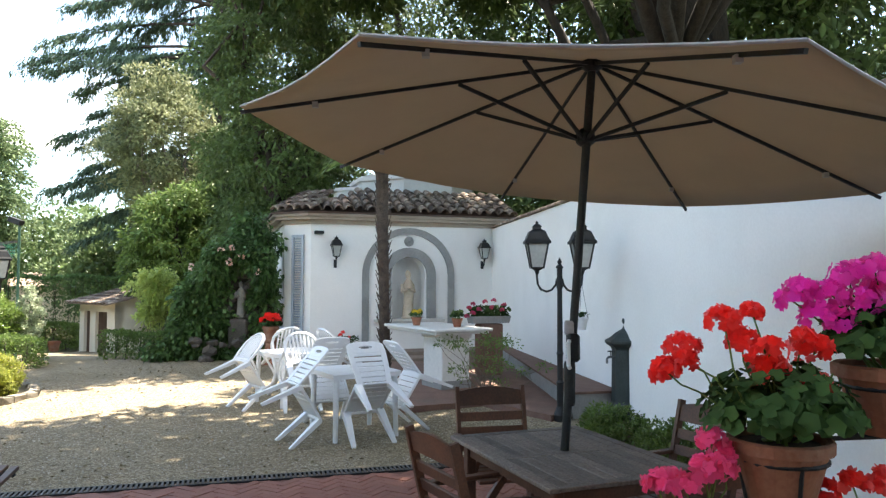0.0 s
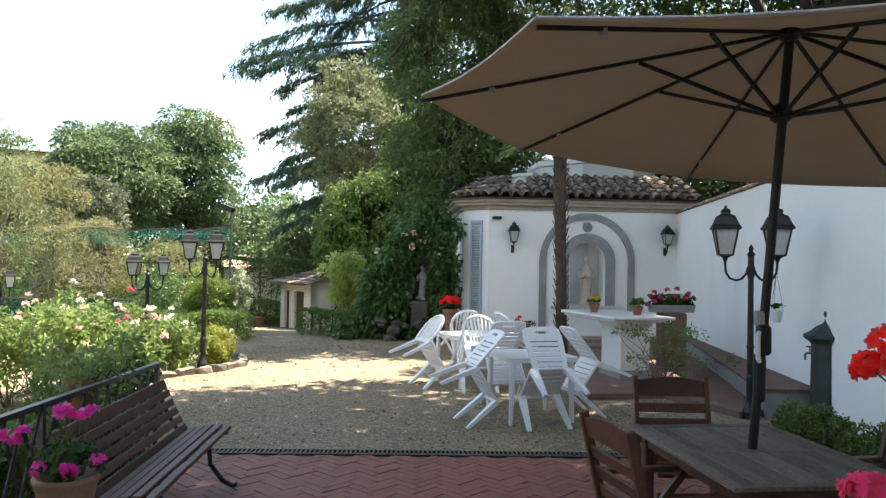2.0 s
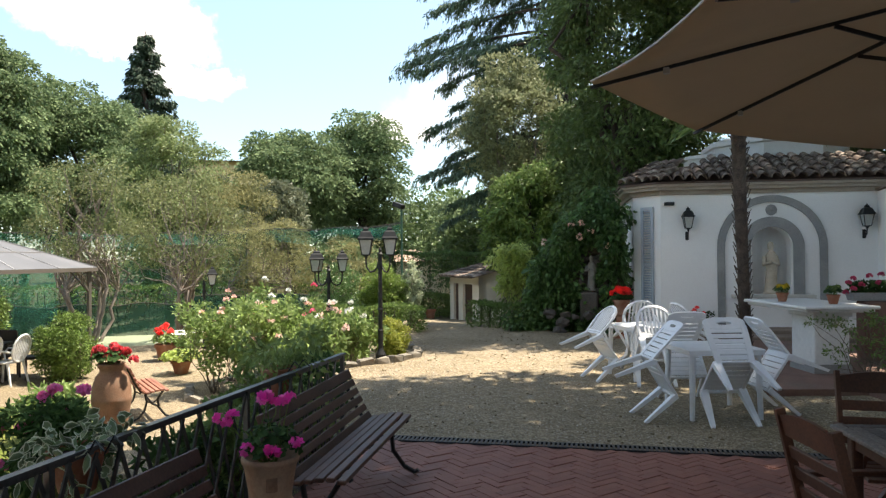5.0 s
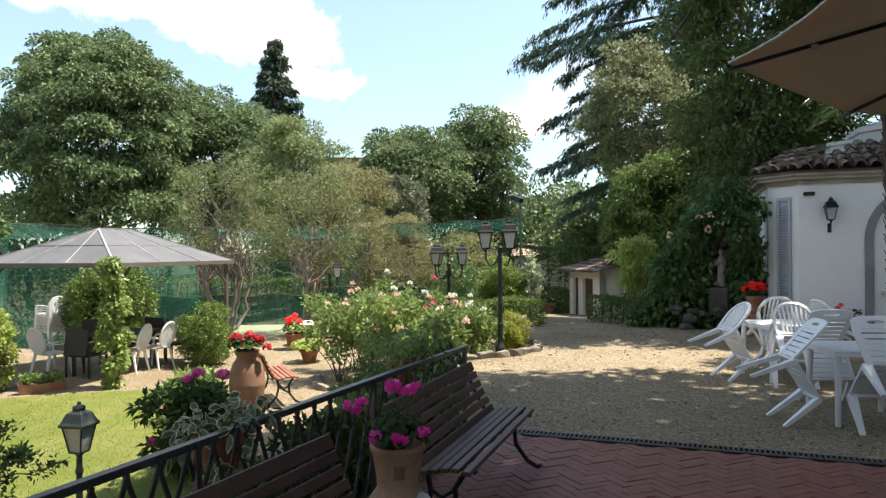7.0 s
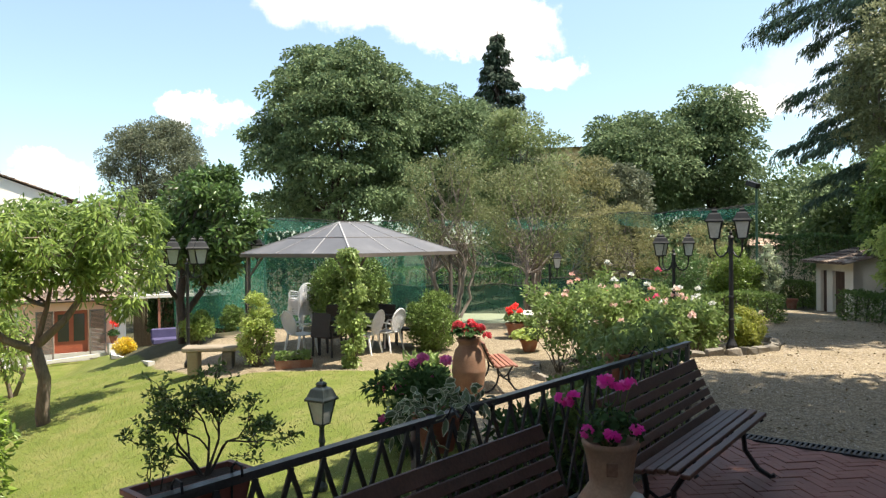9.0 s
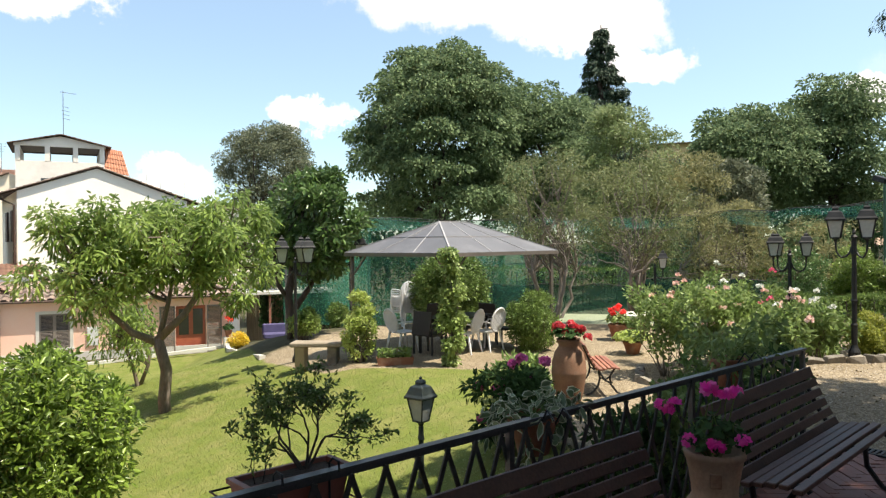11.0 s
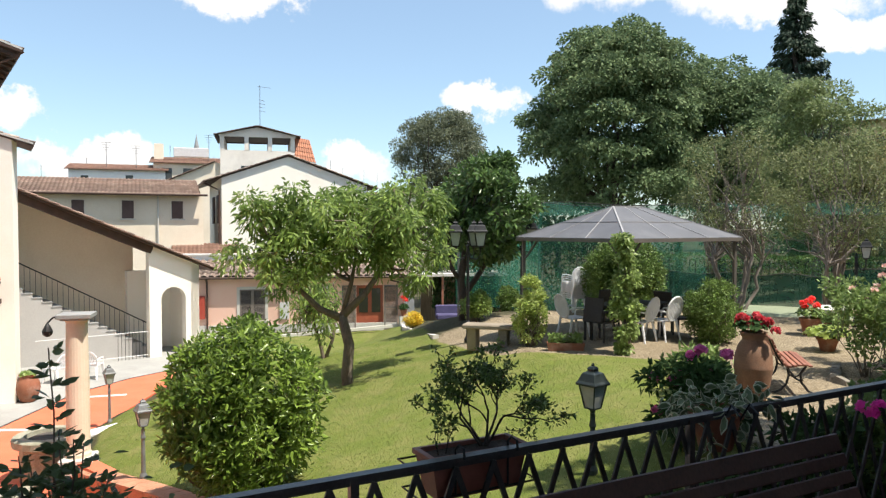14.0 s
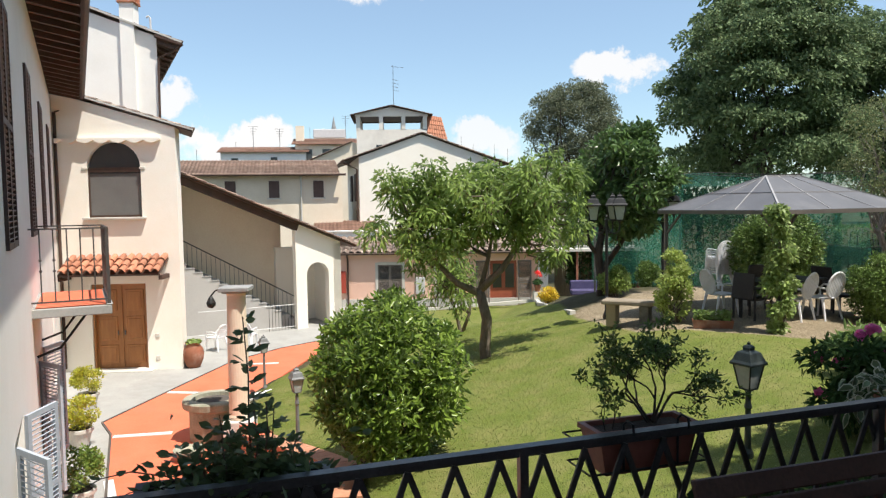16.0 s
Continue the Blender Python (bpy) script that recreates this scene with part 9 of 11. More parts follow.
for i, (x, y, mt, nm) in enumerate(((-0.42, 11.45, PET_YELLOW, "yellow-flowering plant in a small terracotta pot"), (0.22, 11.1, LEAF_HEDGE, "small green plant in a terracotta pot"))):
    geranium(pose(x, y, 1.006), 0.085, 0.13, [(-0.04, 0, 0.21, 0.04), (0.05, 0.02, 0.22, 0.04), (0, -0.04, 0.20, 0.04)], mt, nm, 230 + i, 0.12, 0.10, 70, 0.026, petals=24, petal=0.024)
trough(pose(0.78, 12.25, 1.0, 0, 0, 25), 0.75, 0.22, 0.12, 420, PET_CRIMSON, [(-0.4, -0.05, 0.26), (-0.3, 0, 0.32), (-0.36, -0.1, 0.18), (-0.1, -0.05, 0.36), (-0.24, -0.1, 0.24), (0.1, 0, 0.38), (-0.42, 0, 0.12), (0.3, 0, 0.30), (0.0, -0.1, 0.26), (0.2, -0.1, 0.22)], "brown trough of dark pink geraniums on a ledge", 235, GREYSTONE)
solo("pedestal_block", boxes(((0, 0, 0.43), (0.42, 0.26, 0.86)), bevel=0.02), OLD_BRICK, "old brick block under a flower trough", "pedestal", m=pose(0.78, 12.25, 0.13, 0, 0, 25))

pav = bmesh.new()
prism(pav, [(-0.62, 9.32, -0.1), (0.55, 9.85, -0.1), (1.32, 8.82, -0.1), (1.60, 9.05, -0.1), (1.30, 14.9, -0.1), (-1.4, 14.6, -0.1)], (0, 0, 0.18))
solo("chapel_platform", pav, OLD_BRICK, "low platform of red brick before the chapel", "platform", kind="structure")
led = bmesh.new()
prism(led, [(1.62, 9.02, -0.1), (2.54, 9.25, -0.1), (1.50, 16.8, -0.1), (1.24, 15.2, -0.1)], (0, 0, 0.40))
solo("ledge", led, GREYSTONE, "grey cement ledge along the white wall", "ledge", kind="structure")
lt = bmesh.new()
prism(lt, [(1.58, 8.98, 0.302), (2.52, 9.22, 0.302), (1.47, 16.8, 0.302), (1.20, 15.2, 0.302)], (0, 0, 0.03))
solo("ledge_cap", lt, OLD_BRICK, "brick capping of the ledge", "ledge", kind="structure")

ftn = thing("fountain", pose(2.30, 9.02, 0, 0, 0, 8) @ Matrix.Diagonal((1.0, 1.0, 1.1, 1.0)), "dark green cast iron wall fountain with brass tap", "fountain")
part("body", lathe(bmesh.new(), [(0.25, 0), (0.25, 0.12), (0.215, 0.16), (0.195, 0.20), (0.185, 0.78), (0.20, 0.81), (0.25, 0.84), (0.27, 0.86), (0.27, 0.885), (0.20, 0.92), (0.14, 0.97), (0.07, 1.01), (0.05, 1.03), (0.05, 1.05), (0.02, 1.06)], 8, twist=math.pi / 8), GREEN_IRON, ftn)
part("finial", lathe(bmesh.new(), [(0.03, 1.05), (0.05, 1.075), (0.062, 1.10), (0.056, 1.125), (0.03, 1.15), (0.012, 1.165), (0.003, 1.18)], 12), GREEN_IRON, ftn)
tp = bmesh.new()
tube(tp, [(-0.17, -0.02, 0.70), (-0.25, -0.02, 0.70), (-0.27, -0.02, 0.68), (-0.27, -0.02, 0.63)], 0.014, 8)
tube(tp, [(-0.22, -0.02, 0.70), (-0.22, -0.02, 0.76)], 0.008, 6)
tube(tp, [(-0.26, -0.02, 0.765), (-0.18, -0.02, 0.765)], 0.009, 6)
part("tap", tp, STEEL, ftn, "brass tap")
hp_ = thing("hanging_pot", pose(1.80, 9.35, 1.08), "white hanging flower pot on wires", "potted plant")
clay_pot(hp_, 0.085, 0.16, PLASTIC)
hw_ = bmesh.new()
for a in (0, 120, 240):
    tube(hw_, [(0.08 * math.cos(radians(a)), 0.08 * math.sin(radians(a)), 0.16), (0, 0, 0.62)], 0.003, 4)
tube(hw_, [(0, 0, 0.62), (0.02, 0.02, 0.75), (-0.05, -0.10, 0.98)], 0.003, 5)
part("wires", hw_, IRON, hp_)
hr_ = np.random.default_rng(240)
leaf_discs("foliage", np.stack([hr_.normal(0, 0.04, 40), hr_.normal(0, 0.04, 40), 0.17 + hr_.uniform(0, 0.05, 40)], 1), hr_.normal(0, 0.5, (40, 3)) + np.array([0, 0, 1]), 0.02, LEAF_GER, hp_, hr_)

# spindly bush before the marble table
br = np.random.default_rng(250)
bush("spindly_shrub", 0.62, 10.0, 0.1, [(br.normal(0, 0.33), br.normal(0, 0.25), br.uniform(0.25, 0.85), 0.12, 0.12, 0.07) for i in range(26)], 900, 0.055, 0.022, LEAF_HEDGE, "thin spreading shrub in a low clay bowl", seed=251, stems=22, shell=0.1, under=0.9, stem_r=0.008)
solo("clay_bowl", lathe(bmesh.new(), [(0.14, 0), (0.22, 0.06), (0.25, 0.10), (0.22, 0.10), (0.05, 0.07)], 20), TERRA_PALE, "low clay bowl on the platform", "pot", m=pose(0.62, 10.0, 0.08))

# ---- garden ----


def gz(x, y):
    return float(ground_z(x, y))


# gazebo
PF, PL, PR_ = Vector((-12.03, 6.56, 0)), Vector((-14.67, 5.55, 0)), Vector((-13.26, 9.79, 0))
PB = PL + PR_ - PF
gaz = thing("gazebo", pose(0, 0, 0), "garden gazebo with grey hipped roof and taupe frame", "gazebo")
Z_G, Z_E, Z_A = -0.62, 1.51, 2.16
for p in (PF, PL, PR_, PB):
    part("post", boxes(((p.x, p.y, (Z_G + Z_E) / 2), (0.07, 0.07, Z_E - Z_G)), bevel=0.008), TAUPE_METAL, gaz)
ctr = (PF + PB) / 2


def rim(p, k=1.07, z=Z_E):
    q = ctr + (p - ctr) * k
    return Vector((q.x, q.y, z))


ridge_d = (PR_ - PF).normalized() * 0.48
RA, RB = ctr - ridge_d + Vector((0, 0, Z_A)), ctr + ridge_d + Vector((0, 0, Z_A))
c4 = [rim(PF), rim(PR_), rim(PB), rim(PL)]
for name, quad in (("roof_panel", [c4[0], c4[1], RB, RA]), ("roof_panel", [c4[2], c4[3], RA, RB])):
    bm = bmesh.new()
    prism(bm, quad, (0, 0, 0.012))
    part(name, bm, GAZ_ROOF, gaz)
for tri in ([c4[1], c4[2], RB], [c4[3], c4[0], RA]):
    bm = bmesh.new()
    prism(bm, tri, (0, 0, 0.012))
    part("roof_panel", bm, GAZ_ROOF, gaz)
for p, q in ((c4[0], c4[1]), (c4[1], c4[2]), (c4[2], c4[3]), (c4[3], c4[0])):
    part("eave_rail", beam(bmesh.new(), p - Vector((0, 0, 0.03)), q - Vector((0, 0, 0.03)), 0.05, 0.07), TAUPE_METAL, gaz)
for p, q in ((c4[0], RA), (c4[3], RA), (c4[1], RB), (c4[2], RB), (RA, RB)):
    part("hip_strip", beam(bmesh.new(), p + Vector((0, 0, 0.02)), q + Vector((0, 0, 0.02)), 0.032, 0.014), SEAM, gaz)
for k in (0.48,):
    mid = [c4[0].lerp(RA, k), c4[1].lerp(RB, k), c4[2].lerp(RB, k), c4[3].lerp(RA, k)]
    for p, q in zip(mid, mid[1:] + mid[:1]):
        part("purlin_strip", beam(bmesh.new(), p + Vector((0, 0, 0.018)), q + Vector((0, 0, 0.018)), 0.028, 0.012), SEAM, gaz)
for a, b, ra, rb in ((c4[0], c4[1], RA, RB), (c4[3], c4[0], RA, RA)):
    for f in (0.34, 0.67):
        lo, hi = a.lerp(b, f), ra.lerp(rb, f)
        part("seam_strip", beam(bmesh.new(), lo + Vector((0, 0, 0.018)), hi + Vector((0, 0, 0.018)), 0.016, 0.010), SEAM, gaz)
for p in (PF, PL, PR_, PB):
    for q in (PF, PL, PR_, PB):
        d = (q - p)
        if 0 < d.length < 4.0 and abs(d.normalized().dot((PR_ - PF).normalized())) in (0,) or (0 < d.length < 3.6):
            d = d.normalized()
            part("brace", beam(bmesh.new(), p + Vector((0, 0, Z_E - 0.5)), p + d * 0.42 + Vector((0, 0, Z_E - 0.06)), 0.03, 0.03), TAUPE_METAL, gaz)
# climber on its front post
cr = np.random.default_rng(301)
CC = []
for i in range(44):
    z = cr.uniform(0.05, 2.15)
    wv = 0.17 + 0.10 * (z > 1.3) * cr.random()
    CC.append((cr.normal(0, wv * 0.5), cr.normal(0, wv * 0.5), z, 0.13, 0.13, 0.12))
bush("climber", PF.x + 0.06, PF.y - 0.04, Z_G, CC, 3600, 0.085, 0.06, leafy("light_climber_leaf", (0.10, 0.17, 0.035), (0.32, 0.42, 0.12), 0.35), "light green climber on the gazebo post", "climber", seed=302, droop=0.5, shell=0.2, stems=8)

dt = thing("dining_table", pose(-13.75, 7.55, Z_G, 0, 0, 30), "dark outdoor dining table under the gazebo", "table")
part("tabletop", boxes(((0, 0, 0.73), (0.95, 1.7, 0.035)), bevel=0.01), RATTAN, dt)
for x in (-0.4, 0.4):
    for y in (-0.75, 0.75):
        part("leg", boxes(((x, y, 0.36), (0.05, 0.05, 0.72))), RATTAN, dt)
part("ashtray", lathe(bmesh.new(), [(0.05, 0.748), (0.06, 0.75), (0.07, 0.80), (0.05, 0.82), (0.01, 0.83)], 12), PLASTIC, dt)


def resin_chair(m, label):
    """A white chair with an oval back and looped arms; faces +y."""
    t = thing("resin_armchair", m, label, "chair", "white armchairs at the gazebo")
    st = bmesh.new()
    box(st, (0, 0, 0.42), (0.46, 0.46, 0.03), None, 0.012)
    part("seat", st, PLASTIC, t)
    bk = bmesh.new()
    for k in range(20):
        a0, a1 = 2 * math.pi * k / 20, 2 * math.pi * (k + 1) / 20
        tube(bk, [(0.225 * math.cos(a0), -0.26 - 0.25 * (0.26 + 0.27 * math.sin(a0)), 0.68 + 0.25 * math.sin(a0)), (0.225 * math.cos(a1), -0.26 - 0.25 * (0.26 + 0.27 * math.sin(a1)), 0.68 + 0.25 * math.sin(a1))], 0.02, 6, False)
    for i in range(9):
        u = -0.18 + 0.045 * i
        h = 0.25 * math.sqrt(1 - (u / 0.225) ** 2)
        beam(bk, (u, -0.26 - 0.25 * (0.26 - h), 0.68 - h), (u, -0.26 - 0.25 * (0.26 + h), 0.68 + h), 0.028, 0.012, (0, 1, 0))
    part("backrest", bk, PLASTIC, t)
    for s in (-1, 1):
        part("armrest", tube(bmesh.new(), [(0.21 * s, -0.27, 0.62), (0.26 * s, -0.05, 0.655), (0.26 * s, 0.15, 0.64), (0.25 * s, 0.22, 0.56), (0.24 * s, 0.20, 0.43)], 0.02, 6), PLASTIC, t)
        for y0, y1 in ((0.20, 0.25), (-0.2, -0.29)):
            part("leg", tube(bmesh.new(), [(0.20 * s, y0, 0.41), (0.235 * s, y1, 0)], [0.028, 0.02], 6), PLASTIC, t)
    return t


def woven_chair(m):
    t = thing("woven_armchair", m, "black woven armchair at the garden table", "chair", "dark armchairs at the gazebo")
    part("seat", box(bmesh.new(), (0, 0, 0.41), (0.50, 0.48, 0.05), None, 0.01), RATTAN, t)
    part("backrest", box(bmesh.new(), (0, -0.27, 0.66), (0.50, 0.035, 0.50), Matrix.Rotation(radians(-10), 3, "X"), 0.01), RATTAN, t)
    for s in (-1, 1):
        part("armrest", box(bmesh.new(), (0.27 * s, -0.02, 0.62), (0.045, 0.48, 0.025), None, 0.006), RATTAN, t)
        for y in (0.21, -0.24):
            part("leg", boxes(((0.255 * s, y, 0.31), (0.032, 0.032, 0.62))), RATTAN, t)
    return t


resin_chair(pose(-14.19, 6.52, Z_G, 0, 0, 12), "white resin armchair under the gazebo")
resin_chair(pose(-13.35, 8.12, Z_G, 0, 0, 110), "white resin armchair with oval back, turned to the table")
resin_chair(pose(-13.3, 7.55, Z_G, 0, 0, 120), "white resin armchair half hidden by the climber")
woven_chair(pose(-13.55, 6.86, Z_G, 0, 0, 22))
woven_chair(pose(-15.0, 7.9, Z_G, 0, 0, -70))
woven_chair(pose(-14.4, 8.6, Z_G, 0, 0, 200))
woven_chair(pose(-13.6, 8.85, Z_G, 0, 0, 160))
stk = plastic_chair(1, "stacked_chair")
stk.matrix_world = pose(-18.62, 8.55, -0.66, 0, 0, 100)
tagged(stk, "white plastic chair in a tall stack", "chair", "stack of white chairs")
for i in range(1, 9):
    copy_thing(stk, pose(-18.62 - 0.006 * i, 8.55, -0.66 + 0.055 * i, 0, 0, 100))

# tennis nets and posts
for x, y, h in ((-11.2, 18.95, 3.5), (-17.6, 19.15, 3.2), (-24.1, 9.7, 3.3), (-20.8, 14.6, 3.3), (-22.3, 6.2, 3.2)):
    np_ = thing("net_post", pose(x, y, gz(x, y)), "green steel post of the court net", "post", "net posts")
    part("pole", tube(bmesh.new(), [(0, 0, -0.2), (0, 0, h)], 0.035, 8), surf("green_paint_steel", (0.03, 0.09, 0.06), (0.05, 0.12, 0.08), 0.5, 3, 40, 0.03) if x > -12 else STEEL, np_)
fl_ = thing("court_floodlight", pose(-11.2, 18.95, 3.15), "small flood lamp on the net post", "lamp")
part("housing", box(bmesh.new(), (-0.1, 0, 0.12), (0.34, 0.22, 0.14), Matrix.Rotation(radians(20), 3, "Y"), 0.01), IRON, fl_)


def net_sheet(name, p, q, z0, z1, label, sag=0.2, wave=0.08, seed=1, net=None):
    rng = np.random.default_rng(seed)
    nx, nz = 40, 8
    p, q = np.array(p, float), np.array(q, float)
    d = (q - p) / np.linalg.norm(q - p)
    nrm = np.array([-d[1], d[0]])
    co, idx = [], []
    ph = rng.uniform(0, 6, 3)
    for j in range(nz + 1):
        for i in range(nx + 1):
            u, v = i / nx, j / nz
            off = wave * (math.sin(9 * u + ph[0] + 2 * v) + 0.5 * math.sin(23 * u + ph[1]))
            xy = p + (q - p) * u + nrm * off
            z = z0 + (z1 - z0) * v - sag * math.sin(math.pi * u) * (0.6 + 0.4 * v) - 0.05 * math.sin(17 * u + ph[2])
            co.append((xy[0], xy[1], z))
    for j in range(nz):
        for i in range(nx):
            a = j * (nx + 1) + i
            idx += [a, a + 1, a + nx + 2, a + nx + 1]
    t = thing(name, pose(0, 0, 0), label, "net")
    me = fast_mesh("mesh_sheet", co, 4, idx, net or NET)
    ob = new("mesh_sheet", me)
    ob.parent = t
    top = nz * (nx + 1)
    part("top_rope", tube(bmesh.new(), [co[top + i] for i in range(0, nx + 1, 4)], 0.012, 5), RAIL_IRON, t)
    return t


net_sheet("court_net", (-17.6, 19.15), (-11.2, 18.95), 2.25, 2.72, "green net gathered along its top rope", 0.12, 0.15, 1)
net_sheet("court_net", (-17.6, 19.15), (-11.2, 18.95), 2.40, 2.68, "green net gathered along its top rope", 0.05, 0.1, 4)
net_sheet("court_net", (-24.1, 9.7), (-17.6, 19.15), -0.7, 2.6, "tall green net behind the gazebo", 0.15, 0.1, 2)
net_sheet("court_net", (-22.3, 6.2), (-24.1, 9.7), -0.9, 2.6, "tall green net behind the gazebo", 0.15, 0.1, 3)
net_sheet("court_net", (-24.1, 9.7), (-17.6, 19.15), 2.15, 2.65, "green net gathered along its top rope", 0.15, 0.2, 5)
net_sheet("court_net", (-21.9, 6.6), (-19.2, 13.2), -0.7, 2.1, "green net hanging in folds", 0.5, 0.3, 6)
for k_, (p, q) in enumerate((((-20.3, 12.6), (-17.4, 16.2)), ((-17.4, 16.2), (-12.4, 19.2)))):
    net_sheet("low_court_fence", p, q, gz(*p) - 0.05, gz(*p) + 1.15, "low dark green mesh fence round the court", 0.0, 0.01, 7 + k_, NET_DENSE)
    fp = thing("fence_post", pose(q[0], q[1], gz(*q)), "green fence post of the court", "post", "court fence posts")
    part("pole", tube(bmesh.new(), [(0, 0, 0), (0, 0, 1.3)], 0.025, 6), STEEL, fp)

# huts by the path
hut = thing("garden_hut", pose(-11.92, 23.5, -0.62, 0, 0, -42), "small cream garden hut with tiled roof and plank doors", "hut")
hb = bmesh.new()
for x0, x1 in ((0.2, 0.55), (1.0, 1.42), (2.25, 2.8)):
    prism(hb, [(x0, 0, -0.4), (x1, 0, -0.4), (x1, 0, 1.5), (x0, 0, 1.5)], (0, 0.25, 0))
prism(hb, [(0.2, 0, 1.36), (2.8, 0, 1.36), (2.8, 0, 1.62), (0.2, 0, 1.62)], (0, 0.25, 0))
prism(hb, [(2.8, 0, -0.4), (2.8, 2.2, -0.4), (2.6, 2.2, -0.4), (2.6, 0.25, -0.4)], (0, 0, 2.2))
prism(hb, [(0.2, 0.25, -0.4), (0.2, 2.2, -0.4), (0.4, 2.2, -0.4), (0.4, 0.25, -0.4)], (0, 0, 2.2))
prism(hb, [(0.2, 2.0, -0.4), (2.8, 2.0, -0.4), (2.8, 2.2, -0.4), (0.2, 2.2, -0.4)], (0, 0, 2.2))
pieces("wall", hb, surf("hut_plaster", (0.60, 0.55, 0.45), (0.68, 0.63, 0.53), 0.9, 2, 30, 0.1), hut)
for x0, x1 in ((0.55, 1.0), (1.42, 2.25)):
    d_ = part("door", boxes((((x0 + x1) / 2, 0.14, 0.6), (x1 - x0, 0.05, 1.56))), surf("grey_plank", (0.10, 0.085, 0.07), (0.17, 0.145, 0.12), 0.8, 4, 50, 0.3, stretch=(5, 5, 0.4)), hut, "grey plank door")
    for i in range(3):
        part("plank", boxes(((x0 + (x1 - x0) * (i + 0.5) / 3, 0.105, 0.6), ((x1 - x0) / 3 - 0.012, 0.03, 1.5))), DARKWOOD, d_)
roof_sheet("roof", [(-0.02, -0.4, 1.60), (3.1, -0.4, 1.60), (3.1, 2.3, 2.25), (-0.02, 2.3, 2.25)], TILE, hut, pitch=0.2, amp=0.05)
part("doorstep", boxes(((1.4, -0.3, -0.03), (2.4, 0.6, 0.14)), bevel=0.02), PALESTONE, hut)
clp = thing("clay_pot", pose(-12.5, 23.2, -0.60), "small clay pot beside the hut door", "pot")
clay_pot(clp, 0.2, 0.36, TERRACOTTA)
h2 = thing("tiled_outbuilding", pose(-23.2, 38.6, -0.9, 0, 0, 28), "distant outbuilding with pale tiled roof", "hut")
part("wall", boxes(((1.9, 2, 1.1), (3.8, 3, 2.3))), OCHRE, h2)
roof_sheet("roof", [(-0.2, 0.2, 2.25), (4.0, 0.2, 2.25), (4.0, 2.2, 3.0), (-0.2, 2.2, 3.0)], surf("pale_roof_tile", (0.48, 0.33, 0.25), (0.62, 0.47, 0.38), 0.9, 2, 20, 0.2, rand=0.2, island=True), h2, pitch=0.3, amp=0.07)

# big jar with red geraniums
oj = urn(pose(-8.2, 6.36, gz(-8.2, 6.36)) @ Matrix.Diagonal((0.89, 0.89, 0.97, 1.0)), [(0.14, 0), (0.17, 0.02), (0.23, 0.22), (0.275, 0.48), (0.28, 0.50), (0.275, 0.52), (0.265, 0.66), (0.22, 0.80), (0.165, 0.865), (0.16, 0.90), (0.185, 0.93), (0.195, 0.98), (0.17, 0.985), (0.15, 0.92), (0.02, 0.91)], JAR_CLAY, "clay_jar", "tall round-bellied clay jar in the garden", 32)
geranium(pose(-8.2, 6.36, gz(-8.2, 6.36) + 0.94), 0.15, 0.03, [(-0.22, -0.05, 0.16, 0.06), (-0.13, -0.1, 0.20, 0.06), (0.0, -0.12, 0.19, 0.05), (0.10, 0, 0.20, 0.06), (0.22, 0.05, 0.17, 0.055), (0.28, 0.12, 0.05, 0.055), (-0.05, 0.08, 0.22, 0.05), (-0.25, -0.05, 0.09, 0.05), (0.17, 0.02, 0.12, 0.045), (0.06, -0.1, 0.1, 0.05)],
         PET_DEEP, "red geraniums spilling from a tall clay jar", 310, 0.26, 0.17, 260, 0.034, pot=False, name="geranium", petals=45, petal=0.03)
bench(pose(-8.25, 7.35, gz(-8.4, 7.4), 0, 0, 150), REDWOOD, "small red-brown slatted bench on the gravel", 1.15)


def potted(x, y, r, h, mat_l, label, seed, foliage=0.3, fh=0.28, heads=(), hm=PET_RED, n=260, leaf=0.04, pm=None, z=None):
    return geranium(pose(x, y, gz(x, y) if z is None else z), r, h, heads, hm, label, seed, foliage, fh, n, leaf, pot_mat=pm or TERRACOTTA, petals=34, petal=0.035, leaf_mat=mat_l, name="potted_plant")


potted(-13.15, 11.65, 0.24, 0.38, LEAF_ROSE, "large terracotta pot of red geraniums", 311, 0.32, 0.3, [(-0.13, -0.1, 0.68, 0.075), (0.05, -0.12, 0.74, 0.08), (0.16, 0, 0.66, 0.07), (-0.05, 0.05, 0.78, 0.07), (-0.2, 0, 0.58, 0.06), (0.0, -0.16, 0.62, 0.06)], PET_RED)
potted(-12.75, 11.9, 0.2, 0.3, LEAF_ROSE, "terracotta pot with a leafy plant", 312, 0.28, 0.24)
potted(-11.35, 10.44, 0.20, 0.26, LEAF_FEATHER, "yellow-green plant in a terracotta pot", 313, 0.42, 0.26, n=330, leaf=0.05)
rt = thing("stone_table", pose(-13.4, 12.5, gz(-13.4, 12.5)), "pale round stone table among pots", "table")
part("tabletop", lathe(bmesh.new(), [(0.5, 0.46), (0.52, 0.48), (0.52, 0.54), (0.48, 0.56), (0.02, 0.56)], 24), PALESTONE, rt)
part("pedestal", lathe(bmesh.new(), [(0.24, 0), (0.2, 0.06), (0.14, 0.2), (0.16, 0.42), (0.26, 0.47)], 16), PALESTONE, rt)
sb_ = thing("stone_bench", pose(-14.2, 4.6, gz(-14.2, 4.6), 0, 0, 60), "heavy weathered stone slab bench", "bench")
part("slab", box(bmesh.new(), (0, 0, 0.47), (1.05, 0.46, 0.09), None, 0.02), surf("brown_stone", (0.20, 0.165, 0.12), (0.31, 0.26, 0.20), 0.9, 3, 40, 0.4, stain=(0.13, 0.12, 0.09), stain_amt=0.5), sb_)
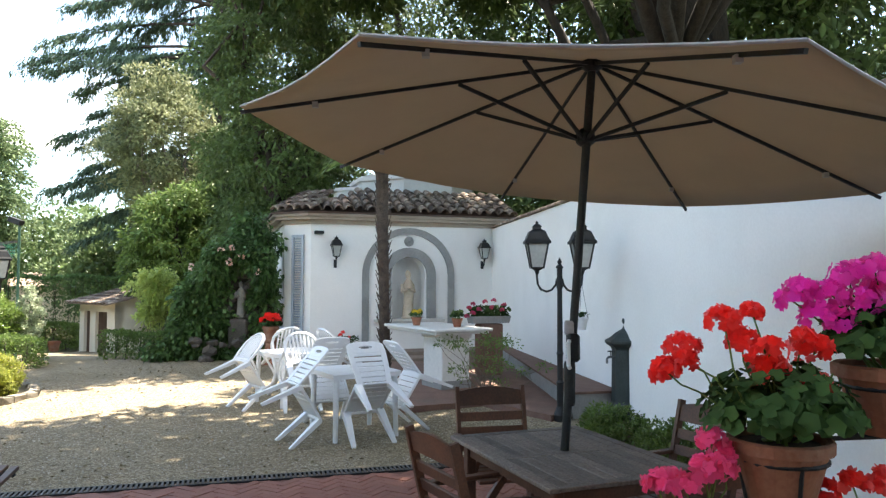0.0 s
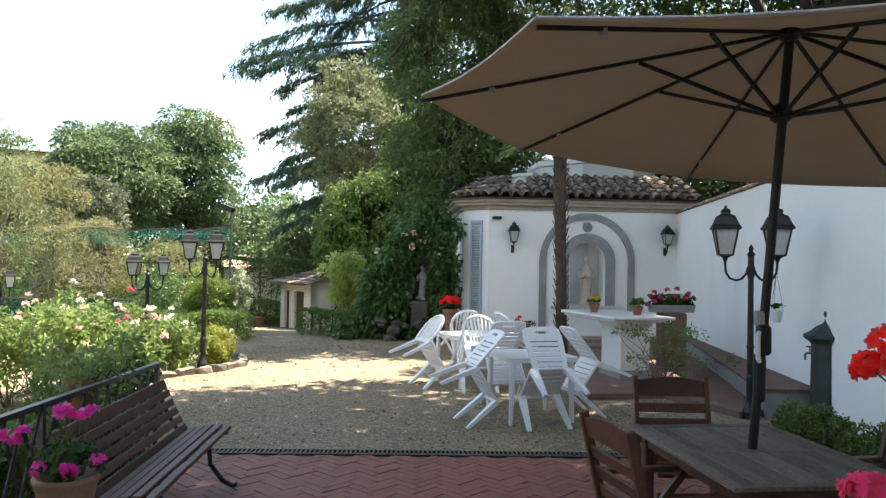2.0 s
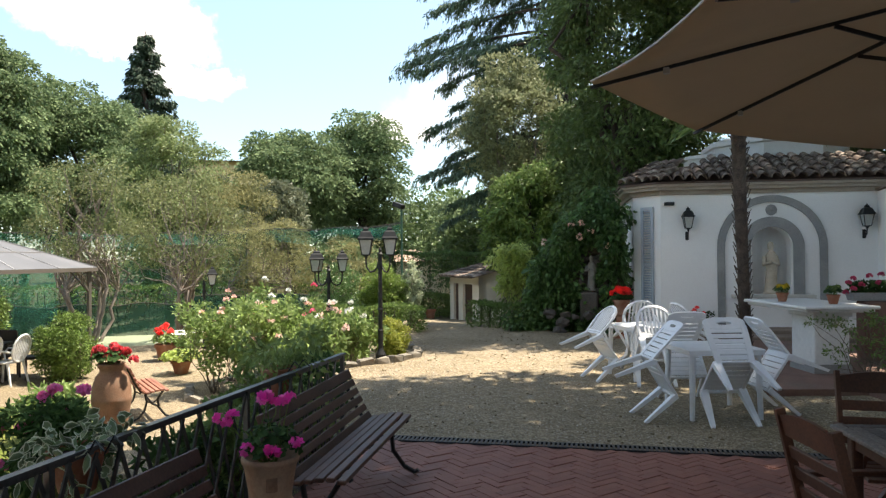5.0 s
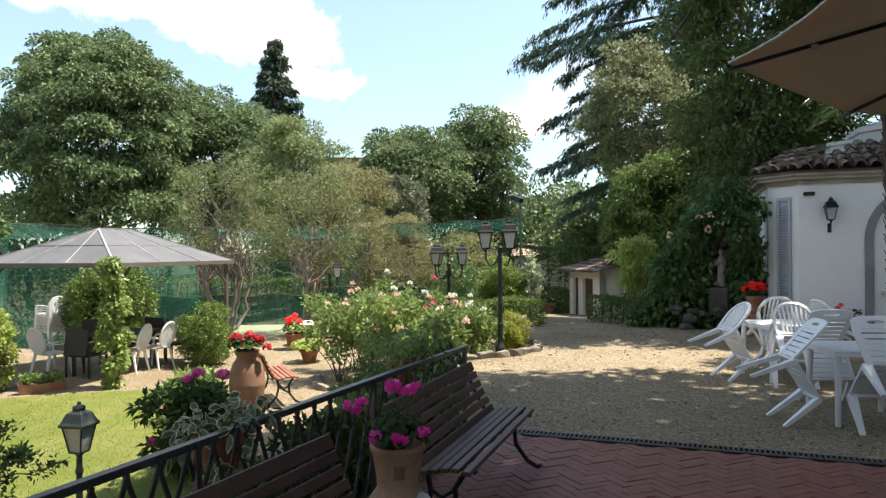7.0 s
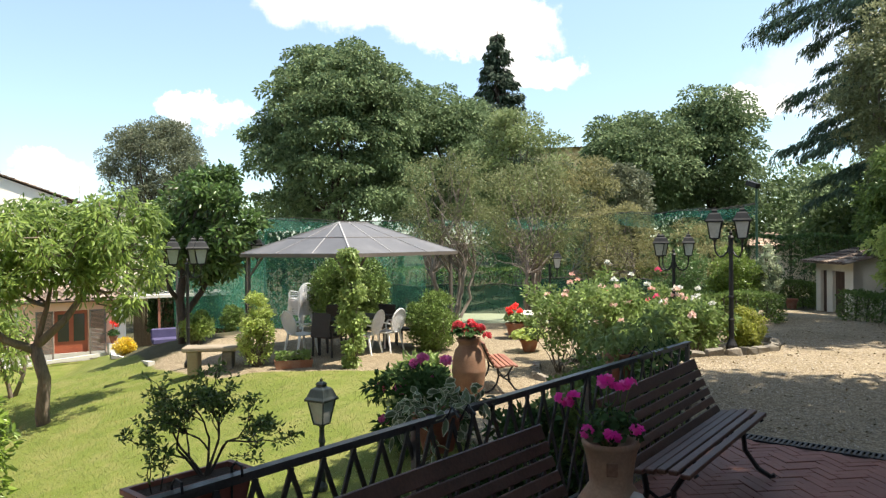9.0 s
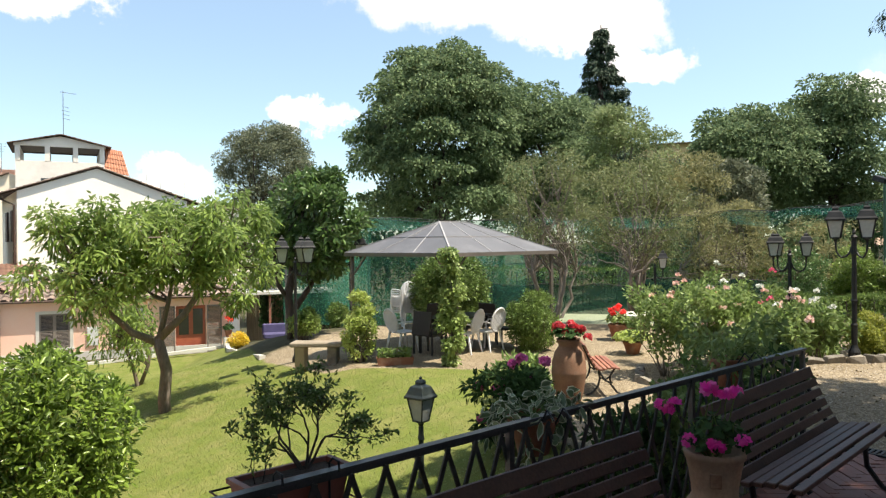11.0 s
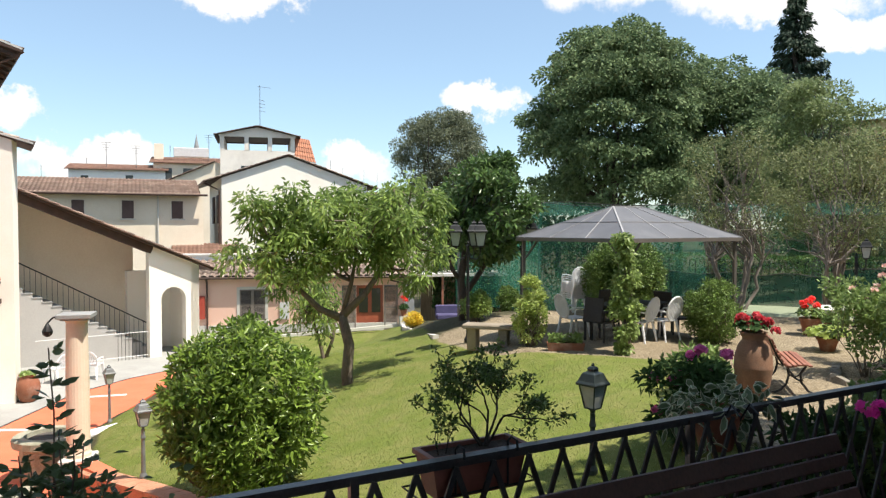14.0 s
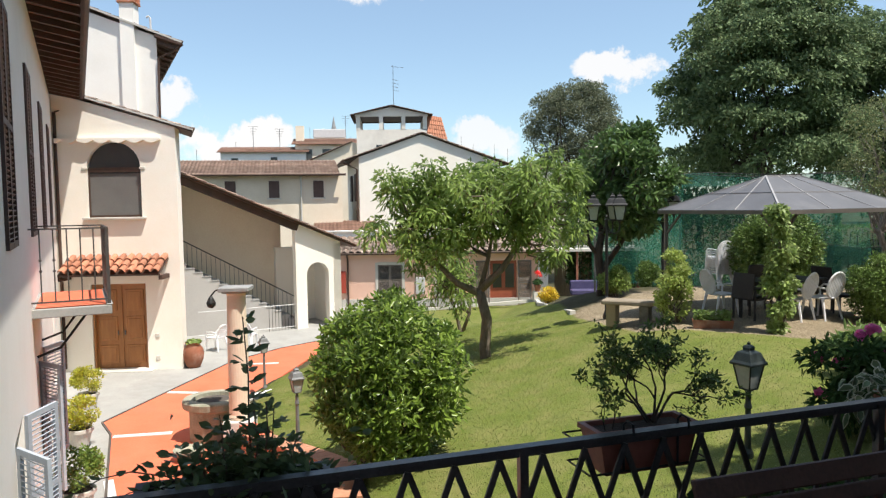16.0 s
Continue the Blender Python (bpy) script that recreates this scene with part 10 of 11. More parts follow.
for x in (-0.33, 0.33):
    part("support", box(bmesh.new(), (x, 0, 0.2), (0.2, 0.36, 0.46), None, 0.02), surf("tan_stone", (0.28, 0.22, 0.14), (0.36, 0.29, 0.19), 0.9, 3, 40, 0.4) if x < 0 else ROCK, sb_)
trough(pose(-12.74, 5.68, gz(-12.74, 5.68), 0, 0, 70), 0.72, 0.24, 0.155, 220, PET_WHITE, [], "terracotta trough at the lawn's edge", 314, leaf_mat=LEAF_ROSE)

# rose bed edging
er_ = np.random.default_rng(320)
EDGE = [(-9.9, 9.3), (-9.0, 8.4), (-8.1, 8.5), (-7.2, 8.75), (-6.5, 9.1), (-6.05, 9.8), (-5.98, 10.6), (-6.4, 11.3), (-7.0, 11.7)]
bed_edge = thing("bed_edging", pose(0, 0, 0), "row of rough stones round the rose bed", "edging", kind="structure")
for (x0, y0), (x1, y1) in zip(EDGE, EDGE[1:]):
    ln_ = math.hypot(x1 - x0, y1 - y0)
    for k in range(int(ln_ / 0.25)):
        f = (k + 0.5) / int(ln_ / 0.25)
        x, y = x0 + (x1 - x0) * f, y0 + (y1 - y0) * f
        bm = bmesh.new()
        box(bm, (0, 0, 0), (0.255 * er_.uniform(0.75, 1.02), 0.14, 0.125 * er_.uniform(0.8, 1.15)), None, 0.016)
        for v in bm.verts:
            v.co += Vector(er_.normal(0, 0.010, 3))
        s_ = part("stone", bm, ROCK, bed_edge)
        s_.matrix_local = pose(x, y, gz(x, y) + 0.03, er_.normal(0, 5), er_.normal(0, 5), math.degrees(math.atan2(y1 - y0, x1 - x0)))

bush("leafy_clump", -8.85, 6.0, gz(-8.85, 6.0), [(er_.normal(0, 0.16), er_.normal(0, 0.2), er_.uniform(0.15, 0.62), 0.15, 0.15, 0.12) for i in range(18)], 1500, 0.15, 0.042, LEAF_ROSE, "clump of long light green leaves beside a clay jar", seed=322, droop=0.3, shell=0.15, fine=True)
# peonies and leafy border below the railing
PEO = [(er_.normal(0.04, 0.2), er_.normal(-0.05, 0.24), er_.uniform(0.15, 0.8), 0.18, 0.18, 0.15) for i in range(26)]
peo = bush("peony_bush", -6.95, 4.8, gz(-6.95, 4.8), PEO, 3600, 0.11, 0.04, LEAF_GER, "leafy bush with deep pink double flowers", seed=321, droop=0.4, shell=0.15)
for c in ((-0.22, -0.54, 0.70), (-0.12, -0.36, 0.66), (-0.05, -0.27, 0.76), (0.1, -0.04, 0.79), (-0.04, -0.24, 0.6), (-0.19, -0.5, 0.32), (0.05, -0.12, 1.03), (0, -0.2, 0.96), (0.2, 0.1, 1.0)):
    flower_head(peo, c, 0.058, PET_PEONY, er_, 40, 0.036, name="bloom")
BORDER = [(-4.3, 3.3, 0.5, 0.55, LEAF_GER), (-4.1, 2.5, 0.45, 0.5, LEAF_HEDGE), (-3.9, 1.7, 0.45, 0.45, LEAF_GER), (-4.9, 3.9, 0.4, 0.4, LEAF_ROSE), (-3.9, 3.9, 0.35, 0.4, LEAF_ROSE), (-4.5, 4.3, 0.4, 0.4, LEAF_HEDGE), (-4.6, 5.2, 0.5, 0.55, LEAF_HEDGE), (-4.9, 6.3, 0.4, 0.4, LEAF_GER), (-5.7, 6.6, 0.3, 0.25, LEAF_GREYG), (-6.5, 7.2, 0.35, 0.28, LEAF_GREYG), (-4.2, 4.1, 0.42, 0.6, LEAF_ROSE), (-4.55, 3.2, 0.42, 0.55, LEAF_GER), (-4.1, 4.9, 0.4, 0.6, LEAF_ROSE)]
for i, (x, y, r, rz, lm) in enumerate(BORDER):
    round_shrub("border_plant", x, y, r, rz, lm, "low leafy plant in the border below the railing", 330 + i, 2000, 0.075, rz * 0.7)


def hung_pot(x, y, z, label, seed, lm, cl, n, ll, lw, pot_m, r=0.13, h=0.2, rail=True):
    t = thing("hanging_planter", pose(x, y, z), label, "potted plant", "planters on the railing")
    clay_pot(t, r, h, pot_m)
    rng = np.random.default_rng(seed)
    bm = bmesh.new()
    for c in cl:
        limb(bm, (0, 0, h * 0.9), c[:3], 0.005, 0.003, rng, 0.08, 4, 5)
    pieces("stalk", bm, LEAF_HEDGE, t)
    pos, d = clump_points(rng, cl, n, 0.2, 0.9)
    leaf_cloud("foliage", pos, d, ll, lw, lm, t, droop=0.6, rng=np.random.default_rng(seed + 1), spread=0.6, fine=True)
    if lm is LEAF_EDGE:                               # the green blade inside the pale margin, on both sides
        for lift in (0.0022, -0.0022):
            leaf_cloud("leaf_blade", pos, d, ll, lw, LEAF_GREYBLADE, t, droop=0.6, rng=np.random.default_rng(seed + 1), spread=0.6, fine=True, inset=0.17, lift=lift)["kind"] = "stuff"
    hk = bmesh.new()
    tube(hk, [(r * 0.9, -0.05, h * 0.8), (r + 0.06, -0.05, h + 0.06), (r + 0.12, -0.05, h + 0.02)], 0.005, 5)
    tube(hk, [(r * 0.9, 0.05, h * 0.8), (r + 0.06, 0.05, h + 0.06), (r + 0.12, 0.05, h + 0.02)], 0.005, 5)
    pieces("hook", hk, IRON, t)
    return t


def fence_at(y, off=0.0):
    f = (y - FENCE_A.y) / (FENCE_B.y - FENCE_A.y)
    p = FENCE_A.lerp(FENCE_B, f)
    return p.x - off * FD.y, p.y + off * FD.x


for i, yy in enumerate((3.5, 3.9, 4.3, 4.8, 5.3)):
    bx_, by_ = fence_at(yy, 0.50)
    g_ = -gz(bx_, by_)
    round_shrub("border_plant", bx_, by_, 0.36, g_ * 0.5 + 0.34, (LEAF_GER, LEAF_ROSE, LEAF_HEDGE)[i % 3], "dark leafy plant close behind the railing", 360 + i, 2200, 0.085, g_ * 0.5 + 0.32)
# dark plants added to stand in for shaded lawn below the railing
for i, yy in enumerate((1.45, 1.9, 2.35, 2.55, 3.05)):
    bx_, by_ = fence_at(yy, 0.62)
    g_ = -gz(bx_, by_)
    round_shrub("border_plant", bx_, by_, 0.34, g_ * 0.5 + 0.14, (LEAF_GER, LEAF_SHADE)[i % 2], "dark leafy plant added in place of shaded lawn", 380 + i, 2600, 0.08, g_ * 0.5 + 0.12)
vr = np.random.default_rng(340)
x_, y_ = fence_at(2.2, 0.12)
hung_pot(x_, y_, 0.62, "pot of white-edged trailing leaves hung on the railing", 341, LEAF_EDGE, [(vr.uniform(-0.15, 0.10), vr.uniform(-0.24, 0.24), vr.uniform(0.12, 0.30), 0.075, 0.075, 0.05) for i in range(20)] + [(0.1, -0.1, 0.05, 0.07, 0.07, 0.08), (0.1, 0.12, 0.0, 0.07, 0.07, 0.1)], 190, 0.070, 0.040, TERRACOTTA)
x_, y_ = fence_at(4.3, 0.18)
hung_pot(x_, y_, 0.66, "pot with a bushy fern-like plant on the railing", 343, LEAF_ROSE, [(vr.normal(0, 0.17), vr.normal(0.05, 0.24), vr.uniform(0.14, 0.46), 0.10, 0.10, 0.07) for i in range(20)], 420, 0.06, 0.03, TERRACOTTA)

# planter with a small gnarled shrub on the railing
pl = thing("railing_planter", pose(-2.745, 0.81, 0.655, 0, 0, F_HEAD), "brown plastic trough with a small gnarled shrub", "planter", "planters on the railing")


def trough_mesh(w, d, h):
    bm = bmesh.new()
    rows = []
    for ww, dd, zz in ((w * 0.86, d * 0.8, 0), (w, d, h), (w * 1.05, d * 1.1, h), (w * 1.05, d * 1.1, h + 0.02), (w * 0.94, d * 0.88, h + 0.02), (w * 0.9, d * 0.84, h * 0.8)):
        rows.append([bm.verts.new((sx * ww / 2, sy * dd / 2, zz)) for sx, sy in ((-1, -1), (1, -1), (1, 1), (-1, 1))])
    bm.faces.new(rows[0][::-1])
    bm.faces.new(rows[-1])
    for a, b in zip(rows, rows[1:]):
        for i in range(4):
            bm.faces.new((a[i], a[(i + 1) % 4], b[(i + 1) % 4], b[i]))
    return bm


PLBROWN = surf("brown_plastic", (0.21, 0.075, 0.052), (0.27, 0.10, 0.072), 0.5, 4, 40, 0.04)
part("trough", trough_mesh(0.43, 0.155, 0.155), PLBROWN, pl)
part("soil", boxes(((0, 0, 0.148), (0.385, 0.128, 0.02))), SOIL, pl)
hk = bmesh.new()
for z, w in ((0.135, 0.285), (0.02, 0.265)):
    tube(hk, [(-w, -0.085, z), (-w, 0.095, z), (w, 0.095, z), (w, -0.085, z), (-w, -0.085, z)], 0.0045, 5)
for x in (-0.12, 0.12):
    tube(hk, [(x, 0.095, 0.02), (x, -0.085, 0.02), (x, -0.085, 0.20), (x, -0.11, 0.222), (x, -0.15, 0.218), (x, -0.155, 0.18)], 0.005, 5)
part("bracket", hk, IRON, pl)
sr = np.random.default_rng(350)
stm = bmesh.new()
ends_ = []


def twig(p, d, r, ln, depth):
    """A branch that bends, forks and ends in a tuft of leaves."""
    p, d = np.array(p, float), np.array(d, float) / np.linalg.norm(d)
    pts = [p]
    for i in range(3):
        d = d + sr.normal(0, 0.16, 3)
        d /= np.linalg.norm(d)
        pts.append(pts[-1] + d * ln / 3)
    tube(stm, pts, [r, r * 0.9, r * 0.8, r * 0.68], 5)
    if depth < 3:
        ends_.append((*pts[-1], 0.022, 0.022, 0.016))
    if depth:
        for k in range(2 if depth > 3 else int(sr.integers(2, 4))):
            side = sr.normal(0, 1, 3) * np.array([0.62, 0.42, 0.30])
            twig(pts[-1] if k else pts[-2], d * 0.85 + side + np.array([0, 0, 0.30]), r * 0.66, ln * sr.uniform(0.58, 0.9), depth - 1)


for dx, dy, dz in ((-0.75, 0.1, 1.0), (-0.28, -0.1, 1.0), (0.12, 0.1, 1.0), (0.36, 0.0, 1.1), (0.62, 0.1, 1.2)):
    twig((0.075 + dx * 0.015, 0.025, 0.15), (dx * 0.72, dy, dz), 0.0064, 0.15, 4)
for k in range(2):
    twig((-0.15 + 0.03 * k, 0.0, 0.15), (-0.15 + 0.3 * k, 0.0, 1.0), 0.003, 0.075, 2)
part("branchwork", stm, BARK_DARK, pl)
pos_, d_ = clump_points(sr, ends_, 3000, 0.1, 0.9)
leaf_cloud("foliage", pos_, d_, 0.021, 0.0095, LEAF_HEDGE, pl, droop=0.0, rng=sr, spread=0.7, fine=True)

# dark trough with camellia shoots nearer the house
x_, y_ = fence_at(-0.65, 0.14)
p2 = thing("railing_planter", pose(x_, y_, 0.56, 0, 0, F_HEAD), "dark trough with tall leafy shoots on the railing", "planter", "planters on the railing")
part("trough", trough_mesh(0.62, 0.2, 0.2), surf("black_plastic", (0.02, 0.018, 0.017), (0.035, 0.03, 0.03), 0.5, 4, 40, 0.04), p2)
part("soil", boxes(((0, 0, 0.18), (0.56, 0.17, 0.02))), SOIL, p2)
cs_ = bmesh.new()
shoots = [((0.05, 0.02), (0.035, 0.03, 0.775)), ((0.07, 0.0), (0.06, 0.0, 0.52)), ((0.11, 0.02), (0.13, 0.04, 0.46)), ((-0.03, 0), (-0.05, 0.02, 0.45)), ((0.0, 0.03), (-0.02, 0.08, 0.40)), ((0.1, -0.02), (0.10, -0.05, 0.50)),
          ((-0.08, 0.0), (-0.13, 0.02, 0.36)), ((0.15, 0.0), (0.20, 0.02, 0.34)), ((-0.1, 0.03), (-0.19, 0.05, 0.33))]
lp, lo_ = [], []
for (bx, by), tip in shoots:
    pts = limb(cs_, (bx, by, 0.18), tip, 0.0042, 0.002, sr, 0.015, 6, 5)
    h = tip[2] - 0.18
    nodes = int(h / 0.042)
    for k in range(nodes):
        f = 0.2 + 0.8 * (k + 0.5) / nodes
        a = k * 2.4 + bx * 20
        i0 = min(int(f * 6), 5)
        p = np.array(pts[i0]) * (1 - (f * 6 - i0)) + np.array(pts[i0 + 1]) * (f * 6 - i0)
        for j in range(4):                            # a spray of small leaves on each side stalk
            w = np.array([math.cos(a), math.sin(a), 0.28])
            lp.append(p + w * 0.011 * j)
            lo_.append(w + np.array([-math.sin(a), math.cos(a), 0.1]) * (0.0 if j == 3 else 0.75 * (-1) ** j))
for k in range(900):
    p = np.array([sr.normal(0.02, 0.125), sr.normal(0, 0.07), 0.19 + abs(sr.normal(0, 0.075))])
    lp.append(p)
    lo_.append(np.array([sr.normal(), sr.normal(), 0.3]))
part("branchwork", cs_, BARK, p2)
leaf_cloud("foliage", np.array(lp), np.array(lo_), 0.046, 0.023, LEAF_SHOOT, p2, rng=sr, spread=0.22, fold=0.15, fine=True)
arc_ = bmesh.new()
RUN = [(-0.12, 0, 0.2), (-0.22, 0.02, 0.262), (-0.33, 0.03, 0.288), (-0.42, 0.035, 0.275), (-0.50, 0.04, 0.235)]
tube(arc_, RUN, [0.003, 0.003, 0.0025, 0.002, 0.0015], 5)
tube(arc_, [(-0.05, 0, 0.2), (-0.2, 0.02, 0.235), (-0.34, 0.04, 0.215), (-0.42, 0.05, 0.17)], [0.003, 0.003, 0.002, 0.0015], 5)
part("runner", arc_, BARK, p2)
leaf_cloud("runner_leaves", np.array(RUN[1:] + [(-0.375, 0.033, 0.283), (-0.46, 0.037, 0.256), (-0.28, 0.025, 0.276)]), np.array([(0.5, 0, 0.5), (0.5, 0.1, 0.4), (-0.5, 0, 0.5), (-0.7, 0, 0.1), (0.6, 0, 0.3), (-0.6, 0, 0.5), (-0.4, 0, 0.6)]), 0.045, 0.020, LEAF_SHOOT, p2, rng=sr, spread=0.15, fine=True)

# ---- courtyard ----
RED = [(-10.6, -4.45), (-12.1, -5.0), (-14.9, -6.0), (-15.75, -6.5), (-17.4, -6.1), (-19.1, -5.68), (-21.8, -5.0), (-23.5, -3.9), (-24.8, -2.6), (-22.6, -2.6), (-17.6, -3.7), (-13.9, -3.3), (-12.9, -2.85), (-11.2, -1.8), (-9.6, -0.9), (-8.4, -2.0), (-8.6, -4.2)]
rp_ = bmesh.new()
prism(rp_, [(x, y, -2.93) for x, y in RED], (0, 0, 0.05))
solo("courtyard_path", rp_, REDPAVE, "curving red clay paved path", "pavement", kind="structure")
ap = bmesh.new()
prism(ap, [(x, y, -2.93) for x, y in [(-8.5, -4.4), (-12.1, -4.7), (-14.9, -5.8), (-18.9, -5.3), (-21.6, -4.6), (-23.5, -3.2), (-24.6, -1.9), (-30, -0.5), (-33, -1.2), (-33, -14), (-20, -12), (-8, -8)]], (0, 0, 0.04))
solo("courtyard_paving", ap, PAVING, "pale stone paving along the house", "pavement", kind="structure")
for (x0, y0), (x1, y1) in (((-14.72, -5.88), (-14.84, -4.75)), ((-12.3, -5.05), (-10.6, -4.3)), ((-18.2, -5.85), (-18.0, -4.9)), ((-21.2, -4.75), (-21.25, -3.6))):
    solo("paving_strip", beam(bmesh.new(), (x0, y0, -2.875), (x1, y1, -2.875), 0.16, 0.012), MARBLE, "white stone strip across the red path", "paving strip", kind="structure")
cb = bmesh.new()
for p, q in zip(RED[:9], RED[1:9]):
    beam(cb, (*p, -2.875), (*q, -2.875), 0.045, 0.02)
solo("path_border", cb, OLDWALL, "thin dark stone border of the path", "kerb", kind="structure")

# low wall of clay bricks between the lawn and the yard
low_wall = thing("low_wall", pose(0, 0, 0), "low clay brick wall holding the lawn's edge", "wall", kind="structure")
LW = [(-13.75, -3.12, -2.43), (-12.9, -2.70, -2.36), (-11.2, -1.65, -2.09), (-9.7, -0.80, -1.85), (-8.5, -0.75, -1.80)]
WALLCLAY = surf("wall_clay", (0.40, 0.17, 0.095), (0.56, 0.28, 0.17), 0.85, 3, 40, 0.2, stain=(0.30, 0.19, 0.13), stain_scale=2.5, stain_amt=0.6)
for a_, b_ in zip(LW, LW[1:]):
    a_, b_ = Vector(a_), Vector(b_)
    s_ = (b_ - a_).cross(Vector((0, 0, 1))).normalized() * 0.14
    wm_ = bmesh.new()
    prism(wm_, [a_ - s_ + Vector((0, 0, -0.04)), a_ + s_ + Vector((0, 0, -0.04)), b_ + s_ + Vector((0, 0, -0.04)), b_ - s_ + Vector((0, 0, -0.04))], (0, 0, -1.1))
    part("wall_face", wm_, WALLCLAY, low_wall)
    n_c = round((b_ - a_).length / 0.30)
    for k in range(n_c):
        p_, q_ = a_.lerp(b_, k / n_c), a_.lerp(b_, (k + 0.96) / n_c)
        cm_ = bmesh.new()
        prism(cm_, [p_ - s_ * 1.3 + Vector((0, 0, -0.04)), p_ + s_ * 1.3 + Vector((0, 0, -0.04)), q_ + s_ * 1.3 + Vector((0, 0, -0.04)), q_ - s_ * 1.3 + Vector((0, 0, -0.04))], (0, 0, 0.055))
        part("coping_tile", cm_, WALLCLAY, low_wall)

wz = -2.9
col = thing("well_column", pose(-13.6, -3.10, -2.45) @ Matrix.Diagonal((1.1, 1.1, 0.965, 1.0)), "slim pale stone column with flat capital", "column")
part("base", boxes(((0, 0, 0.05), (0.5, 0.5, 0.3)), bevel=0.02), PALESTONE, col)
part("shaft", lathe(bmesh.new(), [(0.19, 0.2), (0.19, 0.26), (0.175, 0.30), (0.172, 1.6), (0.155, 2.62), (0.17, 2.66), (0.17, 2.70)], 24), surf("pale_column_stone", (0.68, 0.55, 0.42), (0.75, 0.63, 0.50), 0.8, 2, 40, 0.1), col)
part("capital", boxes(((0, 0, 2.75), (0.50, 0.50, 0.08)), ((0, 0, 2.70), (0.40, 0.40, 0.05)), bevel=0.01), GREYSTONE, col)
part("arm", tube(bmesh.new(), [(0, -0.2, 2.74), (0, -0.34, 2.72), (0, -0.42, 2.62)], 0.016, 6), IRON, col)
part("pulley", lathe(bmesh.new(), [(0.03, 2.38), (0.07, 2.42), (0.08, 2.48), (0.05, 2.56), (0.015, 2.62)], 12, (0, -0.42, 0)), IRON, col)
well = thing("well", pose(-14.5, -3.78, -2.9), "round grey stone well curb in the courtyard", "well")
part("curb", lathe(bmesh.new(), [(0.50, 0), (0.50, 0.62), (0.62, 0.68), (0.63, 0.80), (0.60, 0.83), (0.42, 0.83), (0.40, 0.55), (0.02, 0.5)], 24), MOSSY, well)
part("lid_plants", lathe(bmesh.new(), [(0.42, 0.74), (0.3, 0.79), (0.05, 0.8)], 16), OLDWALL, well)
vb = thing("stone_bowl", pose(-13.2, -3.95, -3.1) @ Matrix.Diagonal((0.62, 0.62, 0.62, 1.0)), "low carved stone bowl", "bowl")
part("bowl", lathe(bmesh.new(), [(0.24, 0), (0.2, 0.1), (0.34, 0.42), (0.46, 0.62), (0.46, 0.68), (0.38, 0.68), (0.02, 0.5)], 20), MOSSY, vb)
for i, (x, y, s) in enumerate(((-16.98, -7.28, 0.9), (-14.23, -6.32, 0.95), (-11.06, -5.0, 0.95))):
    gp = thing("potted_golden_bush", pose(x, y, -2.88), "round golden-leaved bush in a grey stone pot", "potted plant", "golden bushes along the house")
    clay_pot(gp, 0.26 * s, 0.36, PALESTONE)
    cl = []
    rg_ = np.random.default_rng(360 + i)
    for k in range(26):
        d = rg_.normal(0, 1, 3)
        d /= np.linalg.norm(d)
        cl.append((d[0] * 0.30 * s, d[1] * 0.30 * s, 0.68 + d[2] * 0.24 * s, 0.11, 0.11, 0.1))
    pos_, d_ = clump_points(rg_, cl, 1900, 0.3, 0.8)
    leaf_cloud("foliage", pos_, d_, 0.06, 0.035, LEAF_YELLOW if i < 2 else LEAF_PEACH, gp, rng=rg_)
urn(pose(-21.1, -6.0, -2.88), [(0.16, 0), (0.19, 0.03), (0.27, 0.22), (0.295, 0.38), (0.27, 0.54), (0.20, 0.64), (0.19, 0.68), (0.225, 0.71), (0.22, 0.73), (0.17, 0.72), (0.15, 0.66), (0.02, 0.65)], TERRACOTTA, "clay_jar", "round-bellied orange clay jar with succulents")
potted(-21.1, -6.0, 0.14, 0.04, LEAF_ROSE, "succulents growing in an orange clay jar", 370, 0.24, 0.12, n=130, leaf=0.05, z=-2.24)
pc = plastic_chair(1)
pc.matrix_world = pose(-23.5, -5.93, -2.88, 0, 0, 150)
tagged(pc, "white plastic chair standing in the courtyard", "chair", "courtyard chairs")
copy_thing(pc, pose(-23.9, -5.0, -2.88, 0, 0, 80))
low_w = thing("low_wall", pose(0, 0, 0), "low terracotta-coloured wall along the lawn", "wall")
WA, WB = Vector((-13.36, -3.05, 0)), Vector((-9.9, -0.64, 0))
wd_ = (WB - WA).normalized()
wn2 = Vector((wd_.y, -wd_.x, 0))
lw = bmesh.new()
prism(lw, [WA + Vector((0, 0, -3.0)), WB + Vector((0, 0, -3.0)), WB + wn2 * -0.24 + Vector((0, 0, -3.0)), WA + wn2 * -0.24 + Vector((0, 0, -3.0))], (0, 0, 0.64))
part("wall", lw, PINK, low_w)
lw = bmesh.new()
prism(lw, [WA + wn2 * 0.03 + Vector((0, 0, -2.36)), WB + wn2 * 0.03 + Vector((0, 0, -2.36)), WB + wn2 * -0.27 + Vector((0, 0, -2.36)), WA + wn2 * -0.27 + Vector((0, 0, -2.36))], (0, 0, 0.05))
part("coping", lw, REDPAVE, low_w, "red clay coping")
solo("stone_bar", tube(bmesh.new(), [(-16.87, -3.66, -2.78), (-17.25, -3.08, -2.74)], 0.11, 10), MARBLE, "short white stone bar at the lawn's edge", "kerb", kind="structure")

# shelter beside the pink house
shel = thing("reed_shelter", pose(-32.2, 7.2, -2.75, 0, 0, 84), "lean-to with reed screen and flat roof", "shelter")
part("roof", boxes(((1.6, 0.6, 2.35), (4.6, 2.6, 0.12))), PALESTONE, shel)
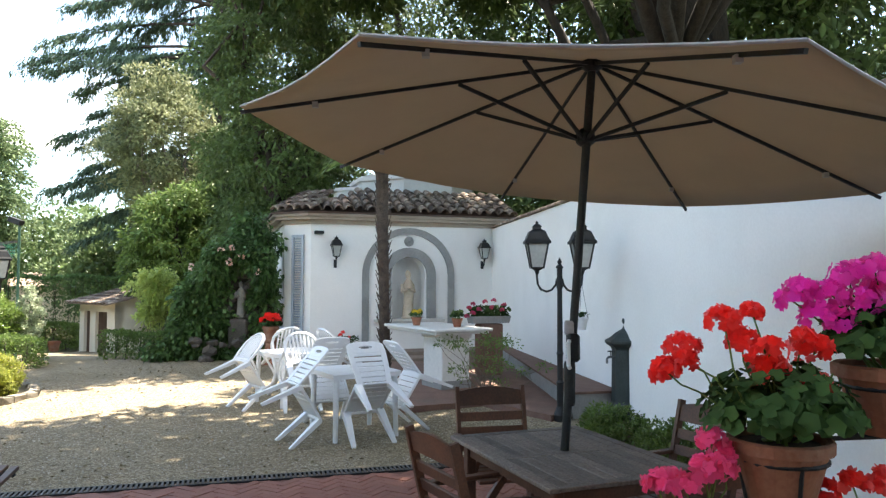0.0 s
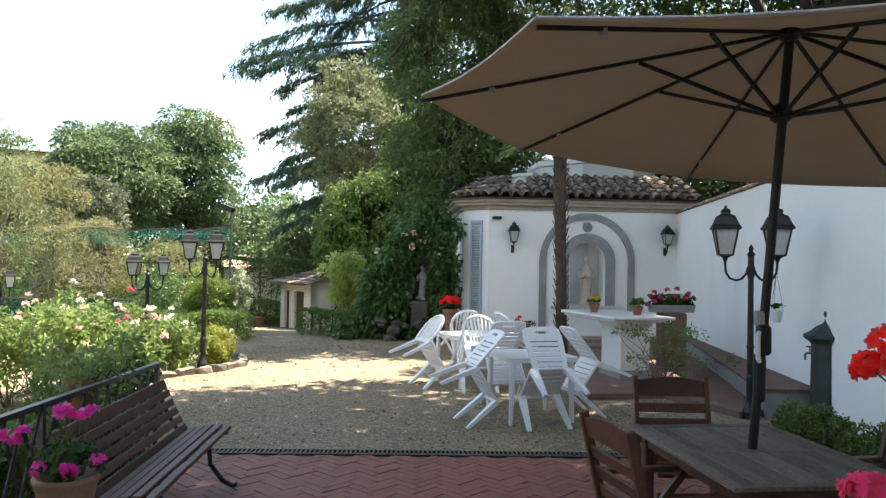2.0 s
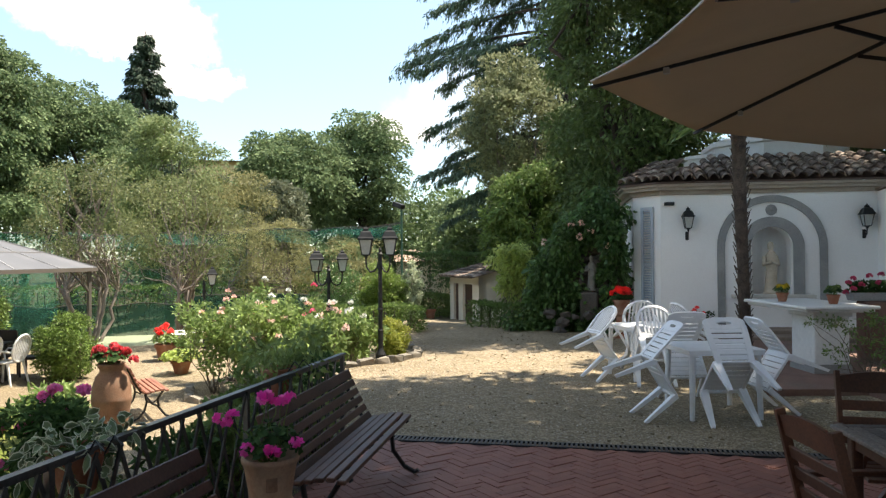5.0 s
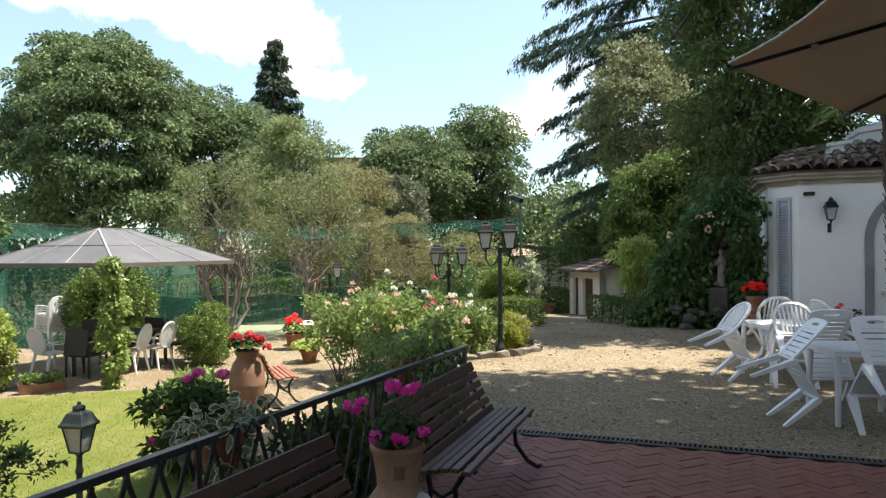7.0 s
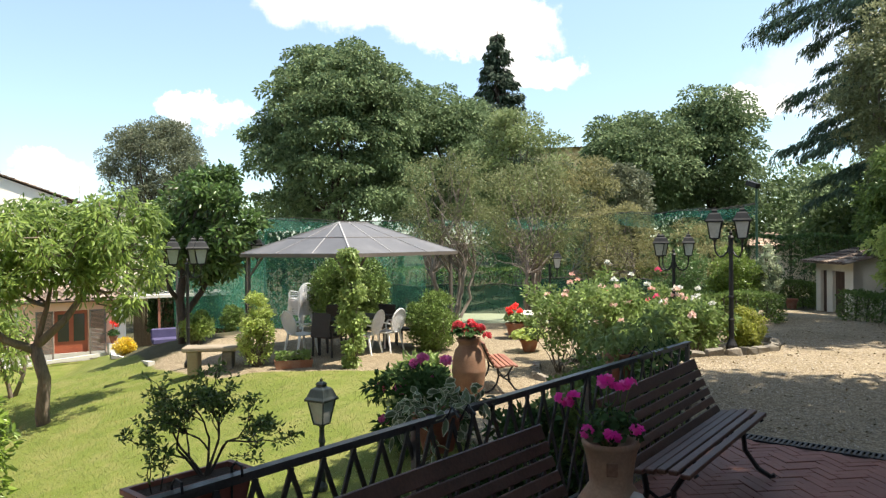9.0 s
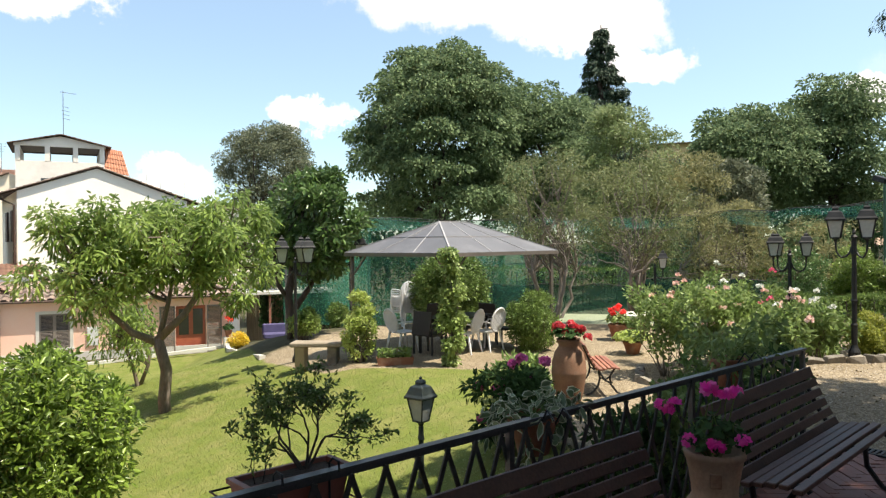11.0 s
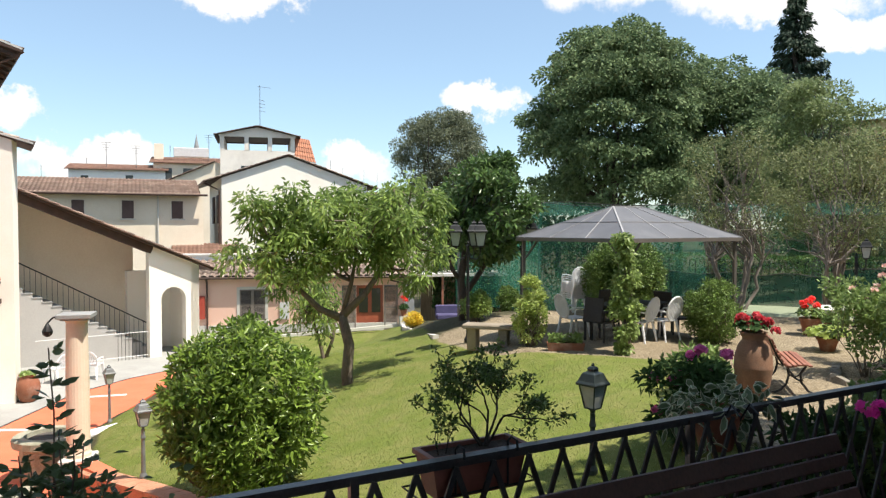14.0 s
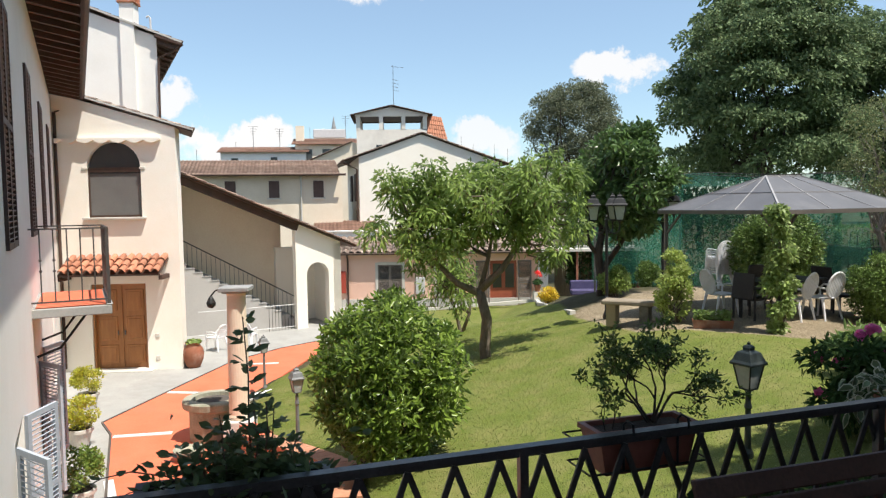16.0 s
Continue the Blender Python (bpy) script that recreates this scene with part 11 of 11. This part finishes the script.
for i in range(46):
    part("reed", tube(bmesh.new(), [(0.15 + i * 0.036, 1.6, 0), (0.15 + i * 0.036 + sr.normal(0, 0.008), 1.6, 2.3)], 0.018, 5), STRAW, shel)
for x in (0.9, 3.6):
    part("post", boxes(((x, -0.5, 1.15), (0.09, 0.09, 2.3))), REDWOOD, shel)
part("dark_wall", boxes(((2.9, 1.7, 1.15), (2.2, 0.1, 2.3))), DARKWOOD, shel)
sofa = thing("covered_bench", pose(-31.2, 8.3, -2.6, 0, 0, 84), "garden bench under a violet cover", "bench")
part("seat", box(bmesh.new(), (0, 0, 0.35), (1.3, 0.5, 0.25), None, 0.05), BLUEPAINT, sofa)
part("backrest", box(bmesh.new(), (0, 0.3, 0.6), (1.3, 0.15, 0.5), None, 0.05), BLUEPAINT, sofa)
potted(-31.4, 6.2, 0.16, 0.3, LEAF_GER, "red flowers in a pot by the pink house", 371, 0.25, 0.3, [(-0.12, 0, 0.8, 0.14), (0.1, 0, 0.85, 0.14), (0, 0.1, 0.7, 0.12)], PET_RED, z=-2.2)
solo("pot_block", boxes(((0, 0, 0.3), (0.4, 0.4, 0.6))), PALESTONE, "stone block under a flower pot", "pedestal", m=pose(-31.4, 6.2, -2.8))
kb = bmesh.new()
for p, q in (((-31.2, 0.8), (-31.6, 6.2)), ((-31.6, 6.2), (-24.0, 4.75)), ((-24.0, 4.75), (-17.0, 4.15))):
    beam(kb, (*p, gz(*p) + 0.03), (*q, gz(*q) + 0.03), 0.14, 0.12)
solo("lawn_kerb", kb, PALESTONE, "pale stone kerb at the lawn's edge", "kerb", kind="structure")

# ---- brick floor in herringbone ----


def brick_mesh():
    bm = bmesh.new()
    box(bm, (0, 0, -0.015), (0.2365, 0.0765, 0.03), None, 0.003)
    me = bpy.data.meshes.new("brick")
    bmesh.ops.recalc_face_normals(bm, faces=bm.faces)
    bm.to_mesh(me)
    bm.free()
    me.materials.append(BRICK)
    return me


BL, BW = 0.24, 0.08
b_me = brick_mesh()
co_b = np.array([v.co[:] for v in b_me.vertices])
fa_b = [tuple(p.vertices) for p in b_me.polygons]
TERR = [(-3.66, 5.63), (2.86, 7.48), (3.4, 1.8), (0.3, -0.5), (-1.95, -1.45)]
brng = np.random.default_rng(400)
picked, rest = [], []
th = radians(45) + math.atan2(DD.y, DD.x)
ct, sn_ = math.cos(th), math.sin(th)
org = Vector((-0.8, 4.2, 0))
for i in range(-90, 91):
    for j in range(-28, 29):
        bx, by = i * BW + j * BL, i * BW - j * BL
        for dx, dy, tn in ((BL / 2, BW / 2, 0.0), (BW / 2, BW + BL / 2, math.pi / 2)):
            u, v = bx + dx, by + dy
            x, y = org.x + u * ct - v * sn_, org.y + u * sn_ + v * ct
            if abs(x) > 4 or y < -1.6 or y > 7.6:
                continue
            (picked if (y > 4.35 and x < 0.2 and x > -3.1) else rest).append((x, y, th + tn))
arr = np.array(picked + rest)
keep = poly_dist(arr[:, 0], arr[:, 1], TERR) > 0.035
picked = [p for p, k in zip(picked, keep[:len(picked)]) if k]
rest = [p for p, k in zip(rest, keep[-len(rest):]) if k]
picked.sort(key=lambda p: -p[1])
for n_, (x, y, a) in enumerate(picked):
    if n_ >= 300:
        rest.append((x, y, a))
        continue
    ob = new("brick", b_me)
    ob.parent = terrace
    ob.location = (x, y, brng.uniform(-0.0035, 0.0035))
    ob.rotation_euler = (brng.normal(0, 0.006), brng.normal(0, 0.006), a)
vs_, fs_ = [], []
for x, y, a in rest:
    c, s = math.cos(a), math.sin(a)
    k = len(vs_)
    dz = brng.uniform(-0.0035, 0.0035)
    vs_ += [(x + p[0] * c - p[1] * s, y + p[0] * s + p[1] * c, p[2] + dz) for p in co_b]
    fs_ += [tuple(k + q for q in f) for f in fa_b]
me_r = bpy.data.meshes.new("brick_paving")
me_r.from_pydata(vs_, [], fs_)
me_r.materials.append(BRICK)
br_ob = new("brick_paving", me_r)
br_ob.parent = terrace
br_ob["kind"] = "stuff"

# ---- grass and litter ----
gr = np.random.default_rng(410)
n_g = 60000
gx_, gy_ = gr.uniform(-19, -2.5, n_g * 2), gr.uniform(-4.5, 7.2, n_g * 2)
dist_ = np.hypot(gx_, gy_)
ok = (poly_dist(gx_, gy_, LAWN) > 0.03) & (gr.random(n_g * 2) < np.clip(1.3 - dist_ / 19, 0.15, 1))
gx_, gy_ = gx_[ok], gy_[ok]
gp_ = np.stack([gx_, gy_, ground_z(gx_, gy_)], 1)
od = np.tile(np.array([0.0, 0.0, 1.0]), (len(gp_), 1))
gr_ob = leaf_cloud("grass", gp_, od, 0.024, 0.010, leafy("grass_blade", (0.200, 0.245, 0.055), (0.30, 0.33, 0.105), 0.6), rng=gr, spread=0.6)
tagged(gr_ob, "short mown grass of the lawn", "grass", kind="stuff")
n_l = 2600
lx, ly = gr.uniform(-7, 2.2, n_l), gr.uniform(5.9, 15.5, n_l)
okl = (poly_dist(lx, ly, GRAVEL) > 0.2) & (ly > 5.85 + 0.2825 * (lx + 3.72))
lx, ly = lx[okl], ly[okl]
ll_ = leaf_cloud("leaf_litter", np.stack([lx, ly, ground_z(lx, ly) + 0.008], 1), np.concatenate([gr.normal(0, 1, (len(lx), 2)), np.zeros((len(lx), 1))], 1), 0.045, 0.02, leafy("dry_leaf", (0.14, 0.10, 0.05), (0.33, 0.26, 0.15), 0.2), rng=gr, spread=0.15)
tagged(ll_, "scattered dry leaves on the gravel", "leaves", kind="stuff")
n_p = 20000
px_, py_ = gr.uniform(-8, 2.3, n_p), gr.uniform(5.85, 12.5, n_p)
okp = (poly_dist(px_, py_, GRAVEL) > 0.1) & (py_ > 5.80 + 0.2825 * (px_ + 3.72))
px_, py_ = px_[okp], py_[okp]
pz_ = ground_z(px_, py_)
sz = gr.uniform(0.006, 0.014, len(px_))
tet = np.array([(1, 0, -0.3), (-0.5, 0.87, -0.3), (-0.5, -0.87, -0.3), (0, 0, 0.7)])
an_ = gr.uniform(0, 6.28, len(px_))
cc, ss = np.cos(an_)[:, None], np.sin(an_)[:, None]
vx = (tet[None, :, 0] * cc - tet[None, :, 1] * ss) * sz[:, None] + px_[:, None]
vy = (tet[None, :, 0] * ss + tet[None, :, 1] * cc) * sz[:, None] * 0.8 + py_[:, None]
vz = tet[None, :, 2] * sz[:, None] * 0.8 + pz_[:, None] + 0.003
kk = np.arange(len(px_))[:, None] * 4
fi = np.concatenate([kk, kk + 1, kk + 3, kk + 1, kk + 2, kk + 3, kk + 2, kk, kk + 3], 1)
pe = new("pebbles", fast_mesh("pebbles", np.stack([vx, vy, vz], 2).reshape(-1, 3), 3, fi.ravel(), surf("pebble", (0.22, 0.19, 0.15), (0.42, 0.37, 0.30), 0.9, 6, 60, 0.1, rand=0.4, island=True)))
tagged(pe, "loose pebbles on the gravel drive", "gravel", kind="stuff")
